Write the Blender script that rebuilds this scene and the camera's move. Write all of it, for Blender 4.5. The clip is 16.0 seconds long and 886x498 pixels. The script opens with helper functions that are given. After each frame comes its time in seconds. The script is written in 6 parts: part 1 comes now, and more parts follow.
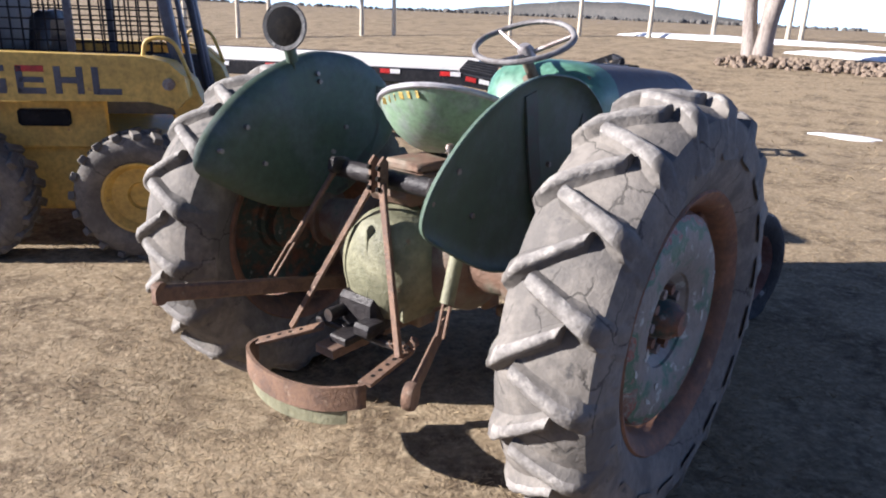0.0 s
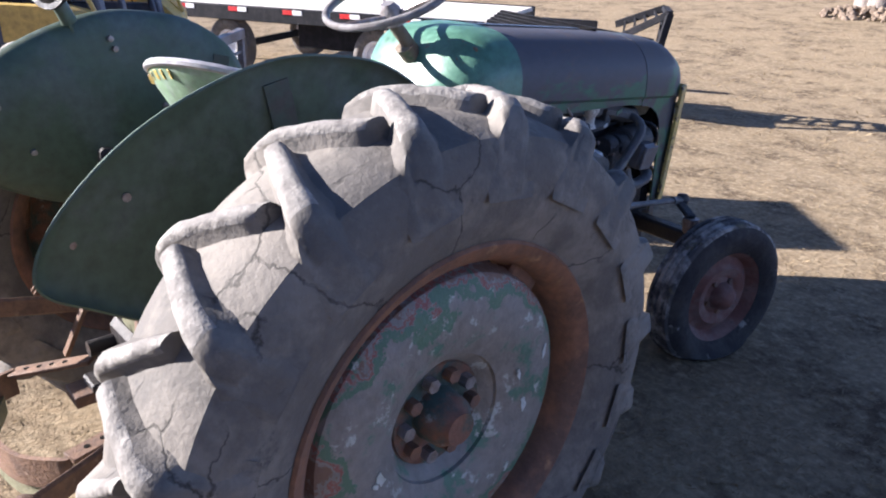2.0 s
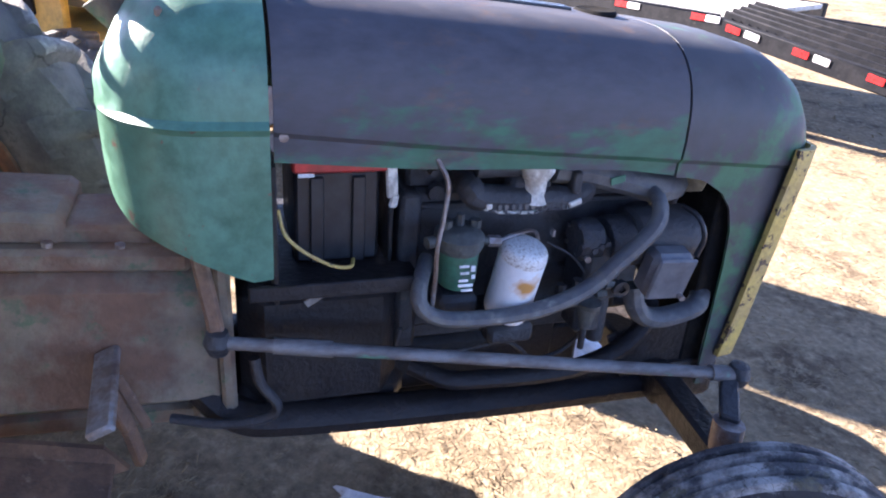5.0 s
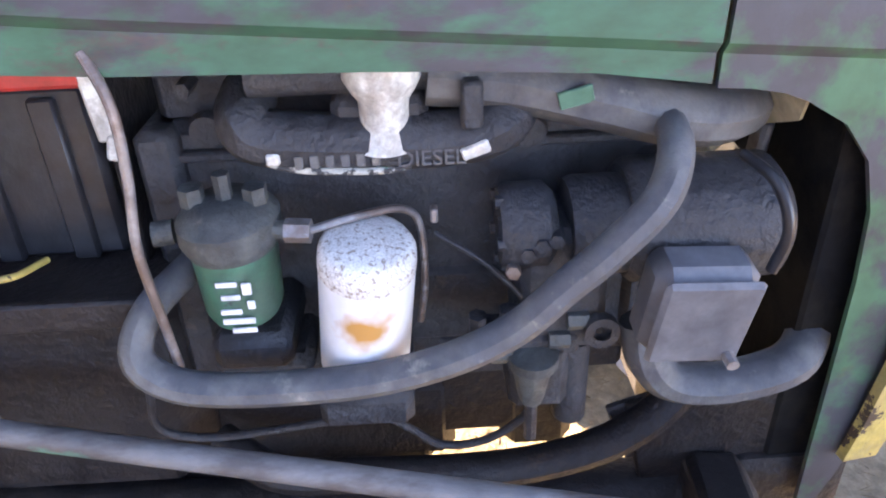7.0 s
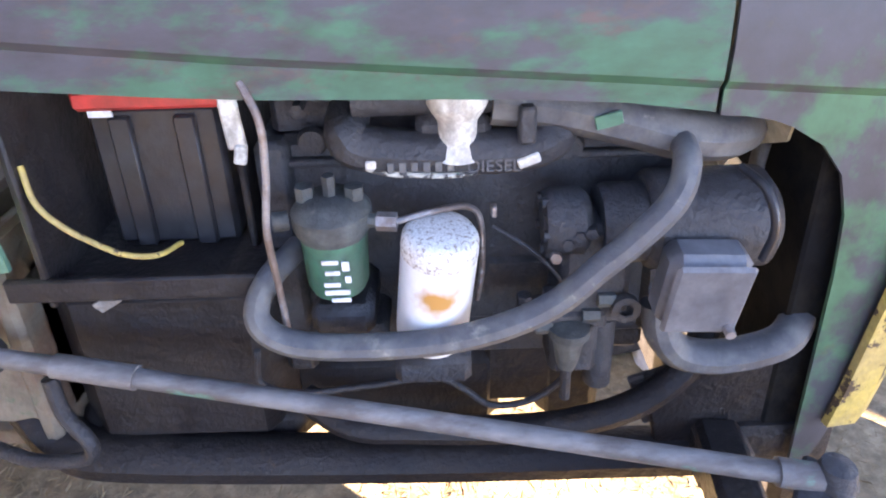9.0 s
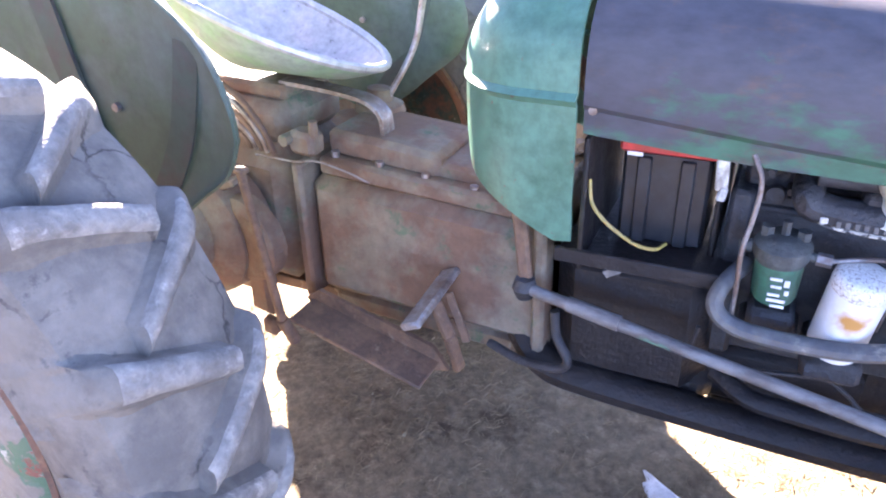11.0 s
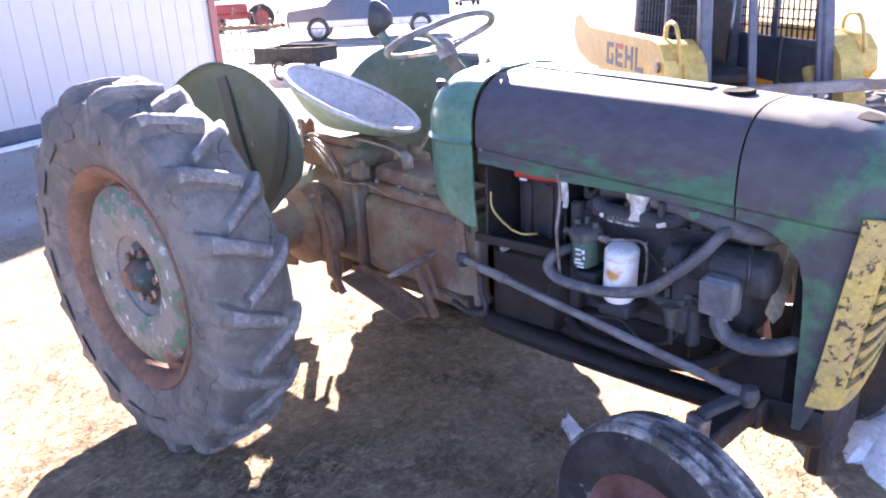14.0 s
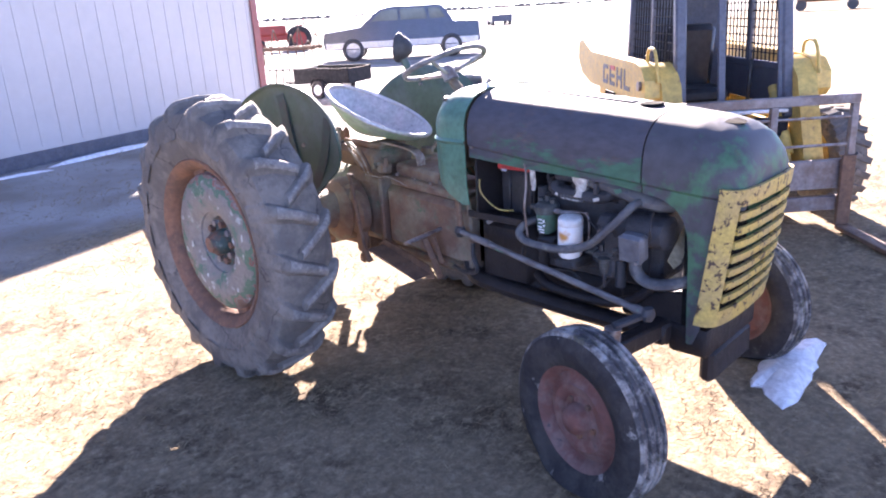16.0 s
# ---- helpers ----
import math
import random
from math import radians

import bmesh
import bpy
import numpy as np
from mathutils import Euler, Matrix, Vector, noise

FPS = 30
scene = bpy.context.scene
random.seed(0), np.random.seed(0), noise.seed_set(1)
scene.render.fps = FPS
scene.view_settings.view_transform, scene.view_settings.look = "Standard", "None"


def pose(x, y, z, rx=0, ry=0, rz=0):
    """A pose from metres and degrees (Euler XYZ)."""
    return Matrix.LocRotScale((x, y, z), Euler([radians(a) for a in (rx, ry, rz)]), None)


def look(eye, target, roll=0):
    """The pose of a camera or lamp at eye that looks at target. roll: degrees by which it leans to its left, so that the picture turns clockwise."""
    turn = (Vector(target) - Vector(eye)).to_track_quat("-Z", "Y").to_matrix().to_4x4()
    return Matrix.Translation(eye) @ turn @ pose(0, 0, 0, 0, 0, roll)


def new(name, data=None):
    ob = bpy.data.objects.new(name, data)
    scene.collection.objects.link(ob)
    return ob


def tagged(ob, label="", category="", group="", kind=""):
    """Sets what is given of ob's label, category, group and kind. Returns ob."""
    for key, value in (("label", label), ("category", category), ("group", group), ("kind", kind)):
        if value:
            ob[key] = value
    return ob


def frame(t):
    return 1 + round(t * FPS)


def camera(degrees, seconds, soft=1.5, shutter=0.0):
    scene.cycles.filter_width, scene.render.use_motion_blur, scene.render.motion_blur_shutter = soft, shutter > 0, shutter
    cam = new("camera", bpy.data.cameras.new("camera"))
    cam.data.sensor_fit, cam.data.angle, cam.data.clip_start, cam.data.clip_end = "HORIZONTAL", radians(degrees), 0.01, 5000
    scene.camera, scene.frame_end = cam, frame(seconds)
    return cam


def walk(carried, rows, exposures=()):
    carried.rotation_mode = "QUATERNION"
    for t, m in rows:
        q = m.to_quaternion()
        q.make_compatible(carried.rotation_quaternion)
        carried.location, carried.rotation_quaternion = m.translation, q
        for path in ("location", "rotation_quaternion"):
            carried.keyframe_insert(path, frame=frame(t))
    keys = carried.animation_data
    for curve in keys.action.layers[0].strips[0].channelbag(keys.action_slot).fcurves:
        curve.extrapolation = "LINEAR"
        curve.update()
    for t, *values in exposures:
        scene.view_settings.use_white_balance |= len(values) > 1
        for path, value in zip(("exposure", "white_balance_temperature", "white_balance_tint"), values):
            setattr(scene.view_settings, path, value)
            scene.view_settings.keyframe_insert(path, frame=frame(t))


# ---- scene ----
cam = camera(62.5, 16.0, soft=2.0)
PATH = [
    (0, (1.718, -1.871, 1.513), (0.528, -0.399, 0.866), 1.8),
    (0.5, (1.835, -1.719, 1.494), (0.647, -0.267, 0.801), 1.5),
    (1, (1.791, -1.394, 1.490), (0.485, -0.050, 0.790), 1.6),
    (1.5, (1.806, -1.121, 1.528), (0.515, 0.221, 0.800), 1.6),
    (2, (1.888, -0.777, 1.545), (0.542, 0.475, 0.757), 1.9),
    (2.5, (1.878, -0.509, 1.525), (0.563, 0.751, 0.697), 4.9),
    (3, (1.785, -0.152, 1.525), (0.395, 0.981, 0.639), 4.8),
    (3.5, (1.807, 0.181, 1.485), (0.291, 1.174, 0.640), 5.4),
    (4, (1.809, 0.455, 1.490), (0.185, 1.271, 0.654), 5.4),
    (4.5, (1.639, 0.700, 1.433), (-0.022, 1.349, 0.527), 5.1),
    (4.7, (1.566, 0.791, 1.426), (-0.115, 1.410, 0.537), 4.8),
    (6.8, (0.868, 1.533, 1.153), (-0.877, 1.613, 0.179), -0.4),
    (7, (0.856, 1.549, 1.141), (-0.867, 1.595, 0.126), -2.3),
    (7.5, (0.873, 1.587, 1.146), (-0.850, 1.672, 0.134), -1.7),
    (8, (0.894, 1.601, 1.149), (-0.832, 1.698, 0.143), -1.0),
    (8.5, (0.926, 1.592, 1.158), (-0.811, 1.677, 0.172), -1.3),
    (9, (1.026, 1.496, 1.206), (-0.720, 1.496, 0.231), -1.9),
    (9.5, (1.121, 1.312, 1.276), (-0.589, 1.127, 0.255), -0.8),
    (10, (1.261, 1.216, 1.332), (-0.416, 0.804, 0.324), -0.2),
    (10.2, (1.311, 1.207, 1.359), (-0.344, 0.728, 0.342), -0.5),
    (12.3, (1.792, 1.739, 1.479), (0.255, 0.675, 0.769), -1.2),
    (12.5, (1.826, 1.806, 1.494), (0.275, 0.753, 0.795), -1.2),
    (13, (1.877, 2.000, 1.512), (0.298, 0.932, 0.908), -2.3),
    (13.5, (1.949, 2.259, 1.512), (0.507, 1.055, 0.825), -1.8),
    (14, (2.051, 2.411, 1.522), (0.647, 1.156, 0.849), -3.0),
    (14.5, (2.203, 2.602, 1.532), (0.736, 1.475, 0.772), -1.7),
    (15, (2.315, 2.774, 1.556), (0.889, 1.552, 0.869), -2.3),
    (15.5, (2.446, 2.997, 1.585), (1.078, 1.692, 0.934), -2.9),
    (16, (2.580, 3.055, 1.603), (1.222, 1.726, 0.980), -3.4),
]
EXPOSURE = [(0.0, 2.15, 6050, 16), (1.5, 2.42, 6050, 18), (2.5, 2.75, 5900, 17), (3.0, 3.15, 5750, 17), (4.5, 3.6, 5950, 20), (7.0, 4.98, 8700, 20),
            (8.5, 5.14, 8800, 19), (10.0, 5.15, 7600, 22), (12.5, 4.55, 6700, 25), (14.0, 4.25, 6750, 26), (16.0, 3.92, 6600, 27)]
walk(cam, [(t, look(eye, target, roll)) for t, eye, target, roll in PATH], EXPOSURE)

# ---- light ----
SUN = Vector((-0.666, -0.621, 0.415)).normalized()
world = bpy.data.worlds.new("sky")
scene.world = world
world.use_nodes = True
wn = world.node_tree
sky = wn.nodes.new("ShaderNodeTexSky")
sky.sky_type, sky.sun_disc = "NISHITA", False
sky.altitude, sky.air_density, sky.dust_density = 3500.0, 0.4, 1.5
sky.sun_elevation, sky.sun_rotation = math.asin(SUN.z), math.atan2(SUN.x, SUN.y)
wn.links.new(sky.outputs[0], wn.nodes["Background"].inputs[0])
wn.nodes["Background"].inputs[1].default_value = 0.075
sun_data = bpy.data.lights.new("sun", "SUN")
sun_data.energy, sun_data.angle, sun_data.color = 3.3, radians(0.55), (1.0, 0.93, 0.82)
sun_lamp = new("sun", sun_data)
sun_lamp.matrix_world = look(SUN * 60, (0, 0, 0))


# ---- materials ----
def mat(name, a, b=None, c=None, rough=0.7, metal=0.0, scale=6.0, low=0.45, high=0.58, fine=45.0, clow=0.6, chigh=0.68,
        bump=0.25, bscale=70.0, tone=0.25, stretch=(1, 1, 1), crack=0.0, gloss=0.5, zbias=None):
    """A worn surface: a with patches of b and specks of c, varied in tone, with fine relief."""
    m = bpy.data.materials.new(name)
    m.use_nodes = True
    nt = m.node_tree
    bsdf = nt.nodes["Principled BSDF"]

    def node(kind, **values):
        n = nt.nodes.new(kind)
        for k, v in values.items():
            n.inputs[k].default_value = v
        return n

    tex = node("ShaderNodeTexCoord")
    mp = node("ShaderNodeMapping", Scale=stretch)
    nt.links.new(tex.outputs["Object"], mp.inputs[0])

    def noise_tex(sc, detail=6.0, rg=0.6):
        n = node("ShaderNodeTexNoise", Scale=sc, Detail=detail, Roughness=rg)
        nt.links.new(mp.outputs[0], n.inputs["Vector"])
        return n

    def ramp(src, lo, hi):
        r = node("ShaderNodeMapRange", **{"From Min": lo, "From Max": hi})
        nt.links.new(src, r.inputs["Value"])
        return r.outputs[0]

    def mix(fac, x, y, blend="MIX"):
        n = nt.nodes.new("ShaderNodeMix")
        n.data_type, n.blend_type = "RGBA", blend
        for sock, v in ((n.inputs[0], fac), (n.inputs[6], x), (n.inputs[7], y)):
            if isinstance(v, bpy.types.NodeSocket):
                nt.links.new(v, sock)
            elif isinstance(v, (int, float)):
                sock.default_value = v
            else:
                sock.default_value = (*v, 1)
        return n.outputs[2]

    col = a
    big, small = noise_tex(scale, 10.0, 0.66), noise_tex(fine)
    if b:
        src = big.outputs[0]
        if zbias:  # the patches keep to a band of heights
            sp = node("ShaderNodeSeparateXYZ")
            nt.links.new(tex.outputs["Object"], sp.inputs[0])
            off = node("ShaderNodeMath")
            off.operation = "SUBTRACT"
            off.inputs[0].default_value = zbias[0]
            nt.links.new(sp.outputs[2], off.inputs[1])
            ab = node("ShaderNodeMath")
            ab.operation = "ABSOLUTE"
            nt.links.new(off.outputs[0], ab.inputs[0])
            ma = node("ShaderNodeMath")
            ma.operation = "MULTIPLY_ADD"
            ma.inputs[1].default_value = -zbias[1]
            nt.links.new(ab.outputs[0], ma.inputs[0])
            nt.links.new(src, ma.inputs[2])
            src = ma.outputs[0]
        col = mix(ramp(src, low, high), col, b)
    if c:
        mid = noise_tex(fine * 0.45, 8.0, 0.7)
        col = mix(ramp(mid.outputs[0], clow, chigh), col, c)
    shade = node("ShaderNodeMapRange", **{"From Min": 0.3, "From Max": 0.7, "To Min": 1 - tone, "To Max": 1 + tone})
    nt.links.new(small.outputs[0], shade.inputs["Value"])
    comb = node("ShaderNodeCombineColor")
    for k in range(3):
        nt.links.new(shade.outputs[0], comb.inputs[k])
    col = mix(1.0, col, comb.outputs[0], "MULTIPLY")
    height = noise_tex(bscale, 5.0).outputs[0]
    if crack:
        v = node("ShaderNodeTexVoronoi", Scale=crack)
        v.feature = "DISTANCE_TO_EDGE"
        warp = node("ShaderNodeVectorMath")
        warp.operation = "MULTIPLY_ADD"
        warp.inputs[1].default_value = (0.1, 0.1, 0.1)
        nt.links.new(noise_tex(9.0).outputs["Color"], warp.inputs[0])
        nt.links.new(mp.outputs[0], warp.inputs[2])
        nt.links.new(warp.outputs[0], v.inputs["Vector"])
        line = node("ShaderNodeMapRange", **{"From Min": 0.0, "From Max": 0.012, "To Min": 0.0, "To Max": 1.0})
        nt.links.new(v.outputs["Distance"], line.inputs["Value"])
        gate = node("ShaderNodeMath")
        gate.operation = "MAXIMUM"
        nt.links.new(line.outputs[0], gate.inputs[0])
        nt.links.new(ramp(noise_tex(5.0).outputs[0], 0.56, 0.48), gate.inputs[1])
        col = mix(gate.outputs[0], mix(0.75, col, (0.01, 0.01, 0.01)), col)
        add = node("ShaderNodeMath")
        add.operation = "MULTIPLY"
        nt.links.new(height, add.inputs[0])
        nt.links.new(gate.outputs[0], add.inputs[1])
        height = add.outputs[0]
    if isinstance(col, bpy.types.NodeSocket):
        nt.links.new(col, bsdf.inputs["Base Color"])
    bp = node("ShaderNodeBump", Strength=bump, Distance=0.01)
    nt.links.new(height, bp.inputs["Height"])
    nt.links.new(bp.outputs[0], bsdf.inputs["Normal"])
    rr = node("ShaderNodeMapRange", **{"From Min": 0.3, "From Max": 0.7, "To Min": max(0.05, rough - 0.12), "To Max": min(1.0, rough + 0.12)})
    nt.links.new(small.outputs[0], rr.inputs["Value"])
    nt.links.new(rr.outputs[0], bsdf.inputs["Roughness"])
    bsdf.inputs["Metallic"].default_value = metal
    bsdf.inputs["Specular IOR Level"].default_value = gloss
    return m


M_HOOD = mat("hood_paint", (0.066, 0.064, 0.076), (0.045, 0.125, 0.08), (0.095, 0.07, 0.066), rough=0.58, gloss=0.35, scale=6.0, low=0.46, high=0.54,
             fine=30, clow=0.56, chigh=0.66, bump=0.03, bscale=150, stretch=(1, 0.6, 1.5), zbias=(1.005, 1.35))
M_NOSE = mat("nose_paint", (0.066, 0.066, 0.075), (0.055, 0.14, 0.08), (0.10, 0.095, 0.045), rough=0.55, gloss=0.35, scale=7.0, low=0.40, high=0.50,
             fine=18, clow=0.6, chigh=0.72, bump=0.04, bscale=150, zbias=(0.745, 0.35))
M_COWL = mat("cowl_paint", (0.088, 0.205, 0.148), (0.062, 0.155, 0.105), (0.16, 0.09, 0.07), rough=0.4, scale=5, fine=34, clow=0.625, chigh=0.66, bump=0.08, bscale=150)
M_FENDER = mat("fender_paint", (0.060, 0.094, 0.065), (0.082, 0.112, 0.10), (0.055, 0.048, 0.042), rough=0.55, scale=5, fine=34, clow=0.66, chigh=0.72, bump=0.1, bscale=130)
M_SEAT = mat("seat_paint", (0.24, 0.36, 0.24), (0.28, 0.34, 0.30), (0.16, 0.12, 0.1), rough=0.45, scale=9, fine=40, clow=0.68, chigh=0.74, bump=0.08)
M_SEATIN = mat("seat_metal", (0.40, 0.40, 0.41), (0.46, 0.43, 0.45), (0.26, 0.20, 0.19), rough=0.38, metal=0.3, scale=9, fine=40, clow=0.68, chigh=0.74, bump=0.06)
M_RUBBER = mat("tractor_rubber", (0.122, 0.113, 0.105), (0.192, 0.175, 0.156), (0.08, 0.077, 0.075), rough=0.8, scale=6, fine=26, clow=0.60, bump=0.3, bscale=70, tone=0.18, crack=3.2, gloss=0.3)
# Paler than tractor_rubber: worn lug tops with sky sheen put into the colour.
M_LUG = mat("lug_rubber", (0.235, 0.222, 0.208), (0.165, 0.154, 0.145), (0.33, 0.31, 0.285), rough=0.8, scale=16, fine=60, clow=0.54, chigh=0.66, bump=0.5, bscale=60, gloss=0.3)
M_RUBBER2 = mat("old_rubber", (0.033, 0.031, 0.033), (0.055, 0.051, 0.05), (0.24, 0.228, 0.215), rough=0.8, scale=8, fine=22, clow=0.62, chigh=0.67, bump=0.5, bscale=50, crack=14.0, gloss=0.15)
M_FLAKED = mat("flaking_tread", (0.075, 0.072, 0.075), (0.36, 0.34, 0.32), (0.12, 0.11, 0.08), rough=0.85, scale=11, low=0.46, high=0.60, fine=34, clow=0.58, chigh=0.64, bump=0.8, bscale=60, crack=18.0, gloss=0.25)
M_RIM = mat("rusty_rim", (0.21, 0.105, 0.065), (0.13, 0.075, 0.055), (0.28, 0.16, 0.09), rough=0.75, scale=8, fine=40, bump=0.3)
M_DISC = mat("wheel_disc_paint", (0.205, 0.19, 0.175), (0.075, 0.15, 0.11), (0.38, 0.395, 0.37), rough=0.55, scale=9, low=0.545, high=0.60, fine=36, clow=0.575, chigh=0.62, bump=0.45, bscale=45)
M_DISCW = mat("flaked_white", (0.55, 0.57, 0.55), (0.40, 0.43, 0.40), (0.10, 0.22, 0.15), rough=0.7, scale=30, fine=60, bump=0.3)
M_HUB = mat("hub_iron", (0.05, 0.08, 0.07), (0.19, 0.09, 0.06), (0.30, 0.31, 0.30), rough=0.6, scale=12, fine=50, bump=0.4)
M_FWHEEL = mat("front_wheel_rust", (0.15, 0.062, 0.05), (0.19, 0.115, 0.10), (0.08, 0.06, 0.06), rough=0.75, scale=9, fine=40, bump=0.3)
M_GRIME = mat("engine_grime", (0.030, 0.030, 0.035), (0.045, 0.046, 0.052), (0.075, 0.065, 0.06), rough=0.55, scale=11, fine=50, clow=0.64, bump=0.6, bscale=90)
# A darker black than engine_grime, for the lower and rear parts.
M_DEEPBLACK = mat("deep_black", (0.016, 0.014, 0.016), (0.024, 0.020, 0.020), (0.05, 0.03, 0.02), rough=0.5, scale=7, fine=30, clow=0.62, bump=0.5, bscale=70, gloss=0.35)
M_CAST = mat("cast_iron_rust", (0.15, 0.088, 0.06), (0.185, 0.153, 0.115), (0.085, 0.125, 0.075), rough=0.75, scale=5, fine=22, clow=0.58, chigh=0.66, bump=0.5, bscale=60)
M_REAR = mat("rear_case_paint", (0.20, 0.195, 0.125), (0.13, 0.13, 0.08), (0.2, 0.12, 0.07), rough=0.65, scale=6, fine=25, clow=0.62, bump=0.4)
M_RUST = mat("rusty_steel", (0.17, 0.10, 0.065), (0.115, 0.07, 0.05), (0.25, 0.18, 0.13), rough=0.75, scale=14, fine=60, bump=0.4, bscale=110)
M_STEEL = mat("bare_steel", (0.30, 0.28, 0.28), (0.2, 0.15, 0.13), (0.36, 0.36, 0.36), rough=0.45, metal=0.5, scale=16, fine=70, bump=0.2)
M_ROD = mat("drag_link_paint", (0.19, 0.182, 0.182), (0.115, 0.10, 0.096), (0.10, 0.24, 0.18), rough=0.55, scale=18, fine=40, clow=0.60, bump=0.25, stretch=(1, 0.4, 1))
M_HOSE = mat("rubber_hose", (0.085, 0.088, 0.098), (0.125, 0.124, 0.122), (0.24, 0.225, 0.20), rough=0.6, scale=16, fine=50, clow=0.60, chigh=0.70, bump=0.3)
M_WHITE = mat("filter_paint", (0.78, 0.78, 0.78), (0.70, 0.72, 0.76), (0.45, 0.40, 0.36), rough=0.45, scale=14, fine=70, clow=0.63, chigh=0.68, bump=0.1)
M_FGREEN = mat("fuel_filter_paint", (0.042, 0.15, 0.098), (0.06, 0.115, 0.085), (0.04, 0.05, 0.048), rough=0.45, scale=14, fine=60, clow=0.66, bump=0.15)
M_FHEAD = mat("filter_head", (0.085, 0.092, 0.088), (0.05, 0.052, 0.052), (0.13, 0.12, 0.11), rough=0.6, scale=16, fine=50, bump=0.5)
M_CHALK = mat("chalky_paint", (0.70, 0.70, 0.66), (0.45, 0.42, 0.38), (0.2, 0.4, 0.3), rough=0.8, scale=28, fine=80, clow=0.66, bump=0.5)
M_YELLOW = mat("grille_yellow", (0.49, 0.36, 0.10), (0.41, 0.30, 0.115), (0.07, 0.045, 0.03), rough=0.6, scale=8, fine=75, clow=0.56, chigh=0.58, bump=0.2)
# Pale because the sunlight seen beside the radiator is put into the colour.
M_FAN = mat("fan_sunlit_pale", (0.55, 0.50, 0.36), (0.42, 0.36, 0.24), (0.20, 0.14, 0.09), rough=0.55, scale=14, fine=60, bump=0.15)
M_BLACK = mat("black_plastic", (0.02, 0.02, 0.024), (0.03, 0.03, 0.034), None, rough=0.4, scale=12, bump=0.1)
M_RED = mat("red_plastic", (0.55, 0.05, 0.045), (0.42, 0.05, 0.045), None, rough=0.45, scale=12, bump=0.05)
M_GREYBOX = mat("grey_plastic", (0.11, 0.115, 0.13), (0.14, 0.145, 0.16), None, rough=0.5, scale=12, bump=0.05)
# Near-black; also stands in for the shade inside openings and holes.
M_DARKVOID = mat("near_black", (0.012, 0.012, 0.013), (0.02, 0.018, 0.016), None, rough=0.95, scale=12, gloss=0.05)


# ---- mesh helpers ----
def finish(bm, sharp=38):
    bmesh.ops.remove_doubles(bm, verts=bm.verts, dist=1e-5)
    bmesh.ops.recalc_face_normals(bm, faces=bm.faces)
    lim = radians(sharp)
    for e in bm.edges:
        e.smooth = len(e.link_faces) == 2 and e.calc_face_angle(0) < lim
    for f in bm.faces:
        f.smooth = True


SHAPE = None  # fits the tractor's drawn parts to the camera's views while its body is built


def part(name, bm, material, parent=None, label="", sharp=38):
    """Link a bmesh as one mesh object under its thing or part."""
    if SHAPE:
        for v in bm.verts:
            v.co = SHAPE(v.co)
    finish(bm, sharp)
    me = bpy.data.meshes.new(name)
    bm.to_mesh(me)
    bm.free()
    me.materials.append(material)
    ob = new(name, me)
    if parent:
        ob.parent = parent
    if label:
        ob["label"] = label
    return ob


def thing(name, label, category, at=None, group="", kind=""):
    ob = new(name)
    ob.empty_display_size = 0.2
    if at is not None:
        ob.matrix_world = at
    return tagged(ob, label, category, group, kind)


def mesh():
    return bmesh.new()


def box(bm, size, m=None, bevel=0.0, seg=1):
    r = bmesh.ops.create_cube(bm, size=1.0)
    bmesh.ops.scale(bm, vec=size, verts=r["verts"])
    if bevel:
        es = list({e for v in r["verts"] for e in v.link_edges})
        out = bmesh.ops.bevel(bm, geom=es, offset=bevel, segments=seg, affect="EDGES", profile=0.5)
        vs = list({v for f in out["faces"] for v in f.verts} | {v for v in r["verts"] if v.is_valid})
    else:
        vs = r["verts"]
    if m is not None:
        bmesh.ops.transform(bm, matrix=m, verts=vs)
    return vs


def bar(bm, p, q, w, h, bevel=0.004, up=(0, 0, 1)):
    """A flat bar of width w and height h from p to q."""
    p, q = Vector(p), Vector(q)
    d = (q - p).normalized()
    s = d.cross(Vector(up))
    s = s.normalized() if s.length > 1e-4 else Vector((1, 0, 0))
    u = s.cross(d)
    m = Matrix((s, d, u)).transposed().to_4x4()
    m.translation = (p + q) / 2
    box(bm, (w, (q - p).length, h), m, bevel)


def lathe(bm, prof, m=None, seg=32, close=False):
    """Turns a profile of (radius, height) round the local z axis."""
    rings = []
    for r, z in prof:
        if r < 1e-5:
            rings.append([bm.verts.new((0, 0, z))])
        else:
            rings.append([bm.verts.new((r * math.cos(2 * math.pi * k / seg), r * math.sin(2 * math.pi * k / seg), z)) for k in range(seg)])
    pairs = list(zip(rings, rings[1:]))
    if close:
        pairs.append((rings[-1], rings[0]))
    for A, B in pairs:
        for k in range(seg):
            j = (k + 1) % seg
            q = [A[k % len(A)], A[j % len(A)], B[j % len(B)], B[k % len(B)]]
            q = list(dict.fromkeys(q))
            if len(q) > 2:
                bm.faces.new(q)
    vs = [v for r in rings for v in r]
    if m is not None:
        bmesh.ops.transform(bm, matrix=m, verts=vs)
    return vs


def rod(bm, p, q, r, seg=12, r2=None):
    p, q = Vector(p), Vector(q)
    m = Matrix.Translation(p) @ (q - p).to_track_quat("Z", "Y").to_matrix().to_4x4()
    n = (q - p).length
    r2 = r if r2 is None else r2
    lathe(bm, [(0, 0), (r, 0), (r2, n), (0, n)], m, seg)


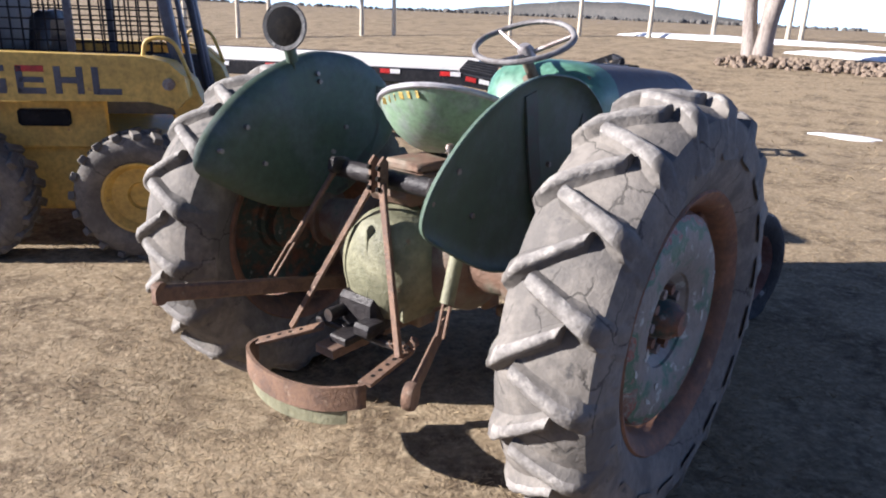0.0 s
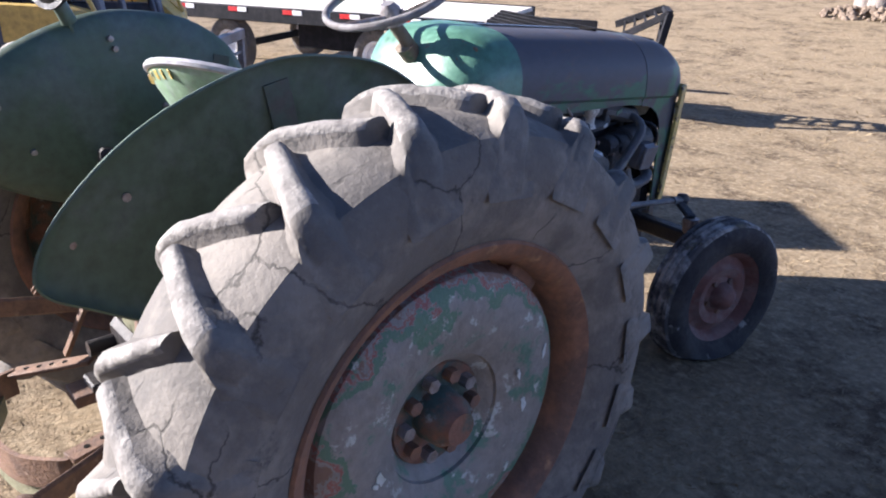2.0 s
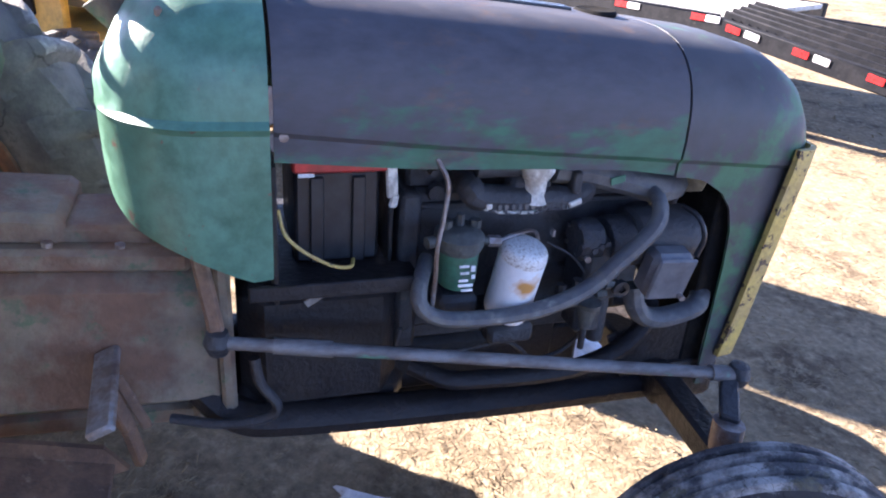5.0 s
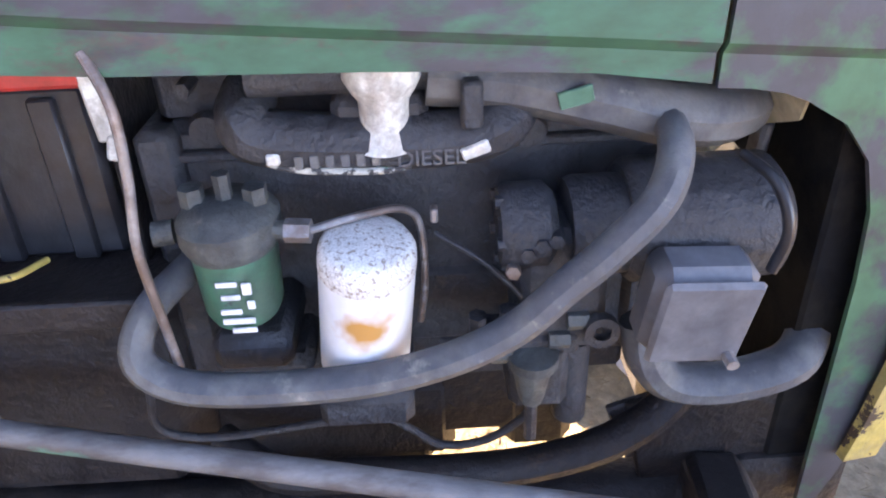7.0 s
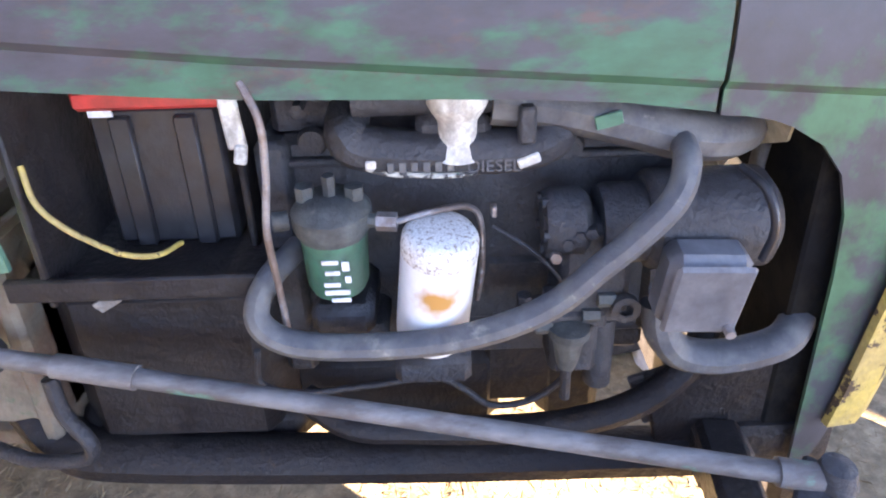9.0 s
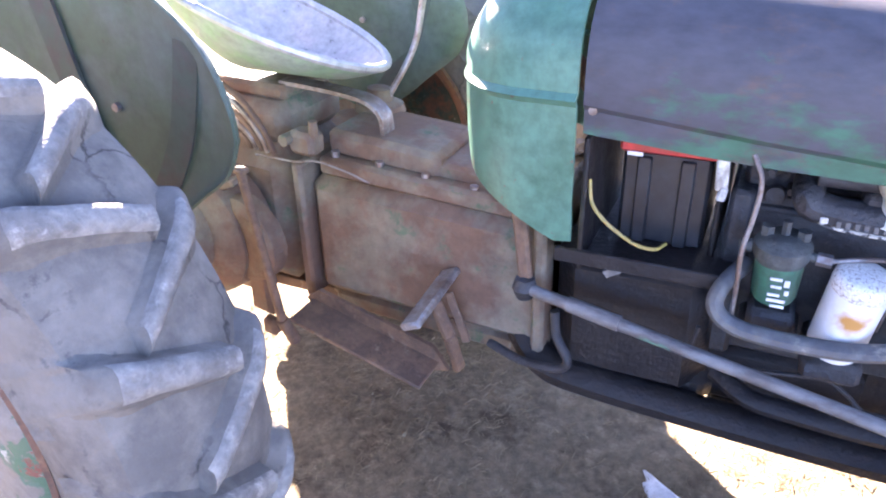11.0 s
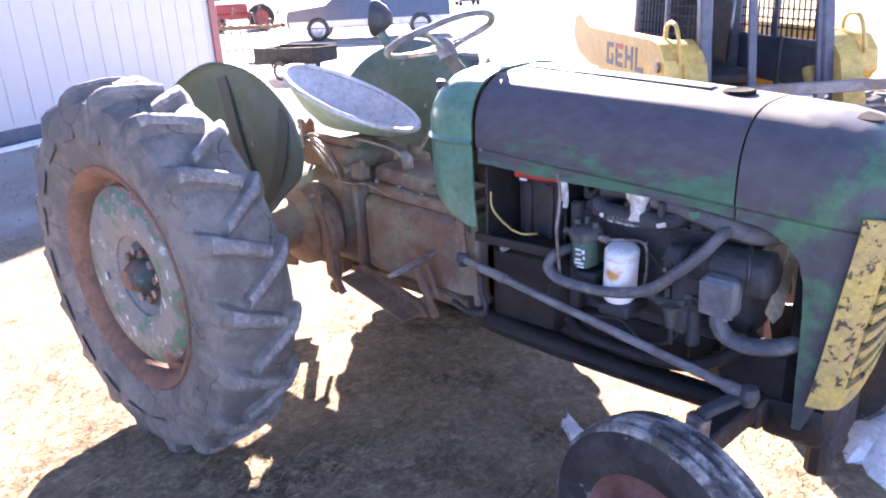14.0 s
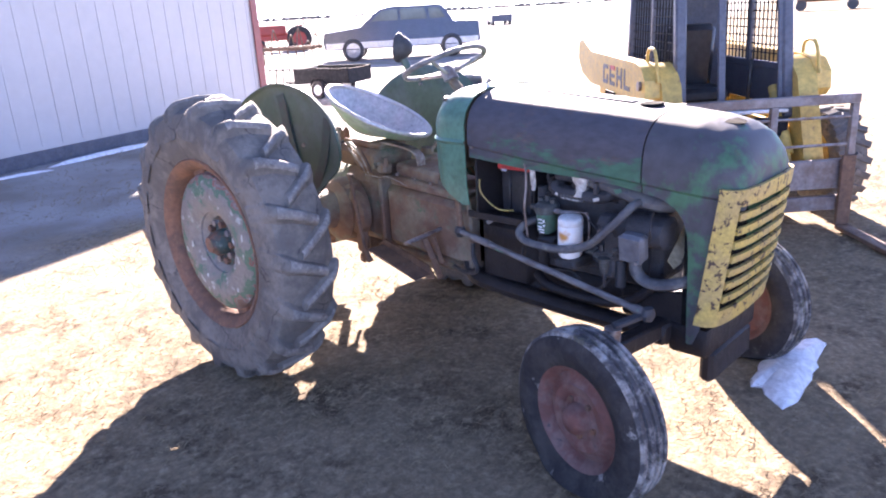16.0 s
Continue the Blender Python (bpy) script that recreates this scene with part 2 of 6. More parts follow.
def curve_points(pts, n=6):
    """Catmull-Rom through the points."""
    P = [Vector(p) for p in pts]
    P = [2 * P[0] - P[1]] + P + [2 * P[-1] - P[-2]]
    out = []
    for i in range(1, len(P) - 2):
        for k in range(n):
            t = k / n
            a, b, c, d = P[i - 1:i + 3]
            out.append(0.5 * ((2 * b) + (c - a) * t + (2 * a - 5 * b + 4 * c - d) * t * t + (3 * b - a - 3 * c + d) * t ** 3))
    out.append(P[-2])
    return out


def tube(bm, pts, r, seg=10, n=6, smooth=True):
    P = curve_points(pts, n) if smooth and len(pts) > 2 else [Vector(p) for p in pts]
    rings, ref = [], None
    for i, p in enumerate(P):
        d = (P[min(i + 1, len(P) - 1)] - P[max(i - 1, 0)]).normalized()
        if ref is None:
            ref = d.orthogonal().normalized()
        ref = (ref - d * ref.dot(d)).normalized()
        s = d.cross(ref)
        rr = r(i / (len(P) - 1)) if callable(r) else r
        rings.append([bm.verts.new(p + rr * (math.cos(a) * ref + math.sin(a) * s)) for a in (2 * math.pi * k / seg for k in range(seg))])
    for A, B in zip(rings, rings[1:]):
        for k in range(seg):
            bm.faces.new((A[k], A[(k + 1) % seg], B[(k + 1) % seg], B[k]))
    bm.faces.new(rings[0][::-1])
    bm.faces.new(rings[-1])


def ribbon(bm, pts, h, t, up=(0, 0, 1), n=6):
    """A flat strip set on edge along a curve: height h, thickness t."""
    P = curve_points(pts, n)
    up = Vector(up)
    rings = []
    for i, p in enumerate(P):
        d = (P[min(i + 1, len(P) - 1)] - P[max(i - 1, 0)]).normalized()
        s = d.cross(up).normalized()
        rings.append([bm.verts.new(p + a * s * t / 2 + b * up * h / 2) for a, b in ((-1, -1), (1, -1), (1, 1), (-1, 1))])
    for A, B in zip(rings, rings[1:]):
        for k in range(4):
            bm.faces.new((A[k], A[(k + 1) % 4], B[(k + 1) % 4], B[k]))
    bm.faces.new(rings[0][::-1])
    bm.faces.new(rings[-1])


def slab(bm, outline, t, m=None):
    """A plate: the outline (x, y) with thickness t along z."""
    lo = [bm.verts.new((x, y, -t / 2)) for x, y in outline]
    hi = [bm.verts.new((x, y, t / 2)) for x, y in outline]
    n = len(outline)
    bm.faces.new(lo[::-1])
    bm.faces.new(hi)
    for k in range(n):
        bm.faces.new((lo[k], lo[(k + 1) % n], hi[(k + 1) % n], hi[k]))
    if m is not None:
        bmesh.ops.transform(bm, matrix=m, verts=lo + hi)


YZ = Matrix(((0, 0, 1, 0), (1, 0, 0, 0), (0, 1, 0, 0), (0, 0, 0, 1)))  # plate x, y, z to world y, z, x


def loft(bm, sections, thick=0.0, closed=False):
    rows = [[bm.verts.new(p) for p in s] for s in sections]
    faces = []
    for A, B in zip(rows, rows[1:]):
        m = len(A)
        for k in range(m if closed else m - 1):
            faces.append(bm.faces.new((A[k], A[(k + 1) % m], B[(k + 1) % m], B[k])))
    if thick:
        bmesh.ops.recalc_face_normals(bm, faces=faces)
        bmesh.ops.solidify(bm, geom=faces, thickness=thick)
    return rows


def lerp(a, b, t):
    return a + (b - a) * t


def table(y, rows):
    """Linear look-up in rows of (y, value)."""
    if y <= rows[0][0]:
        return rows[0][1]
    for (a, va), (b, vb) in zip(rows, rows[1:]):
        if y <= b:
            return lerp(va, vb, (y - a) / (b - a))
    return rows[-1][1]


# ---- ground ----
def ground_height(x, y):
    d = math.hypot(x, y - 1)
    h = 0.012 * noise.noise((x * 0.9, y * 0.9, 0)) + 0.006 * noise.noise((x * 4, y * 4, 3))
    far = max(0.0, d - 9)
    h -= 0.056 * math.exp(-((x + 0.67) / 0.42) ** 2 - ((y - 0.03) / 0.55) ** 2)  # a dip under the rear wheel, lowered to fit the camera's view
    rise = min(16.0, max(0.0, y - 7.5))
    fall = max(0.0, y - 23.5)
    return h * (1 if d < 40 else 0.3) - 0.004 + far * 0.001 + 0.062 * rise * rise / (rise + 1.2) / (1 + rise / 60) - 0.022 * fall * fall / (fall + 12.0)


def ground_sheet():
    bm = mesh()
    rows = []
    rad = [0.0]
    r = 0.12
    while r < 900:
        rad.append(r)
        r *= 1.07
        if r < 7:
            r = min(r, rad[-1] + 0.13)
    seg = 120
    for r in rad:
        ring = []
        for k in range(seg):
            a = 2 * math.pi * k / seg
            x, y = 0.3 + r * math.cos(a), 1.0 + r * math.sin(a)
            ring.append(bm.verts.new((x, y, ground_height(x, y))))
        rows.append(ring)
    for A, B in zip(rows[1:], rows[2:]):
        for k in range(seg):
            bm.faces.new((A[k], A[(k + 1) % seg], B[(k + 1) % seg], B[k]))
    bm.faces.new(rows[1])
    bmesh.ops.delete(bm, geom=rows[0], context="VERTS")
    m = mat("dry_lawn", (0.24, 0.186, 0.122), (0.10, 0.074, 0.05), (0.305, 0.245, 0.165), rough=0.95, scale=2.4, low=0.46, high=0.63, fine=34, clow=0.48,
            chigh=0.64, bump=0.6, bscale=60, tone=0.32, gloss=0.1)
    nt = m.node_tree
    bsdf = nt.nodes["Principled BSDF"]
    old = bsdf.inputs["Base Color"].links[0].from_socket
    tex = nt.nodes.new("ShaderNodeTexCoord")
    sep = nt.nodes.new("ShaderNodeSeparateXYZ")
    nz = nt.nodes.new("ShaderNodeTexNoise")
    nz.inputs["Scale"].default_value, nz.inputs["Detail"].default_value = 0.5, 6
    nt.links.new(tex.outputs["Object"], sep.inputs[0])
    nt.links.new(tex.outputs["Object"], nz.inputs["Vector"])

    def math_node(op, a, b):
        n = nt.nodes.new("ShaderNodeMath")
        n.operation = op
        for s, v in zip(n.inputs, (a, b)):
            if isinstance(v, bpy.types.NodeSocket):
                nt.links.new(v, s)
            else:
                s.default_value = v
        return n.outputs[0]

    # the yard behind the tractor: pale gravel with old snow
    side = math_node("ADD", math_node("MULTIPLY", sep.outputs[0], 0.32), math_node("MULTIPLY", sep.outputs[1], -1.0))
    edge = math_node("ADD", side, math_node("MULTIPLY", math_node("SUBTRACT", nz.outputs[0], 0.5), 3.0))
    rg = nt.nodes.new("ShaderNodeMapRange")
    rg.inputs["From Min"].default_value, rg.inputs["From Max"].default_value = 2.6, 3.6
    nt.links.new(edge, rg.inputs["Value"])
    nz2 = nt.nodes.new("ShaderNodeTexNoise")
    nz2.inputs["Scale"].default_value, nz2.inputs["Detail"].default_value = 0.9, 8
    nt.links.new(tex.outputs["Object"], nz2.inputs["Vector"])
    gv = nt.nodes.new("ShaderNodeValToRGB")
    gv.color_ramp.elements[0].position, gv.color_ramp.elements[0].color = 0.4, (0.23, 0.215, 0.195, 1)
    gv.color_ramp.elements[1].position, gv.color_ramp.elements[1].color = 0.6, (0.33, 0.325, 0.32, 1)
    nt.links.new(nz2.outputs[0], gv.inputs[0])
    mx = nt.nodes.new("ShaderNodeMix")
    mx.data_type = "RGBA"
    nt.links.new(rg.outputs[0], mx.inputs[0])
    nt.links.new(old, mx.inputs[6])
    nt.links.new(gv.outputs[0], mx.inputs[7])
    nt.links.new(mx.outputs[2], bsdf.inputs["Base Color"])
    ob = part("ground", bm, m)
    return tagged(ob, "dry straw-coloured winter lawn with bare gravel yard", "ground", kind="structure")


ground_sheet()

# ---- the tractor ----
CX = 0.03
tractor = thing("tractor", "old green farm tractor with patchy worn paint on dry grass", "tractor", pose(0, 0, 0))


def paint_ring(m, centre, bands):
    """Lays worn rings of other paints round a wheel's axis: (inner radius, outer radius, colour)."""
    nt = m.node_tree
    bsdf = nt.nodes["Principled BSDF"]
    tex = nt.nodes.new("ShaderNodeTexCoord")
    off = nt.nodes.new("ShaderNodeVectorMath")
    off.operation = "SUBTRACT"
    off.inputs[1].default_value = centre
    flat = nt.nodes.new("ShaderNodeVectorMath")
    flat.operation = "MULTIPLY"
    flat.inputs[1].default_value = (0, 1, 1)
    ln = nt.nodes.new("ShaderNodeVectorMath")
    ln.operation = "LENGTH"
    nz = nt.nodes.new("ShaderNodeTexNoise")
    nz.inputs["Scale"].default_value, nz.inputs["Detail"].default_value, nz.inputs["Roughness"].default_value = 7, 9, 0.65
    wob = nt.nodes.new("ShaderNodeMath")
    wob.operation = "MULTIPLY_ADD"
    wob.inputs[1].default_value = 0.42
    nt.links.new(tex.outputs["Object"], off.inputs[0])
    nt.links.new(off.outputs[0], flat.inputs[0])
    nt.links.new(flat.outputs[0], ln.inputs[0])
    nt.links.new(tex.outputs["Object"], nz.inputs["Vector"])
    nt.links.new(nz.outputs[0], wob.inputs[0])
    nt.links.new(ln.outputs["Value"], wob.inputs[2])
    for lo, hi, colour in bands:
        old = bsdf.inputs["Base Color"].links[0].from_socket
        rise = nt.nodes.new("ShaderNodeMapRange")
        rise.inputs["From Min"].default_value, rise.inputs["From Max"].default_value = lo + 0.206, lo + 0.214
        fall = nt.nodes.new("ShaderNodeMapRange")
        fall.inputs["From Min"].default_value, fall.inputs["From Max"].default_value = hi + 0.206, hi + 0.214
        fall.inputs["To Min"].default_value, fall.inputs["To Max"].default_value = 0.9, 0.0
        both = nt.nodes.new("ShaderNodeMath")
        both.operation = "MULTIPLY"
        mx = nt.nodes.new("ShaderNodeMix")
        mx.data_type = "RGBA"
        mx.inputs[7].default_value = (*colour, 1)
        nt.links.new(wob.outputs[0], rise.inputs["Value"])
        nt.links.new(wob.outputs[0], fall.inputs["Value"])
        nt.links.new(rise.outputs[0], both.inputs[0])
        nt.links.new(fall.outputs[0], both.inputs[1])
        nt.links.new(both.outputs[0], mx.inputs[0])
        nt.links.new(old, mx.inputs[6])
        nt.links.new(mx.outputs[2], bsdf.inputs["Base Color"])


paint_ring(M_DISC, (0.936, 0.071, 0.644), ((0.266, 0.296, (0.065, 0.15, 0.095)), (0.302, 0.313, (0.24, 0.06, 0.045)), (0.33, 0.42, (0.16, 0.085, 0.06))))


def rear_wheel(cx, cy, cz, side):
    """side: +1 for the wheel whose outer face looks towards +x."""
    axis = pose(cx, cy, cz, 0, 90, 0)  # local z becomes world x
    wheel = mesh()
    s = side
    # dished disc with its opening at the hub
    face = axis @ pose(0, 0, s * 0.026)
    lathe(wheel, [(0.045, s * 0.0), (0.10, s * 0.0), (0.135, s * 0.012), (0.145, s * 0.042), (0.20, s * 0.066), (0.285, s * 0.066), (0.318, s * 0.045), (0.330, s * 0.01),
                  (0.324, s * 0.008), (0.310, s * 0.036), (0.285, s * 0.055), (0.20, s * 0.055), (0.137, s * 0.032), (0.10, -s * 0.012), (0.045, -s * 0.012)], face, 56, True)
    disc = part("rear_wheel", wheel, M_DISC if s > 0 else M_HUB, tractor, "steel wheel disc in flaking green, red and grey paint" if s > 0 else "dark inner face of a steel wheel")
    bm = mesh()
    lathe(bm, [(0.392, 0.122), (0.398, 0.116), (0.385, 0.108), (0.372, 0.100), (0.362, 0.085), (0.357, 0.05), (0.345, 0.03), (0.345, -0.03), (0.357, -0.05), (0.362, -0.085), (0.372, -0.10),
               (0.398, -0.116), (0.392, -0.122), (0.372, -0.112), (0.350, -0.09), (0.345, -0.05), (0.333, -0.03), (0.333, 0.03), (0.345, 0.05), (0.350, 0.09), (0.372, 0.112)], axis, 56, True)
    rim = part("rim", bm, M_RIM, disc, "rust-brown steel rim")
    for k in range(6):  # lugs that hold the rim to the disc, with gaps between them
        bm = mesh()
        a = 2 * math.pi * (k + 0.3) / 6
        box(bm, (0.05, 0.10, 0.05), axis @ pose(0, 0, 0, 0, 0, math.degrees(a)) @ pose(0.333, 0, s * 0.03), 0.008)
        part("rim_lug", bm, M_RIM, disc)
    bm = mesh()
    lathe(bm, [(0, s * 0.085), (0.035, s * 0.085), (0.042, s * 0.07), (0.055, s * 0.055), (0.06, s * 0.005), (0.115, s * 0.014), (0.12, s * 0.004), (0.12, -s * 0.05), (0, -s * 0.05)], face, 24)
    part("hub", bm, M_HUB, disc, "greasy dark axle hub")
    for k in range(10):
        a = 2 * math.pi * (k + 0.5) / 10
        bm = mesh()
        rod(bm, face @ Vector((0.09 * math.cos(a), 0.09 * math.sin(a), s * 0.005)), face @ Vector((0.09 * math.cos(a), 0.09 * math.sin(a), s * 0.034)), 0.016, 6)
        part("bolt", bm, M_STEEL if k % 2 else M_RIM, disc)
    rnd = random.Random(5 + int(side))
    if side > 0:
        for k in range(9):  # flakes of old white paint standing off the disc
            a, r = rnd.uniform(0, 6.28), rnd.uniform(0.19, 0.275)
            pts = []
            n, ln, wd = 13, rnd.uniform(0.010, 0.030), rnd.uniform(0.004, 0.009)
            for i in range(n):
                b = 2 * math.pi * i / n
                pts.append((ln * math.cos(b) * rnd.uniform(0.5, 1.2), wd * math.sin(b) * rnd.uniform(0.3, 1.7)))
            bm = mesh()
            slab(bm, pts, 0.002, face @ pose(0, 0, 0, 0, 0, math.degrees(a)) @ pose(r, 0, s * 0.0675, 0, 0, 90 + rnd.uniform(-25, 25)))
            part("paint_flake", bm, M_DISCW, disc)
    # carcass
    bm = mesh()
    prof = [(0.375, 0.100), (0.40, 0.116), (0.45, 0.140), (0.51, 0.150), (0.56, 0.146), (0.595, 0.130), (0.615, 0.09), (0.624, 0.045), (0.627, 0.0)]
    prof = prof + [(r, -z) for r, z in prof[-2::-1]]
    lathe(bm, prof, axis, 90)
    part("tyre", bm, M_RUBBER, disc, "cracked dusty rear tractor tyre")
    # bars of the tread, one by one in two slanted rows, flared where they meet the wall
    N = 18
    for k in range(N):
        for row in (-1, 1):
            bm = mesh()
            th0 = math.radians(360 / N * k + (4.0 if row == 1 else 15.3))
            wear = rnd.uniform(-0.004, 0.004)
            secs = []
            for i in range(11):
                u = i / 10
                x = row * lerp(-0.055, 0.156, u)
                th = th0 - math.radians(12.5 if row < 0 else 8.0) * u
                base = table(abs(x), [(0, 0.626), (0.045, 0.623), (0.09, 0.614), (0.13, 0.593), (0.146, 0.560), (0.156, 0.50)])
                top = min(base + 0.042, table(abs(x), [(0, 0.660), (0.09, 0.655), (0.13, 0.643), (0.146, 0.612), (0.153, 0.555), (0.156, 0.505)])) + wear * (1 - u) + rnd.uniform(-0.002, 0.002)
                half = table(u, [(0, 0.017), (0.6, 0.020), (0.85, 0.026), (1.0, 0.038)])
                skirt = table(u, [(0, 0.014), (0.5, 0.016), (0.85, 0.034), (1.0, 0.022)])
                sec = []
                for off, rr in ((-half - skirt * 1.5, base - 0.010), (-half - skirt * 0.55, base + 0.006), (-half * 1.1, top - 0.013), (-half * 0.8, top - 0.003), (-half * 0.3, top),
                                (half * 0.3, top), (half * 0.8, top - 0.003), (half * 1.1, top - 0.013), (half + skirt * 0.55, base + 0.006), (half + skirt * 1.5, base - 0.010)):
                    t2 = th + off / 0.63
                    # angle from the rear (-y) upwards
                    sec.append((cx + x + (0.004 * math.sin(off * 90)), cy - rr * math.cos(t2), cz + rr * math.sin(t2)))
                secs.append(sec)
            rows = loft(bm, secs, 0, True)
            # Crown faces take the paler colour, wear and sheen painted in.
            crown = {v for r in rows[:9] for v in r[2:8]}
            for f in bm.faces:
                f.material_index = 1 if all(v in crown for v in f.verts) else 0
            bm.faces.new(rows[0][::-1])
            bm.faces.new(rows[-1])
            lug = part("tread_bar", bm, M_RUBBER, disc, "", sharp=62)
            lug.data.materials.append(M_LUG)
    return disc


rear_wheel(0.936, 0.071, 0.644, 1)
rear_wheel(-0.67, 0.05, 0.592, -1)


def front_wheel(cx, cy, side, steer):
    cz = 0.252
    knuckle = pose(cx, cy, cz, 0, 0, steer) @ Matrix.Diagonal((0.95, 0.935, 0.935, 1))
    axis = knuckle @ pose(0, 0, 0, 0, 90, 0)
    s = side
    bm = mesh()
    lathe(bm, [(0.0, s * 0.098), (0.025, s * 0.094), (0.045, s * 0.082), (0.056, s * 0.062), (0.062, s * 0.036), (0.085, s * 0.03), (0.10, s * 0.042), (0.13, s * 0.045), (0.155, s * 0.02), (0.175, s * 0.015),
               (0.185, s * 0.03), (0.20, s * 0.055), (0.212, s * 0.062), (0.216, s * 0.055), (0.20, s * 0.04), (0.19, 0.0), (0.19, -s * 0.03), (0.214, -s * 0.058), (0.206, -s * 0.062), (0.17, -s * 0.03), (0, -s * 0.03)], axis, 40)
    disc = part("front_wheel", bm, M_FWHEEL, tractor, "rust-red pressed steel front wheel")
    for k in range(5):
        a = 2 * math.pi * k / 5
        b2 = mesh()
        p = Vector((0.075 * math.cos(a), 0.075 * math.sin(a), s * 0.028))
        rod(b2, axis @ p, axis @ (p + Vector((0, 0, s * 0.016))), 0.011, 6)
        part("bolt", b2, M_RIM, disc)
    bm = mesh()
    half = [(0.205, 0.062), (0.225, 0.075), (0.265, 0.084), (0.30, 0.078), (0.318, 0.062), (0.330, 0.055), (0.332, 0.040), (0.322, 0.037), (0.323, 0.028), (0.334, 0.024), (0.336, 0.008), (0.326, 0.004)]
    prof = half + [(r, -z) for r, z in half[::-1]]
    lathe(bm, prof, axis, 64)
    inv = knuckle.inverted()
    for v in bm.verts:  # the tyre has lost its air and stands on its squeezed wall
        if v.co.z < 0.035:
            q = inv @ v.co
            k = min(1.0, (0.035 - v.co.z) / 0.07)
            q.x *= 1 + 0.55 * k
            v.co = knuckle @ q
            v.co.z = max(0.004, 0.035 - (0.035 - v.co.z) * 0.45)
    for f in bm.faces:  # weathered, flaking crown
        q = inv @ f.calc_center_median()
        f.material_index = 1 if math.hypot(q.y, q.z) > 0.314 else 0
    tyre = part("tyre", bm, M_RUBBER2, disc, "cracked ribbed front tyre gone flat, its tread flaking pale grey")
    tyre.data.materials.append(M_FLAKED)
    return disc


front_wheel(0.685, 1.845, 1, -14)
front_wheel(-0.625, 1.845, -1, -14)


def settle(p):
    """Drawn place fitted to the camera's views: the drawing is too long and tall in front and too broad behind."""
    x, y, z = p
    kx = table(y, [(-0.1, 0.83), (0.1, 0.88), (0.3, 1.0), (1.0, 1.06), (2.0, 1.06)])
    kz = table(y, [(0.1, 0.972), (0.5, 0.93), (0.75, 0.90)])
    yy = table(y, [(-0.9, -0.786), (0.0, 0.015), (1.0, 1.0), (3.0, 2.8)])
    lift = table(y, [(0.1, 0.012), (0.75, 0.020)])
    return Vector((CX + (x - CX) * kx, yy, z * kz + lift))


def settle_nose(p):
    q = settle(p)
    q.y = table(p[1], [(1.0, 1.0), (1.892, 1.803), (2.06, 1.997), (2.2, 2.148), (3.0, 2.95)])
    return q


SHAPE = settle


# hood, nose and cowl
def zb(y):
    return table(y, [(0.75, 1.10), (1.01, 1.092), (1.3, 1.065), (1.61, 1.052), (1.76, 1.042), (1.89, 1.022), (2.2, 1.02)])


def zc(y):
    return table(y, [(0.75, 1.165), (1.0, 1.155), (1.31, 1.12), (1.61, 1.092), (1.85, 1.07), (2.06, 1.045), (2.2, 1.03)])


def zt(y):
    return table(y, [(0.75, 1.355), (0.9, 1.385), (1.0, 1.385), (1.65, 1.335), (1.9, 1.31), (2.03, 1.292), (2.10, 1.27), (2.15, 1.235), (2.18, 1.19), (2.197, 1.13), (2.20, 1.06)])


def hw(y):
    return table(y, [(0.75, 0.252), (1.0, 0.254), (1.5, 0.243), (1.89, 0.232), (2.08, 0.226), (2.15, 0.214), (2.19, 0.19), (2.20, 0.17)])


def hood_section(y, grow=0.0):
    w, b, c, t = hw(y) + grow, zb(y), zc(y), zt(y) + grow
    c = min(c, t - 0.02)
    cx = CX - 0.012 * (y - 1.0)
    pts = [(w - 0.006, b), (w - 0.006, c - 0.012), (w + 0.003, c), (w + 0.004, lerp(c, t, 0.15))]
    for k in range(1, 11):
        a = math.pi / 2 * k / 10
        pts.append(((w + 0.003) * math.cos(a) ** 0.62 if k < 10 else 0.0, lerp(c, t, 0.15) + (t - lerp(c, t, 0.15)) * math.sin(a) ** 0.8))
    left = [(-x, z) for x, z in pts[-2::-1]]
    return [(cx + x, y, z) for x, z in pts + left]


def steps(a, b, n):
    return [lerp(a, b, k / n) for k in range(n + 1)]


bm = mesh()
loft(bm, [hood_section(y) for y in steps(1.012, 1.886, 8)], -0.006)
hood = part("hood", bm, M_HOOD, tractor, "dark primered hood with green paint showing through")
bm = mesh()
bar(bm, (CX - 0.004, 1.03, zt(1.03) + 0.006), (CX - 0.012, 1.70, zt(1.70) + 0.006), 0.055, 0.012, 0.003)
part("hood_strip", bm, M_BLACK, hood, "black hinge strip along the hood")
# Solid disc: the dark of the filler opening is in its colour.
bm = mesh()
lathe(bm, [(0.0, 0.0), (0.045, 0.0), (0.05, 0.01), (0.044, 0.016), (0.03, 0.012), (0, 0.012)], pose(CX - 0.012, 1.775, zt(1.775) - 0.001), 24)
part("filler_opening", bm, M_DARKVOID, hood)
for yy, zz in ((1.845, 1.085), (1.03, 1.14)):
    bm = mesh()
    xx = CX - 0.012 * (yy - 1) + hw(yy)
    rod(bm, (xx - 0.004, yy, zz), (xx + 0.006, yy, zz), 0.009, 8)
    part("bolt", bm, M_STEEL, hood)

SHAPE = settle_nose


def nose_low(y):
    return table(y, [(1.892, 1.022), (1.955, 1.006), (2.0, 0.972), (2.026, 0.93), (2.040, 0.87), (2.046, 0.78), (2.049, 0.60), (2.052, 0.42), (2.072, 0.42), (2.098, 0.50), (2.143, 0.80), (2.183, 1.02), (2.2, 1.05)])


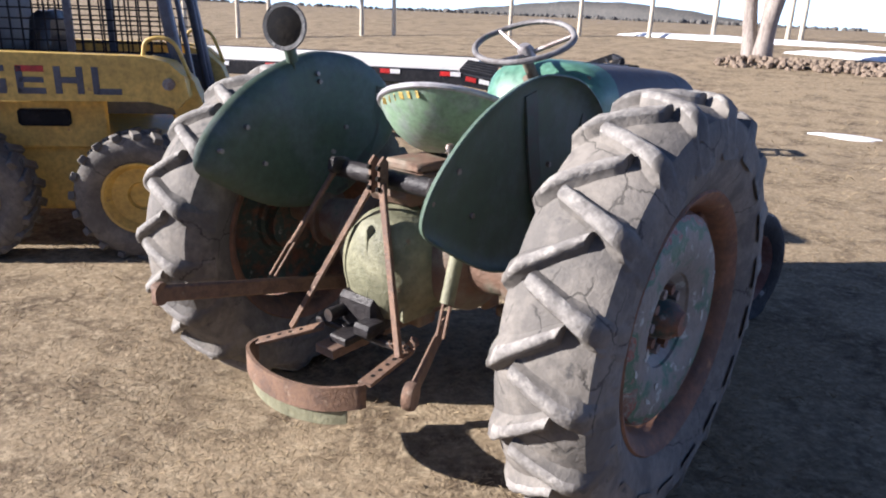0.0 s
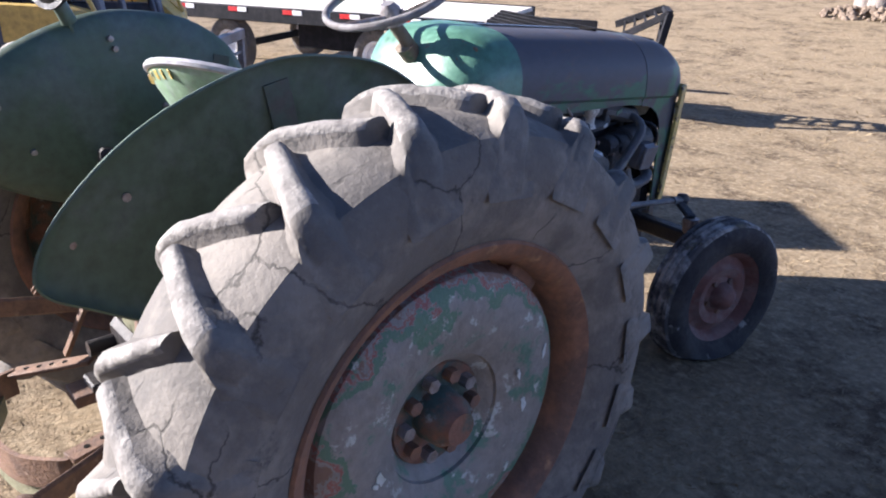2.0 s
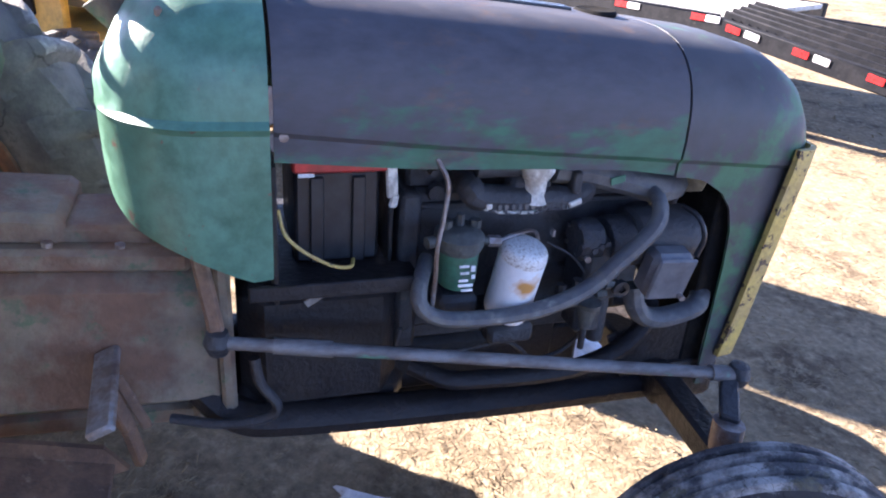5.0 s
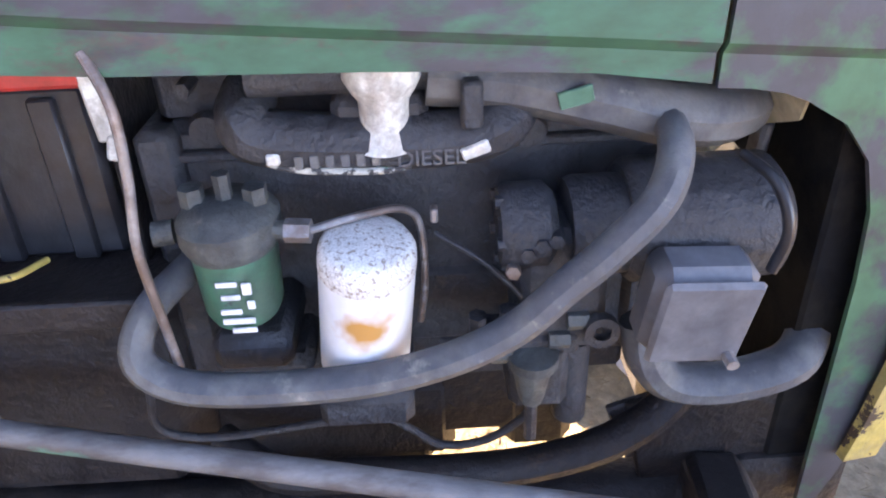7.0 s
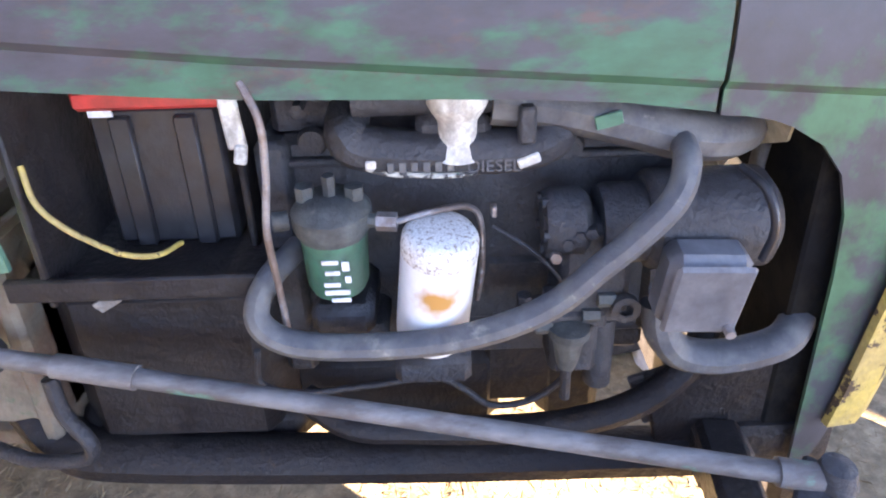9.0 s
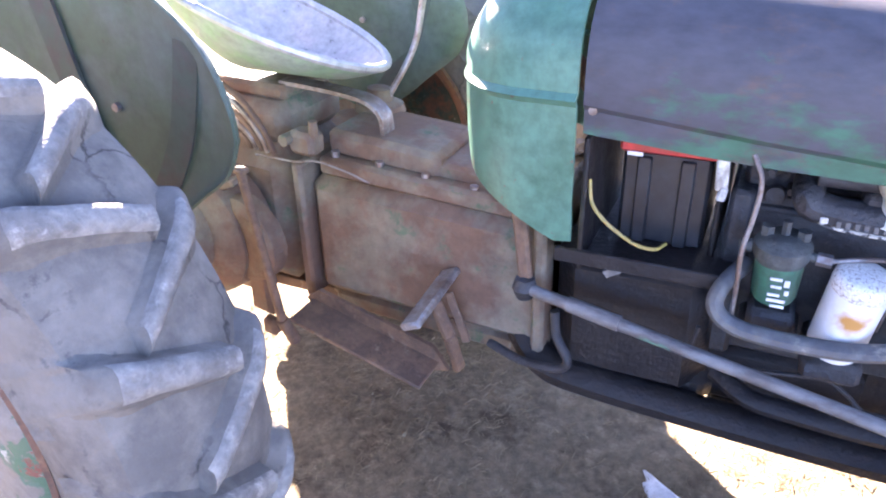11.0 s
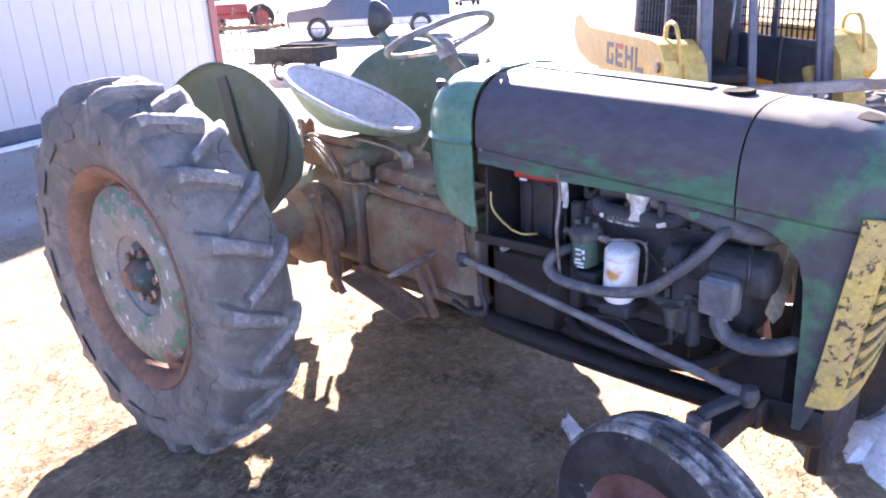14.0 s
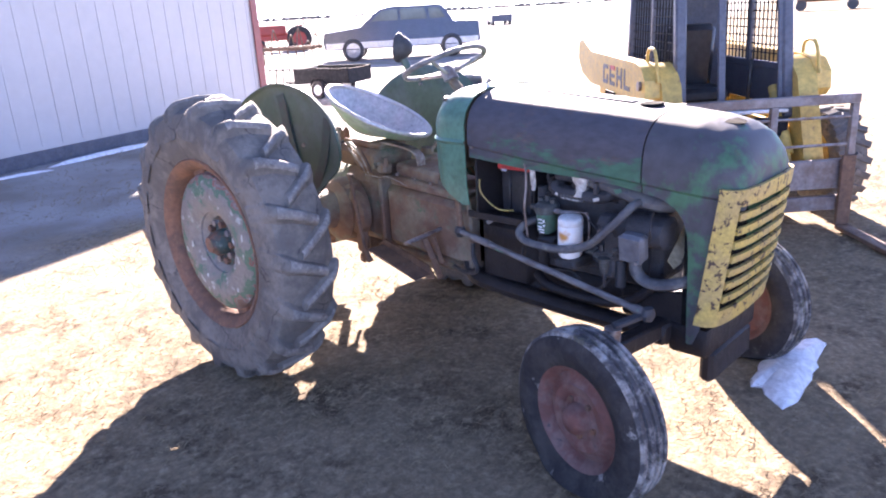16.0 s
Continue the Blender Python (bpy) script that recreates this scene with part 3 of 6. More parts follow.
bm = mesh()
ys = [1.892, 1.918, 1.945, 1.965, 1.985, 2.0, 2.014, 2.026, 2.034, 2.040, 2.046, 2.052, 2.060, 2.072, 2.085, 2.10, 2.118, 2.135, 2.15, 2.165, 2.18, 2.19, 2.197, 2.2]
secs = []
for y in ys:
    s = hood_section(y)
    n, low = len(s), min(nose_low(y), s[0][2] - 0.004)
    right = [(s[0][0], y, lerp(low, s[0][2], k / 5)) for k in range(5)] 
    left = [(s[-1][0], y, lerp(s[-1][2], low, (k + 1) / 5)) for k in range(5)] 
    secs.append(right + s + left)
loft(bm, secs, -0.006)
nose = part("nose", bm, M_NOSE, tractor, "rounded dark green nose of the hood")
# Another solid disc, coloured as dark as the recess it stands for.
bm = mesh()
lathe(bm, [(0.0, 0.0), (0.05, 0.0), (0.055, 0.006), (0, 0.008)], pose(CX - 0.012, 2.06, zt(2.06) - 0.002, -10), 24)
part("cap_opening", bm, M_DARKVOID, nose, "near-black disc standing in for the opening over the radiator cap")


# the yellow grille wraps round the front
def front_y(z):
    return table(z, [(0.42, 2.130), (0.53, 2.157), (0.8, 2.192), (1.03, 2.214), (1.1, 2.218)])


def grille_arc(z, out=0.0):
    y = front_y(z)
    pts = []
    for k in range(-10, 11):
        u = k / 10
        x = CX - 0.013 + (0.207 + out) * math.copysign(abs(u) ** 0.8, u)
        pts.append((x, y + (0.018 + out) * (1 - abs(u) ** 2.6) - 0.02, z))
    c = CX - 0.013
    return [(c - 0.231 - out, y - 0.076, z), (c - 0.225 - out, y - 0.040, z)] + pts + [(c + 0.225 + out, y - 0.040, z), (c + 0.231 + out, y - 0.076, z)]


def grille_band(z0, z1, a=0, b=25):
    """A band of the grille between two heights, from point a to point b of its outline."""
    bm = mesh()
    loft(bm, [grille_arc(z)[a:b] for z in (z0, z1)], -0.012)
    return bm


frame_ob = part("grille", grille_band(1.035, 1.075), M_YELLOW, tractor, "yellow pressed steel grille with chipped paint")
part("grille_bottom", grille_band(0.515, 0.585), M_YELLOW, frame_ob)
for a, b in ((0, 3), (22, 25)):
    part("grille_side", grille_band(0.585, 1.035, a, b), M_YELLOW, frame_ob)
for k in range(8):
    z = 0.585 + 0.45 * (k + 0.62) / 8
    part("grille_slat", grille_band(z - 0.002, z + 0.026, 2, 23), M_YELLOW, frame_ob)
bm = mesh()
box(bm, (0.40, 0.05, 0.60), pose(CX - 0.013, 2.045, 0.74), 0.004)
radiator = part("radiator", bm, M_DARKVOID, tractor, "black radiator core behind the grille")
# Added strip that stands in for a sunlit patch on the radiator.
bm = mesh()
box(bm, (0.03, 0.012, 0.30), pose(CX + 0.03, 2.012, 0.76, 0, 8), 0.004)
part("sunlit_strip", bm, M_ROD, radiator, "grey strip added for a sunlit patch on the radiator")
bm = mesh()
box(bm, (0.42, 0.14, 0.13), pose(CX - 0.013, 2.05, 0.42), 0.02, 2)
box(bm, (0.34, 0.05, 0.14), pose(CX - 0.013, 2.10, 0.30), 0.015)
part("front_casting", bm, M_DEEPBLACK, tractor, "dark cast front bolster")


SHAPE = settle


def cowl():
    # sheet from the dash back edge to the hood seam, with a skirt that comes to a point
    def low(y):
        return table(y, [(0.735, 1.05), (0.75, 0.99), (0.78, 0.955), (0.86, 0.915), (0.94, 0.868), (0.975, 0.853), (1.004, 0.86)])

    secs = []
    for y in [0.735, 0.738, 0.742, 0.748, 0.755, 0.764, 0.776, 0.79, 0.806, 0.824, 0.846, 0.87, 0.90, 0.935, 0.97, 1.004]:
        w = hw(y) + 0.012 - 0.19 * (1 - math.sqrt(1 - min(0.995, max(0, (0.90 - y) / 0.166)) ** 2))
        t = zt(y) + 0.008 - 0.15 * max(0, (0.86 - y) / 0.125) ** 2
        b = low(y)
        pts = [(w - 0.01, b), (w, lerp(b, 1.16, 0.3)), (w + 0.004, 1.152), (w + 0.013, 1.163), (w + 0.002, 1.172)]
        for k in range(1, 11):
            a = math.pi / 2 * k / 10
            pts.append(((w + 0.004) * math.cos(a) ** 0.6 if k < 10 else 0.0, 1.19 + (t - 1.19) * math.sin(a) ** 0.8))
        left = [(-x, z) for x, z in pts[-2::-1]]
        secs.append([(CX + x, y, z) for x, z in pts + left])
    bm = mesh()
    loft(bm, secs, -0.007)
    return part("cowl", bm, M_COWL, tractor, "glossy pale green instrument cowl")


cowl_ob = cowl()
bm = mesh()
box(bm, (0.44, 0.012, 0.36), pose(CX, 0.85, 1.17), 0.004)
part("dash", bm, M_CAST, cowl_ob, "rusty dash panel")


M_STRAP = mat("strap_paint", (0.05, 0.075, 0.06), (0.06, 0.06, 0.055), (0.08, 0.06, 0.05), rough=0.6, scale=12, fine=40, bump=0.1)


FENDER = [(0.462, 0.97), (0.452, 1.045), (0.398, 1.155), (0.265, 1.246), (0.10, 1.281), (-0.04, 1.278), (-0.21, 1.225), (-0.35, 1.148), (-0.47, 1.04), (-0.52, 0.95),
          (-0.505, 0.895), (-0.43, 0.845), (-0.31, 0.772), (-0.18, 0.715), (0.0, 0.685), (0.12, 0.70), (0.23, 0.745), (0.345, 0.835), (0.428, 0.90)]


def fender(cx, s):
    """A flat shield inside the wheel, round in front and drawn out to the rear, its edge rolled outwards."""
    ring = curve_points([(0, y, z + 0.028) for y, z in FENDER + FENDER[:1]], 4)[:-1]
    n = len(ring)
    my, mz = sum(p.y for p in ring) / n, sum(p.z for p in ring) / n
    rows = []
    for f, dx in ((0.5, -0.024), (0.8, -0.018), (0.93, -0.010), (0.985, 0.006), (1.0, 0.022)):
        rows.append([(cx + s * dx, my + (p.y - my) * f, mz + (p.z - mz) * f) for p in ring])
    bm = mesh()
    grid = loft(bm, rows, 0, True)
    cap = bm.verts.new((cx - s * 0.026, my, mz))
    for k in range(n):
        bm.faces.new((grid[0][k], grid[0][(k + 1) % n], cap))
    bmesh.ops.recalc_face_normals(bm, faces=bm.faces)
    bmesh.ops.solidify(bm, geom=list(bm.faces), thickness=0.005)
    ob = part("fender", bm, M_FENDER, tractor, "drawn-out oval green steel fender, faded and stained")
    for side in ((1, -1) if s > 0 else (-1,)):
        bm = mesh()
        dx = cx - s * 0.020 + side * 0.009
        ribbon(bm, [(dx, 0.0, 1.255), (dx, 0.012, 1.20), (dx, 0.03, 1.10), (dx, 0.06, 0.98), (dx, 0.10, 0.86), (dx, 0.13, 0.76)], 0.008, 0.06, up=(1, 0, 0))
        part("fender_bracket", bm, M_STRAP, ob, "dark steel strap across the fender")
    bm = mesh()
    dx = cx - s * 0.014
    ribbon(bm, [(dx, 0.352, 1.16), (dx, 0.335, 1.09), (dx, 0.30, 0.98), (dx, 0.245, 0.88), (dx, 0.185, 0.80)], 0.012, 0.055, up=(1, 0, 0))
    part("fender_stay", bm, M_STRAP, ob)
    for y, z in ((-0.33, 1.07), (0.0, 1.235), (0.01, 1.205), (0.07, 0.93), (-0.26, 0.93), (0.14, 1.02), (-0.44, 1.0)):
        b2 = mesh()
        lathe(b2, [(0, -0.014), (0.009, -0.012), (0.009, 0.012), (0, 0.014)], pose(cx - s * 0.022, y, z, 0, 90), 8)
        part("bolt", b2, M_STEEL, ob)
    return ob


SHAPE = None
fender(0.533, 1)
fender(-0.453, -1)
SHAPE = settle


SPLIT = {
    "engine_block": ("cylinder_head", "rear_plate", "sump_flange", "gasket", "side_cover", "timing_cover"),
    "oil_pan": ("pan_sump",), "injection_pump": ("pump_base", "governor_plate", "fuel_fitting"), "battery": ("battery_rib",), "filter_head": ("head_bolt",),
    "rear_case": ("casting_rib",), "transmission": ("flange",), "gear_cover": ("cover_step",), "hydraulic_lift": ("lift_cover",), "bell_housing": ("housing_foot",),
    "axle_housing": ("axle_sleeve",), "brake_bracket": ("bracket_plate",), "battery_tray": ("tray_wall",), "filter_bracket": ("bracket_plate",), "side_opening": ("side_opening",),
    "battery_strap": ("strap_end",), "end_panel": ("end_panel",), "top_rail": ("top_rail",), "rail": ("rail",), "pipe_neck": ("hose_clamp",), "ball_joint": ("joint_boot",), "paint_spot": ("paint_spot",), "arm_pin": ("arm_pin",), "valve_fitting": ("fuel_fitting",), "frame_beam": ("frame_beam",), "cab_post": ("cab_post",),
    "carriage_plate": ("carriage_plate",), "axle": ("axle",), "foot_plate": ("step_plate",), "front_casting": ("bolster_foot",), "ramp_leg": ("ramp_leg",),
}


def piece(name, parent, material, label="", sharp=38, **shape):
    """One part from a few solids: boxes (size, pose), rods, tubes, lathes, plates in the yz plane.
    Names in SPLIT give each further solid an object of its own."""
    jobs = [(box, a) for a in shape.get("boxes", ())]
    jobs += [(rod, a) for a in shape.get("rods", ())]
    jobs += [(tube, a) for a in shape.get("tubes", ())]
    jobs = [(lathe, (a[0], a[1], 28)) for a in shape.get("lathes", ())] + jobs
    jobs += [(bar, a) for a in shape.get("bars", ())]
    jobs += [(slab, (a[0], a[1], Matrix.Translation((a[2], 0, 0)) @ YZ)) for a in shape.get("plates", ())]
    extra = SPLIT.get(name, ())
    bm = mesh()
    for k, (make, args) in enumerate(jobs):
        if k and extra:
            break
        make(bm, *args)
    main = part(name, bm, material, parent, label, sharp)
    if extra:
        under = main if parent.parent is None else parent
        for k, (make, args) in enumerate(jobs[1:]):
            bm = mesh()
            make(bm, *args)
            part(extra[min(k, len(extra) - 1)], bm, material, under, "", sharp)
    return main


# engine
block = piece("engine_block", tractor, M_GRIME, "greasy black diesel engine block", boxes=[
    ((0.26, 0.62, 0.36), pose(CX - 0.02, 1.61, 0.78), 0.012), ((0.22, 0.60, 0.07), pose(CX - 0.02, 1.61, 0.985), 0.012), ((0.30, 0.05, 0.40), pose(CX - 0.02, 1.315, 0.76), 0.01),
    ((0.24, 0.56, 0.05), pose(CX - 0.02, 1.60, 0.585), 0.01), ((0.285, 0.60, 0.012), pose(CX - 0.02, 1.61, 0.925), 0.003), ((0.275, 0.22, 0.12), pose(CX - 0.02, 1.62, 0.70), 0.012),
    ((0.28, 0.07, 0.3), pose(CX - 0.02, 1.895, 0.76), 0.012)])
# The last two boxes close bright gaps in the camera's view.
piece("oil_pan", block, M_DEEPBLACK, boxes=[((0.24, 0.40, 0.16), pose(CX - 0.02, 1.44, 0.48), 0.02), ((0.20, 0.30, 0.06), pose(CX - 0.02, 1.46, 0.385), 0.02), ((0.22, 0.11, 0.17), pose(CX - 0.02, 1.765, 0.48), 0.02), ((0.23, 0.12, 0.145), pose(CX - 0.02, 1.675, 0.519), 0.01)])
piece("valve_cover", block, M_GRIME, boxes=[((0.17, 0.54, 0.09), pose(CX - 0.03, 1.60, 1.06), 0.025)])
for y in (1.373, 1.735):
    piece("core_plug", block, M_GRIME, lathes=[([(0, 0.012), (0.018, 0.010), (0.022, 0.0)], pose(CX + 0.112, y, 0.955 if y < 1.5 else 0.935, 0, 90))])
manifold = piece("manifold", tractor, M_GRIME, "sooty cast manifold with chalky paint spots", tubes=[
    ([(0.15, 1.43, 1.0), (0.195, 1.43, 0.985), (0.202, 1.455, 0.968), (0.202, 1.56, 0.960), (0.202, 1.66, 0.962), (0.195, 1.70, 0.975), (0.15, 1.71, 0.975)], 0.030)],
    boxes=[((0.05, 0.10, 0.05), pose(0.185, 1.57, 0.985), 0.01)])
M_FLAKE = mat("flaking_paint", (0.50, 0.50, 0.46), (0.05, 0.05, 0.055), (0.16, 0.3, 0.22), rough=0.8, scale=70, low=0.47, high=0.53, fine=90, clow=0.62, bump=0.5)
piece("paint_streak", manifold, M_FLAKE, "chalky white paint along the manifold", tubes=[
    ([(0.219, 1.448, 0.952), (0.2225, 1.48, 0.942), (0.2225, 1.54, 0.937), (0.2225, 1.58, 0.937), (0.221, 1.60, 0.940)], 0.004)])
piece("paint_spot", manifold, M_CHALK, boxes=[((0.006, 0.03, 0.014), pose(0.2315, 1.665, 0.958, 20), 0.002), ((0.006, 0.014, 0.012), pose(0.231, 1.462, 0.958), 0.002)])
piece("breather", tractor, M_CHALK, "breather cap crusted with white paint", lathes=[
    ([(0.0, 0.055), (0.03, 0.055), (0.038, 0.045), (0.04, 0.012), (0.034, 0.0), (0.026, -0.012), (0.025, -0.04), (0.034, -0.06), (0, -0.06)], pose(0.205, 1.575, 1.018))])
txt = bpy.data.curves.new("lettering", "FONT")
txt.body, txt.size, txt.extrude = "DIESEL", 0.024, 0.0015
txt_ob = new("lettering", txt)
dg = bpy.context.evaluated_depsgraph_get()
letter_mesh = bpy.data.meshes.new_from_object(txt_ob.evaluated_get(dg))
bpy.data.objects.remove(txt_ob)
letter_mesh.materials.clear()
letter_mesh.materials.append(M_HOSE)
lettering = new("cast_lettering", letter_mesh)
lettering.parent = manifold
lettering.matrix_local = Matrix.Translation(settle((0.2305, 1.585, 0.944))) @ pose(0, 0, 0, 90, 0, 90) @ Matrix.Diagonal((0.9, 0.9, 1, 1))
for k in range(6):
    piece("cast_mark", manifold, M_HOSE, boxes=[((0.003, 0.009, 0.014), pose(0.2308, 1.487 + k * 0.0155, 0.953), 0.001)])
piece("intake_pipe", tractor, M_HOSE, "dark coolant pipe along the head", tubes=[([(0.19, 1.62, 1.026), (0.19, 1.70, 1.016), (0.195, 1.80, 0.992), (0.195, 1.88, 0.970), (0.17, 1.955, 0.962), (0.10, 2.01, 0.972)], 0.034)])
piece("pipe_neck", tractor, M_GRIME, "pipe neck and hose clamp", rods=[((0.19, 1.44, 1.03), (0.19, 1.64, 1.03), 0.022), ((0.19, 1.652, 1.03), (0.19, 1.672, 1.026), 0.031)],
      boxes=[((0.03, 0.022, 0.05), pose(0.222, 1.662, 1.005), 0.004)])
piece("paint_chip", tractor, M_COWL, "flake of green paint on the pipe", boxes=[((0.004, 0.035, 0.02), pose(0.2265, 1.765, 1.006, 15, 12), 0.001)])
piece("coolant_hose", tractor, M_HOSE, "long grey rubber hose sagging across the engine", tubes=[
    ([(0.15, 1.868, 0.965), (0.21, 1.864, 0.972), (0.262, 1.856, 0.964), (0.294, 1.834, 0.930), (0.30, 1.79, 0.882), (0.30, 1.748, 0.842), (0.30, 1.70, 0.795), (0.30, 1.64, 0.762), (0.30, 1.57, 0.741),
      (0.30, 1.50, 0.733), (0.30, 1.40, 0.733), (0.297, 1.335, 0.744), (0.287, 1.302, 0.772), (0.255, 1.312, 0.805), (0.19, 1.345, 0.818)], 0.0175)])
SHAPE = lambda p: settle(p) + Vector((0.0, -0.012, -0.018))  # the filters, shifted a little to fit the camera's view
ff = piece("fuel_filter", tractor, M_FGREEN, "green fuel filter bowl with a worn label", lathes=[
    ([(0, -0.085), (0.016, -0.085), (0.022, -0.078), (0.038, -0.072), (0.043, -0.06), (0.046, 0.015), (0.05, 0.02), (0, 0.02)], pose(0.222, 1.417, 0.868))])
piece("filter_head", ff, M_FHEAD, "cast filter head with bolts", lathes=[([(0, -0.004), (0.048, -0.004), (0.054, 0.01), (0.054, 0.03), (0.044, 0.042), (0.03, 0.05), (0, 0.05)], pose(0.222, 1.417, 0.885))],
      rods=[((0.222, 1.417, 0.93), (0.222, 1.417, 0.962), 0.009, 6), ((0.225, 1.385, 0.93), (0.225, 1.385, 0.95), 0.013, 6), ((0.225, 1.45, 0.93), (0.225, 1.45, 0.948), 0.013, 6), ((0.23, 1.36, 0.903), (0.235, 1.34, 0.903), 0.013),
            ((0.235, 1.46, 0.903), (0.24, 1.503, 0.901), 0.010, 8)])
for k, (dy, dz, w, hh) in enumerate(((-0.006, 0.028, 0.022, 0.006), (0.014, 0.022, 0.010, 0.014), (-0.004, 0.012, 0.020, 0.006), (0.016, 0.002, 0.008, 0.010), (-0.006, -0.006, 0.022, 0.006), (0.0, -0.018, 0.034, 0.007), (0.004, -0.030, 0.026, 0.006))):
    piece("label_mark", ff, M_WHITE, boxes=[((0.003, w, hh), pose(0.2682, 1.422 + dy, 0.833 + dz), 0.0008)])
piece("filter_bracket", tractor, M_GRIME, "black bracket below the fuel filter", boxes=[((0.12, 0.09, 0.05), pose(0.19, 1.42, 0.748), 0.012), ((0.1, 0.12, 0.03), pose(0.17, 1.42, 0.70), 0.01)])

M_FILT = mat("oil_filter_paint", (0.80, 0.80, 0.79), (0.74, 0.76, 0.79), None, rough=0.4, scale=7, fine=90, bump=0.04, tone=0.05)
M_FILTCAP = mat("pitted_cap", (0.74, 0.73, 0.71), (0.66, 0.64, 0.62), (0.34, 0.27, 0.22), rough=0.5, scale=20, fine=420, clow=0.54, chigh=0.60, bump=0.15, bscale=220)
nt = M_FILT.node_tree
bs = nt.nodes["Principled BSDF"]
old = bs.inputs["Base Color"].links[0].from_socket
tc = nt.nodes.new("ShaderNodeTexCoord")
vm = nt.nodes.new("ShaderNodeVectorMath")
vm.operation = "DISTANCE"
vm.inputs[1].default_value = SHAPE((0.292, 1.558, 0.808))
nz = nt.nodes.new("ShaderNodeTexNoise")
nz.inputs["Scale"].default_value = 40
ad = nt.nodes.new("ShaderNodeMath")
ad.operation = "MULTIPLY_ADD"
ad.inputs[1].default_value = -0.045
mr = nt.nodes.new("ShaderNodeMapRange")
mr.inputs["From Min"].default_value, mr.inputs["From Max"].default_value = 0.008, -0.012
mx = nt.nodes.new("ShaderNodeMix")
mx.data_type = "RGBA"
mx.inputs[7].default_value = (0.55, 0.27, 0.08, 1)
nt.links.new(tc.outputs["Object"], vm.inputs[0])
nt.links.new(tc.outputs["Object"], nz.inputs["Vector"])
nt.links.new(nz.outputs[0], ad.inputs[0])
nt.links.new(vm.outputs["Value"], ad.inputs[2])
nt.links.new(ad.outputs[0], mr.inputs["Value"])
nt.links.new(mr.outputs[0], mx.inputs[0])
nt.links.new(old, mx.inputs[6])
nt.links.new(mx.outputs[2], bs.inputs["Base Color"])
FA = pose(0.225, 1.543, 0.703, -6, 7, 0) @ Matrix.Diagonal((1.08, 1.08, 1.0, 1))  # the filter leans outwards
of = piece("oil_filter", tractor, M_FILT, "white spin-on oil filter with a rust stain", lathes=[
    ([(0, 0.0), (0.03, 0.0), (0.044, 0.006), (0.048, 0.018), (0.0485, 0.03), (0.0475, 0.034), (0.0485, 0.040), (0.0485, 0.168), (0.047, 0.180), (0.042, 0.188), (0.036, 0.191), (0, 0.193)], FA)])
piece("filter_cap", of, M_FILTCAP, "pitted rusty end of the filter", lathes=[([(0.0488, 0.160), (0.0492, 0.166), (0.0480, 0.1815), (0.0430, 0.1895), (0.0365, 0.1925), (0, 0.1945), (0, 0.19), (0.036, 0.188), (0.046, 0.178)], FA)])
piece("filter_seat", of, M_GRIME, boxes=[((0.14, 0.11, 0.05), pose(0.2, 1.545, 0.675), 0.01)])
piece("fuel_union", of, M_STEEL, "brass-grey union nut", rods=[((0.238, 1.478, 0.902), (0.240, 1.505, 0.901), 0.0125, 6)])
piece("fuel_pipe", tractor, M_STEEL, "thin steel fuel pipe", tubes=[([(0.24, 1.50, 0.901), (0.22, 1.56, 0.905), (0.205, 1.60, 0.90), (0.2, 1.618, 0.875), (0.2, 1.62, 0.80), (0.2, 1.612, 0.745)], 0.0045)])
piece("injection_line", tractor, M_GRIME, "black injector line looping low", tubes=[
    ([(0.24, 1.29, 0.70), (0.235, 1.285, 0.635), (0.23, 1.34, 0.608), (0.23, 1.45, 0.618), (0.23, 1.545, 0.63), (0.23, 1.59, 0.605), (0.23, 1.63, 0.572), (0.23, 1.69, 0.578), (0.23, 1.74, 0.62), (0.22, 1.77, 0.68), (0.21, 1.775, 0.73)], 0.005)])
SHAPE = lambda p: settle(p) + Vector((0.03, 0.0, -0.012))
pump = piece("injection_pump", tractor, M_GRIME, "black injection pump with fittings", boxes=[((0.10, 0.10, 0.16), pose(0.17, 1.76, 0.80), 0.012), ((0.07, 0.07, 0.1), pose(0.19, 1.735, 0.69), 0.01), ((0.05, 0.12, 0.03), pose(0.2, 1.72, 0.735), 0.006)],
             rods=[((0.2, 1.70, 0.83), (0.2, 1.70, 0.89), 0.012, 8), ((0.21, 1.70, 0.74), (0.21, 1.70, 0.78), 0.012, 6), ((0.20, 1.665, 0.73), (0.20, 1.665, 0.765), 0.011, 6), ((0.19, 1.78, 0.60), (0.19, 1.78, 0.72), 0.022), ((0.21, 1.62, 0.735), (0.21, 1.80, 0.735), 0.008)])
for k, (y, z) in enumerate(((1.71, 0.84), (1.725, 0.86), (1.74, 0.87), (1.755, 0.875))):
    piece("injector_fitting", pump, M_STEEL if k == 0 else M_GRIME, rods=[((0.18, y, z), (0.235, y - 0.01, z + 0.005), 0.008, 6)])
piece("pump_flange", pump, M_GRIME, lathes=[([(0, -0.03), (0.04, -0.03), (0.046, -0.02), (0.046, 0.02), (0.036, 0.03), (0, 0.034)], pose(0.185, 1.72, 0.872, -90))])
piece("pump_head", pump, M_GRIME, lathes=[([(0, -0.035), (0.05, -0.035), (0.054, -0.025), (0.054, 0.03), (0.04, 0.04), (0, 0.042)], pose(0.18, 1.80, 0.865, -90))])
for k in range(5):
    a = 2 * math.pi * k / 5
    piece("flange_bolt", pump, M_GRIME, rods=[((0.185 + 0.036 * math.cos(a), 1.70, 0.872 + 0.036 * math.sin(a)), (0.185 + 0.036 * math.cos(a), 1.685, 0.872 + 0.036 * math.sin(a)), 0.007, 6)])
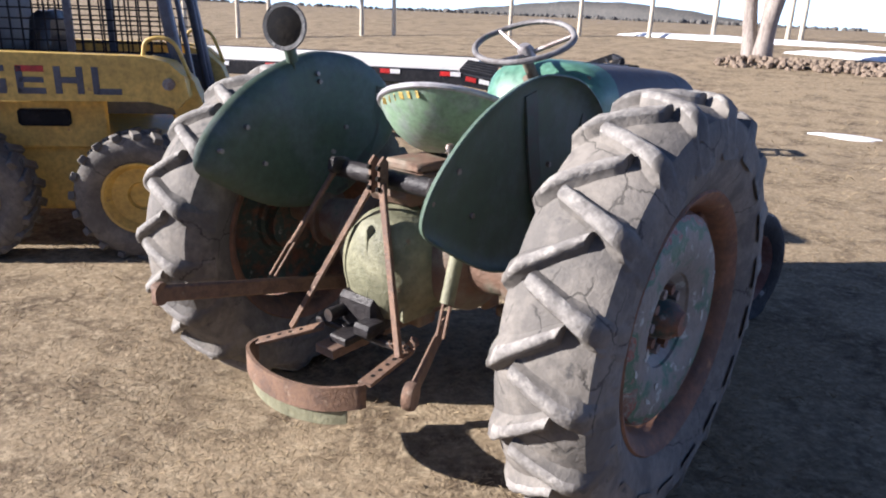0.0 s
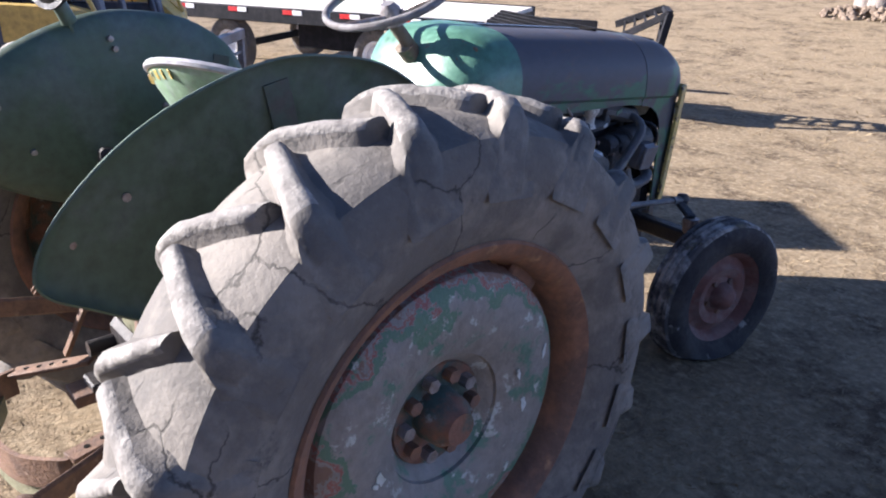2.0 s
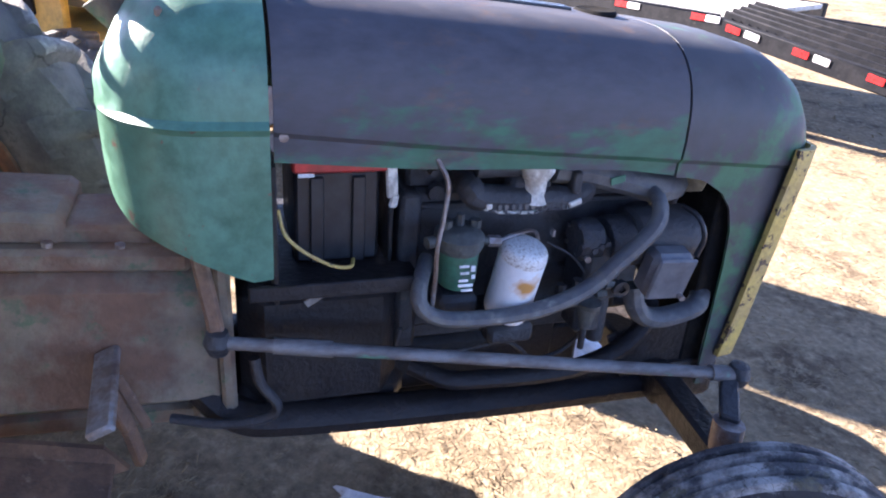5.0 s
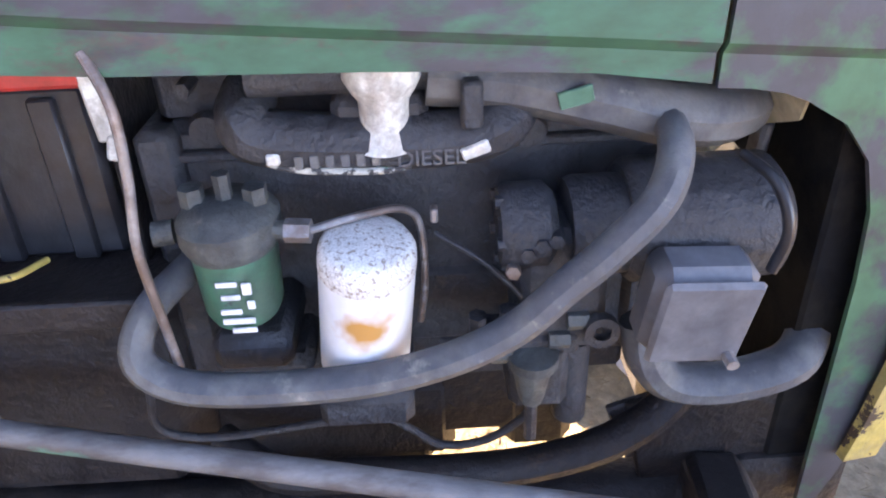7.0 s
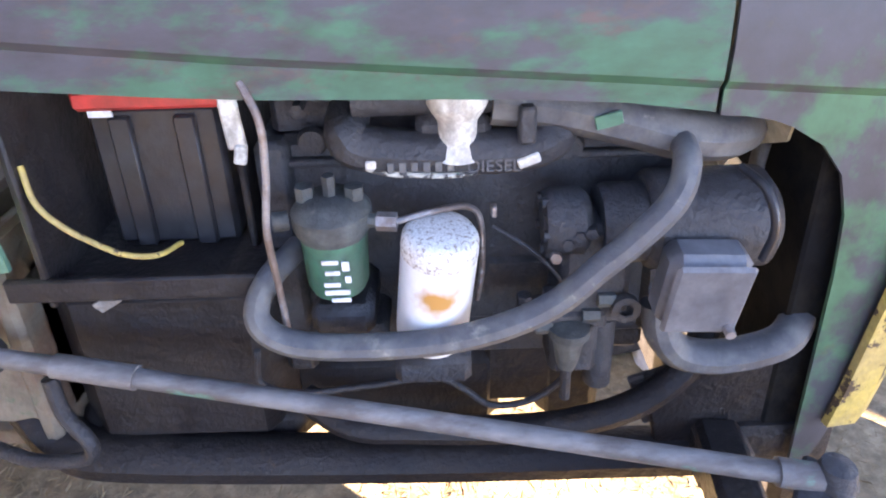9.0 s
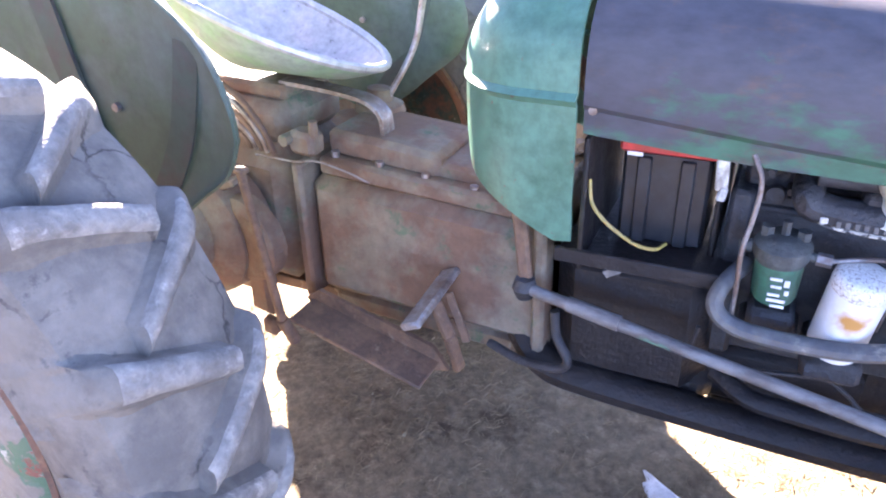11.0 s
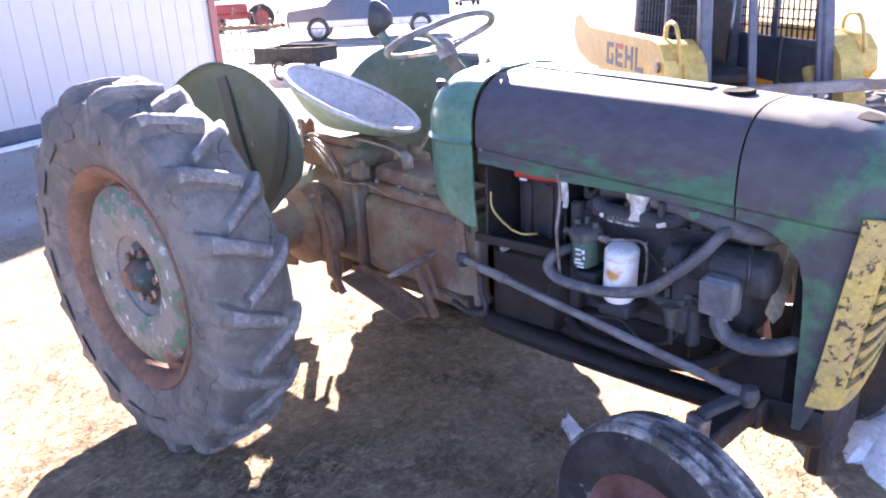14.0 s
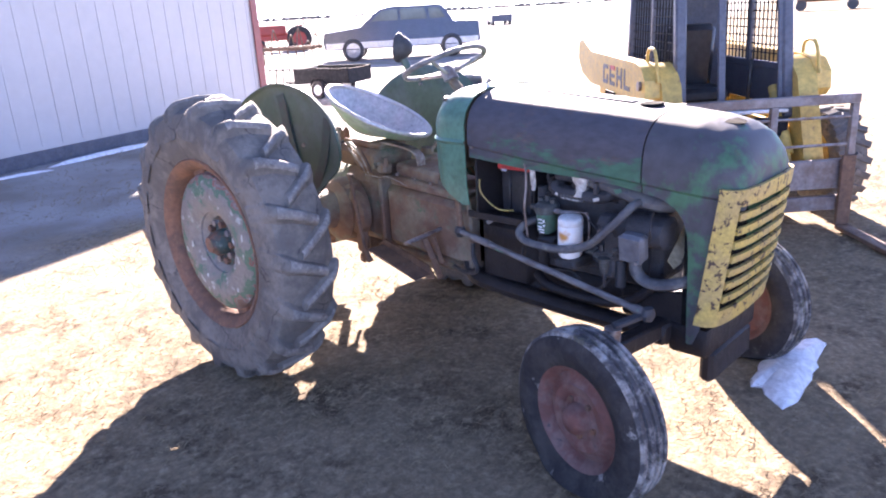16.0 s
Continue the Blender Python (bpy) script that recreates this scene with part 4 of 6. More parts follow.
piece("sediment_bowl", pump, M_FHEAD, "small dark sediment bowl", lathes=[([(0, -0.055), (0.013, -0.055), (0.016, -0.045), (0.024, 0.0), (0.030, 0.004), (0.030, 0.016), (0.012, 0.022), (0, 0.022)], pose(0.225, 1.725, 0.715))])
piece("bowl_stem", pump, M_GRIME, rods=[((0.225, 1.725, 0.66), (0.225, 1.725, 0.60), 0.008, 8)])
for y, z in ((1.66, 0.745), (1.69, 0.728), (1.755, 0.745), (1.775, 0.77)):
    piece("union_nut", pump, M_FHEAD, rods=[((0.222, y - 0.012, z), (0.222, y + 0.012, z), 0.011, 6)])
piece("eye_bracket", pump, M_GRIME, lathes=[([(0.010, -0.006), (0.020, -0.006), (0.020, 0.006), (0.010, 0.006)], pose(0.232, 1.80, 0.762, 0, 90))])
piece("lower_pipe", tractor, M_DEEPBLACK, "black pipe sweeping low along the sump", tubes=[([(0.16, 1.32, 0.55), (0.20, 1.40, 0.53), (0.2, 1.50, 0.518), (0.2, 1.63, 0.512), (0.2, 1.75, 0.522), (0.2, 1.85, 0.56), (0.19, 1.92, 0.62), (0.15, 1.96, 0.66)], 0.022)])
# Plate added to narrow the sunlit gap seen past the sump.
piece("gap_plate", tractor, M_GRIME, "dark plate added to narrow a bright gap beside the sump", boxes=[((0.012, 0.11, 0.10), pose(0.17, 1.905, 0.55, 20), 0.003)])
for y, z, r in ((1.40, 0.985, 0.008), (1.755, 0.985, 0.009), (1.785, 0.978, 0.007), (1.36, 1.02, 0.009)):
    piece("block_bolt", block, M_GRIME, rods=[((0.10, y, z), (0.135, y, z), r, 6)])
for y in (1.48, 1.66):
    piece("hose_clip", tractor, M_STEEL, "thin steel clip on the fuel pipe", boxes=[((0.014, 0.008, 0.016), pose(0.205, y - 0.04, 0.903), 0.002)])
piece("wire_loop", tractor, M_GRIME, "dark cable behind the filter", tubes=[([(0.19, 1.62, 0.87), (0.21, 1.67, 0.845), (0.21, 1.71, 0.80), (0.2, 1.73, 0.76)], 0.003)])
SHAPE = lambda p: settle(p) + Vector((0.042, 0.014, -0.006))
gen = piece("generator", tractor, M_GRIME, "dark generator with a grey cover box", lathes=[([(0, -0.09), (0.06, -0.09), (0.068, -0.08), (0.068, 0.07), (0.05, 0.085), (0, 0.085)], pose(0.165, 1.90, 0.86, -90))])
cover = piece("grey_cover", gen, M_GREYBOX, "grey plastic cover box", boxes=[((0.055, 0.106, 0.120), pose(0.245, 1.868, 0.812, -3, 10, 0), 0.014)])
piece("cover_plate", cover, M_GREYBOX, boxes=[((0.010, 0.100, 0.114), pose(0.2755, 1.868, 0.8065, -3, 10, 0), 0.005)])
for dy, dz in ((-0.030, 0.034), (0.034, -0.046)):
    piece("cover_screw", cover, M_STEEL, rods=[((0.272, 1.868 + dy, 0.807 + dz), (0.286, 1.868 + dy, 0.805 + dz), 0.007, 8)])
piece("cover_cable", gen, M_BLACK, tubes=[([(0.2, 1.92, 0.95), (0.24, 1.935, 0.94), (0.26, 1.945, 0.90), (0.255, 1.94, 0.85)], 0.006)])
piece("lower_hose", tractor, M_HOSE, "thick lower radiator hose", tubes=[([(0.19, 1.84, 0.74), (0.2, 1.85, 0.69), (0.2, 1.885, 0.655), (0.2, 1.95, 0.648), (0.195, 2.03, 0.668), (0.15, 2.08, 0.685)], 0.025)])
SHAPE = settle
piece("control_cable", tractor, M_STEEL, "thin pale control cable hanging by the battery", tubes=[([(0.27, 1.325, 1.085), (0.285, 1.345, 1.04), (0.285, 1.342, 0.97), (0.285, 1.333, 0.90), (0.28, 1.335, 0.82), (0.27, 1.335, 0.74)], 0.005)])
SHAPE = None
fan = piece("fan", tractor, M_FAN, "pale radiator fan with bent blades", lathes=[([(0, 0.02), (0.04, 0.02), (0.05, 0.0), (0, 0.0)], pose(0.03, 1.885, 0.82, -90))])
for k in range(5):
    m = pose(0.03, 1.892, 0.82) @ pose(0, 0, 0, 0, 62 + 72 * k, 0)
    bm = mesh()
    slab(bm, [(-0.018, 0.04), (0.018, 0.04), (0.034, 0.20), (0.014, 0.235), (-0.026, 0.225)], 0.004, m @ pose(0, 0, 0, 90, 0, 0) @ pose(0, 0, 0, 0, 24, 0))
    part("fan_blade", bm, M_FAN, fan)
SHAPE = settle

# battery bay and bell housing
bat = piece("battery", tractor, M_BLACK, "black battery with a red lid", boxes=[((0.24, 0.185, 0.215), pose(0.02, 1.155, 0.905), 0.008), ((0.012, 0.03, 0.2), pose(0.143, 1.11, 0.90), 0.003), ((0.012, 0.03, 0.2), pose(0.143, 1.20, 0.90), 0.003)])
piece("battery_lid", bat, M_RED, "red battery lid", boxes=[((0.27, 0.205, 0.030), pose(0.026, 1.16, 1.028), 0.006)])
piece("battery_label", bat, M_WHITE, boxes=[((0.003, 0.034, 0.011), pose(0.1465, 1.088, 1.006), 0.0008)])
piece("battery_strap", tractor, M_CHALK, "peeling pale strap beside the battery", boxes=[((0.010, 0.026, 0.085), pose(0.155, 1.268, 0.995, 4, 0, 10), 0.003), ((0.010, 0.018, 0.03), pose(0.157, 1.274, 0.945, -12, 0, 10), 0.003)])
piece("battery_tray", tractor, M_DEEPBLACK, "dirty battery tray", boxes=[((0.44, 0.36, 0.015), pose(CX, 1.14, 0.79), 0.003), ((0.012, 0.34, 0.035), pose(0.25, 1.13, 0.800), 0.003), ((0.35, 0.012, 0.28), pose(CX - 0.05, 1.27, 0.93), 0.003), ((0.44, 0.012, 0.30), pose(CX, 1.012, 0.92), 0.003)])
piece("yellow_wire", tractor, M_YELLOW, "yellow battery cable", tubes=[([(0.235, 1.02, 0.975), (0.245, 1.03, 0.93), (0.25, 1.055, 0.90), (0.25, 1.09, 0.873), (0.25, 1.13, 0.852), (0.235, 1.165, 0.84), (0.19, 1.18, 0.83)], 0.004)])
piece("dead_leaf", tractor, M_LUG, "dry leaf caught on the tray", boxes=[((0.003, 0.035, 0.02), pose(0.247, 1.085, 0.775, 30, 10, 10), 0.001)])
piece("bell_housing", tractor, M_DEEPBLACK, "black bell housing below the battery", boxes=[((0.34, 0.36, 0.36), pose(CX - 0.01, 1.12, 0.60), 0.05), ((0.3, 0.4, 0.1), pose(CX - 0.01, 1.12, 0.45), 0.03)])
for s in (1, -1):
    piece("frame_rail", tractor, M_DEEPBLACK, "dark lower frame rail", tubes=[([(CX + s * 0.12, 0.86, 0.50), (CX + s * 0.16, 0.93, 0.45), (CX + s * 0.17, 1.05, 0.432), (CX + s * 0.17, 1.5, 0.412), (CX + s * 0.17, 2.0, 0.408)], 0.040)])

# A rusty plate in itself; the black stands in for shade on it.
for s in (1, -1):
    piece("front_frame_plate", tractor, M_DEEPBLACK, "near-black side plate of the front frame", boxes=[((0.016, 0.20, 0.17), pose(CX - 0.01 + s * 0.185, 1.975, 0.515, 12), 0.004)])

# transmission, axles, hydraulics
# Beam, hanger and belly plate are added to shade the ground below.
piece("shading_drawbar", tractor, M_RUST, "rusty drawbar beam added under the case to shade the ground", bars=[((CX - 0.02, -0.45, 0.37), (CX - 0.02, 0.85, 0.40), 0.11, 0.035, 0.004)])
piece("shading_hanger", tractor, M_CAST, "cast hanger of the added drawbar beam", boxes=[((0.24, 0.10, 0.12), pose(CX - 0.02, 0.02, 0.415), 0.012)])
piece("shading_belly_plate", tractor, M_CAST, "plate added under the transmission to shade the ground", boxes=[((0.27, 0.52, 0.07), pose(CX, 0.60, 0.445), 0.02)])
trans = piece("transmission", tractor, M_CAST, "rust-brown cast transmission case with traces of green", boxes=[
    ((0.32, 0.62, 0.34), pose(CX, 0.62, 0.64), 0.035), ((0.36, 0.03, 0.40), pose(CX, 0.915, 0.65), 0.008), ((0.36, 0.03, 0.38), pose(CX, 0.30, 0.65), 0.008), ((0.34, 0.34, 0.40), pose(CX, 0.10, 0.655), 0.06)])
piece("gear_cover", trans, M_CAST, "dusty gear cover", boxes=[((0.28, 0.52, 0.05), pose(CX, 0.60, 0.832), 0.01), ((0.22, 0.30, 0.07), pose(CX, 0.50, 0.885), 0.015), ((0.16, 0.20, 0.05), pose(CX + 0.02, 0.70, 0.87), 0.01)])
for k, (x, y) in enumerate(((0.15, 0.38), (0.15, 0.5), (0.15, 0.62), (0.15, 0.74), (0.15, 0.84), (-0.09, 0.4), (-0.09, 0.6), (-0.09, 0.8))):
    piece("bolt", trans, M_STEEL, rods=[((x, y, 0.855), (x, y, 0.872), 0.010, 6)])
piece("gear_knob_tower", trans, M_CAST, lathes=[([(0, 0.06), (0.03, 0.06), (0.035, 0.03), (0.06, 0.02), (0.065, 0), (0, 0)], pose(CX - 0.1, 0.38, 0.91))])
piece("rear_case", tractor, M_REAR, "pale green rounded rear axle case", lathes=[
    ([(0, -0.165), (0.10, -0.155), (0.15, -0.12), (0.175, -0.05), (0.18, 0.05), (0.18, 0.16), (0, 0.16)], pose(CX + 0.02, -0.10, 0.625, 90) @ Matrix.Diagonal((1.25, 1.22, -1, 1)))],
    boxes=[((0.03, 0.20, 0.34), pose(CX + 0.02, -0.16, 0.625), 0.012), ((0.035, 0.18, 0.30), pose(CX + 0.17, -0.12, 0.60), 0.012), ((0.035, 0.18, 0.30), pose(CX - 0.15, -0.12, 0.60), 0.012)])
for s in (1, -1):
    piece("brake_housing", tractor, M_CAST, "rounded rusty brake housing beside the case", lathes=[([(0.0, 0.16), (0.13, 0.165), (0.165, 0.19), (0.172, 0.25), (0.165, 0.32), (0.13, 0.36), (0.09, 0.375), (0.0, 0.375)], pose(CX, 0.055, 0.64, 0, s * 90, 0))])
    piece("axle_housing", tractor, M_CAST, "rusty rear axle housing", rods=[((CX + s * 0.12, 0.055, 0.66), (CX + s * 0.55, 0.055, 0.66), 0.135, 24, 0.085), ((CX + s * 0.54, 0.055, 0.66), (CX + s * 0.57, 0.055, 0.66), 0.12, 24), ((CX + s * 0.56, 0.055, 0.66), (CX + s * 0.93, 0.055, 0.66), 0.05, 20)],
          boxes=[((0.05, 0.16, 0.18), pose(CX + s * 0.33, 0.05, 0.60), 0.02)])
hyd = piece("hydraulic_lift", tractor, M_CAST, "dusty hydraulic lift housing under the seat", boxes=[((0.28, 0.38, 0.11), pose(CX, 0.06, 0.905), 0.03), ((0.20, 0.28, 0.04), pose(CX, 0.09, 0.975), 0.012)])
piece("rocker_shaft", hyd, M_DEEPBLACK, rods=[((CX - 0.30, -0.12, 0.94), (CX + 0.30, -0.12, 0.94), 0.035, 16)])
for s in (1, -1):
    piece("lift_arm", hyd, M_DEEPBLACK, bars=[((CX + s * 0.27, -0.10, 0.95), (CX + s * (0.27 + (0.03 if s > 0 else 0.0)), -0.19, 0.965), 0.05, 0.06, 0.01)])
for k in range(5):
    piece("quadrant_pipe", hyd, M_STEEL if k % 2 else M_RUST, "bundle of curved hydraulic pipes", tubes=[([(0.21, 0.03 + k * 0.010, 1.0 - k * 0.014), (0.235, 0.10, 1.01 - k * 0.019), (0.24, 0.18 - k * 0.008, 0.985 - k * 0.020), (0.235, 0.235 - k * 0.014, 0.925 - k * 0.010), (0.22, 0.25 - k * 0.018, 0.86)], 0.0085)])
piece("lift_lever", hyd, M_STEEL, "hand lever with a round steel knob", rods=[((0.233, 0.007, 0.95), (0.233, 0.007, 1.05), 0.007)], lathes=[([(0, -0.018), (0.013, -0.013), (0.018, 0), (0.013, 0.013), (0, 0.018)], pose(0.233, 0.007, 1.06))])
piece("valve_fitting", hyd, M_CAST, boxes=[((0.06, 0.07, 0.06), pose(0.19, 0.33, 0.90), 0.012)], rods=[((0.19, 0.30, 0.91), (0.24, 0.30, 0.91), 0.014, 8), ((0.2, 0.36, 0.92), (0.2, 0.36, 0.96), 0.011, 8)])
piece("fuel_line_loose", tractor, M_STEEL, "thin wire trailing along the case", tubes=[([(0.20, 0.17, 0.83), (0.205, 0.3, 0.845), (0.205, 0.36, 0.86), (0.2, 0.44, 0.85), (0.2, 0.50, 0.835)], 0.0025)])
piece("brake_rod", tractor, M_RUST, "upright brake rod beside the case", rods=[((0.39, 0.297, 0.89), (0.37, 0.335, 0.50), 0.011), ((0.37, 0.335, 0.50), (0.35, 0.35, 0.43), 0.016)], boxes=[((0.03, 0.03, 0.012), pose(0.39, 0.297, 0.893), 0.003)])
piece("brake_bracket", tractor, M_CAST, "rusty brake backing and bracket", lathes=[([(0, 0.03), (0.09, 0.03), (0.11, 0.015), (0.115, -0.03), (0, -0.03)], pose(0.31, 0.19, 0.65, 0, 90))], boxes=[((0.05, 0.09, 0.16), pose(0.28, 0.2, 0.50), 0.02), ((0.04, 0.05, 0.05), pose(0.31, 0.24, 0.41), 0.012), ((0.06, 0.2, 0.02), pose(0.30, 0.10, 0.76, 25), 0.005)])
piece("foot_plate", tractor, M_RUST, "bent rusty footrest plate", plates=[([(0.33, 0.50), (0.37, 0.53), (0.55, 0.49), (0.68, 0.46), (0.72, 0.40), (0.67, 0.385), (0.50, 0.40), (0.36, 0.455)], 0.012, 0.255)], boxes=[((0.13, 0.36, 0.010), pose(0.295, 0.52, 0.455, -13), 0.003)])
ped = piece("brake_pedal", tractor, M_STEEL, "worn brake pedal with a bare steel pad", bars=[((0.19, 0.70, 0.648), (0.415, 0.712, 0.640), 0.050, 0.018, 0.005, (0, -0.55, 1))])
piece("pedal_arm", ped, M_RUST, bars=[((0.30, 0.71, 0.635), (0.27, 0.73, 0.52), 0.02, 0.03, 0.004), ((0.27, 0.73, 0.52), (0.24, 0.74, 0.40), 0.02, 0.03, 0.004), ((0.25, 0.72, 0.63), (0.24, 0.76, 0.49), 0.012, 0.02, 0.003)])
piece("clutch_rod", tractor, M_GRIME, "dark bent linkage rod", tubes=[([(0.2, 0.80, 0.47), (0.24, 0.90, 0.475), (0.255, 0.985, 0.495), (0.26, 1.005, 0.53), (0.25, 0.975, 0.58), (0.24, 0.965, 0.64)], 0.011)])

# steering
col = piece("steering_column", tractor, M_CAST, "rusty steering column", rods=[((CX + 0.0, 0.98, 1.08), (0.045, 0.69, 1.405), 0.024, 16), ((CX + 0.01, 0.86, 1.20), (0.04, 0.74, 1.33), 0.034, 16)])
SW = Matrix.Translation((0.05, 0.655, 1.472)) @ Vector((0, -0.52, 0.85)).to_track_quat("Z", "Y").to_matrix().to_4x4()
bm = mesh()
tube(bm, [SW @ Vector((0.2 * math.cos(a), 0.2 * math.sin(a), 0)) for a in (2 * math.pi * k / 40 for k in range(41))], 0.0125, 10, smooth=False)
sw = part("steering_wheel", bm, M_ROD, tractor, "thin-rimmed three-spoke steering wheel, weathered grey")
for k in range(3):
    a = math.radians(90 + 120 * k + 180)
    piece("spoke", sw, M_STEEL, rods=[(SW @ Vector((0.02 * math.cos(a), 0.02 * math.sin(a), -0.05)), SW @ Vector((0.195 * math.cos(a), 0.195 * math.sin(a), 0)), 0.010, 8)])
piece("wheel_hub", sw, M_STEEL, lathes=[([(0, 0.0), (0.022, 0), (0.034, -0.02), (0.036, -0.07), (0, -0.07)], SW @ pose(0, 0, -0.01))])
link = piece("drag_link", tractor, M_ROD, "long grey steering drag link", rods=[((0.255, 0.905, 0.697), (0.415, 2.03, 0.602), 0.0135), ((0.268, 1.0, 0.689), (0.2855, 1.12, 0.679), 0.017), ((0.4055, 1.965, 0.6075), (0.415, 2.03, 0.602), 0.018)])
piece("ball_joint", link, M_GRIME, lathes=[([(0, -0.03), (0.018, -0.026), (0.027, 0), (0.02, 0.024), (0, 0.03)], pose(0.25, 0.90, 0.695)), ([(0, -0.03), (0.018, -0.026), (0.027, 0), (0.02, 0.024), (0, 0.03)], pose(0.415, 2.035, 0.602))])
piece("pitman_arm", tractor, M_RUST, "rusty drop arm", bars=[((0.235, 0.875, 0.91), (0.245, 0.90, 0.715), 0.03, 0.022, 0.006, (1, 0, 0))], rods=[((0.12, 0.865, 0.91), (0.25, 0.875, 0.91), 0.022)])
axle = piece("front_axle", tractor, M_DEEPBLACK, "dark front axle beam", boxes=[((0.50, 0.08, 0.09), pose(CX, 1.985, 0.44), 0.012)])
for s in (1, -1):
    piece("axle_arm", axle, M_DEEPBLACK, bars=[((CX + s * 0.18, 1.985, 0.455), (CX + s * 0.49, 1.945, 0.465), 0.07, 0.075, 0.01)])
    piece("steering_knuckle", axle, M_STEEL if s > 0 else M_GRIME, rods=[((CX + s * 0.49, 1.94, 0.37), (CX + s * 0.475, 1.945, 0.56), 0.032, 14), ((CX + s * 0.49, 1.935, 0.33), (CX + s * 0.62, 1.915, 0.285), 0.03, 12)])
    piece("steering_arm", axle, M_GRIME, bars=[((CX + s * 0.475, 1.945, 0.565), (CX + s * 0.36, 2.03, 0.60), 0.04, 0.022, 0.005)])

# seat
rows = []
SHAPE = None
SC = Vector((0.068, 0.195, 1.128))
for f, drop in ((0.0, -0.135), (0.3, -0.13), (0.55, -0.115), (0.75, -0.085), (0.9, -0.042), (1.0, 0.0)):
    row = []
    for k in range(40):
        a = 2 * math.pi * k / 40
        c, d = math.cos(a), math.sin(a)
        dip = drop * (1 - 0.35 * max(0.0, d) * min(1.0, 2 * f))  # shallower towards its front
        row.append(tuple(SC + Vector((0.249 * f * c, 0.267 * f * d - 0.06 * (1 - f), dip + 0.050 * f * c - 0.112 * f * d))))
    rows.append(row)
bm = mesh()
loft(bm, rows[1:], 0, True)
cap = bm.verts.new(rows[0][0])
bm.verts.ensure_lookup_table()
for k in range(40):
    bm.faces.new((bm.verts[k], bm.verts[(k + 1) % 40], cap))
bmesh.ops.recalc_face_normals(bm, faces=bm.faces)
bmesh.ops.solidify(bm, geom=list(bm.faces), thickness=0.004)
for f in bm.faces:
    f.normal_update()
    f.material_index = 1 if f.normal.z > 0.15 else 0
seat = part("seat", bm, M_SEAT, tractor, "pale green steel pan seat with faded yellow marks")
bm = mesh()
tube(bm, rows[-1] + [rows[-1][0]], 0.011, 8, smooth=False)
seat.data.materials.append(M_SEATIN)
part("seat_rim", bm, M_SEATIN, seat, "rolled edge of the seat in pale grey metal")
# the worn maker's mark across the back of the pan, as plain bars
for k, w in enumerate((0.018, 0.006, 0.006, 0.018, 0.014, 0.018)):
    x = SC.x - 0.105 + k * 0.032
    u = (x - SC.x) / 0.249
    d = math.sqrt(1 - u * u)
    piece("seat_mark", seat, M_YELLOW, boxes=[((w, 0.003, 0.026), pose(x, SC.y - 0.267 * 0.955 * d - 0.004, SC.z - 0.025 + 0.050 * u + 0.112 * 0.95 * d, 22, 0, math.degrees(-u * 0.8)), 0.0008)])
SHAPE = settle
bm = mesh()
ribbon(bm, [(CX, 0.20, 0.995), (CX, 0.32, 1.0), (CX, 0.43, 0.995), (CX, 0.475, 0.97), (CX, 0.485, 0.93), (CX, 0.48, 0.88)], 0.05, 0.010, up=(1, 0, 0))
bmesh.ops.translate(bm, verts=bm.verts, vec=(0.05, 0, 0))
part("seat_spring", bm, M_STEEL, tractor, "flat steel seat spring bent under the seat", 30)
piece("gear_lever", tractor, M_STEEL, "gear lever with a black knob", tubes=[([(CX - 0.10, 0.40, 0.94), (-0.115, 0.46, 1.08), (-0.128, 0.488, 1.225)], 0.008)])
piece("lever_knob", tractor, M_BLACK, "black ball knob", lathes=[([(0, -0.024), (0.018, -0.017), (0.025, 0), (0.018, 0.017), (0, 0.024)], pose(-0.13, 0.488, 1.235))])

# hitch
hitch = piece("top_link_bracket", tractor, M_RUST, "rusty top link bracket with rows of holes", plates=[([(-0.205, 0.90), (-0.165, 0.90), (-0.16, 1.01), (-0.185, 1.032), (-0.21, 1.01)], 0.012, 0.015), ([(-0.205, 0.90), (-0.165, 0.90), (-0.16, 1.01), (-0.185, 1.032), (-0.21, 1.01)], 0.012, 0.065)])
# Holes are solid near-black plugs; their inner shade is only colour.
for x in (0.0085, 0.0585):
    for z in (0.92, 0.957, 0.994):
        piece("bracket_hole", hitch, M_DARKVOID, rods=[((x, -0.2115, z), (x + 0.013, -0.2115, z), 0.009, 8)], boxes=[((0.004, 0.018, 0.018), pose(x - 0.0008, -0.185, z), 0.001)])
piece("brace", hitch, M_RUST, "long flat hitch brace", bars=[((0.065, -0.19, 0.935), (0.32, -0.345, 0.40), 0.034, 0.018, 0.003, (0, 1, 0))])
piece("brace", hitch, M_RUST, bars=[((0.015, -0.19, 0.935), (-0.29, -0.38, 0.36), 0.026, 0.016, 0.003, (0, 1, 0))])
draw = mesh()
ribbon(draw, [(-0.315, -0.535, 0.315), (-0.285, -0.60, 0.312), (-0.15, -0.655, 0.31), (0.02, -0.672, 0.312), (0.2, -0.645, 0.325), (0.33, -0.575, 0.345), (0.352, -0.545, 0.348)], 0.085, 0.014)
drawbar = part("drawbar", draw, M_RUST, tractor, "rusty swinging drawbar with a curved flat band")
draw = mesh()
ribbon(draw, [(-0.29, -0.585, 0.262), (-0.15, -0.648, 0.252), (0.02, -0.668, 0.25), (0.2, -0.638, 0.262), (0.30, -0.59, 0.275)], 0.06, 0.010)
part("lower_band", draw, M_REAR, drawbar, "pale green worn lower band")
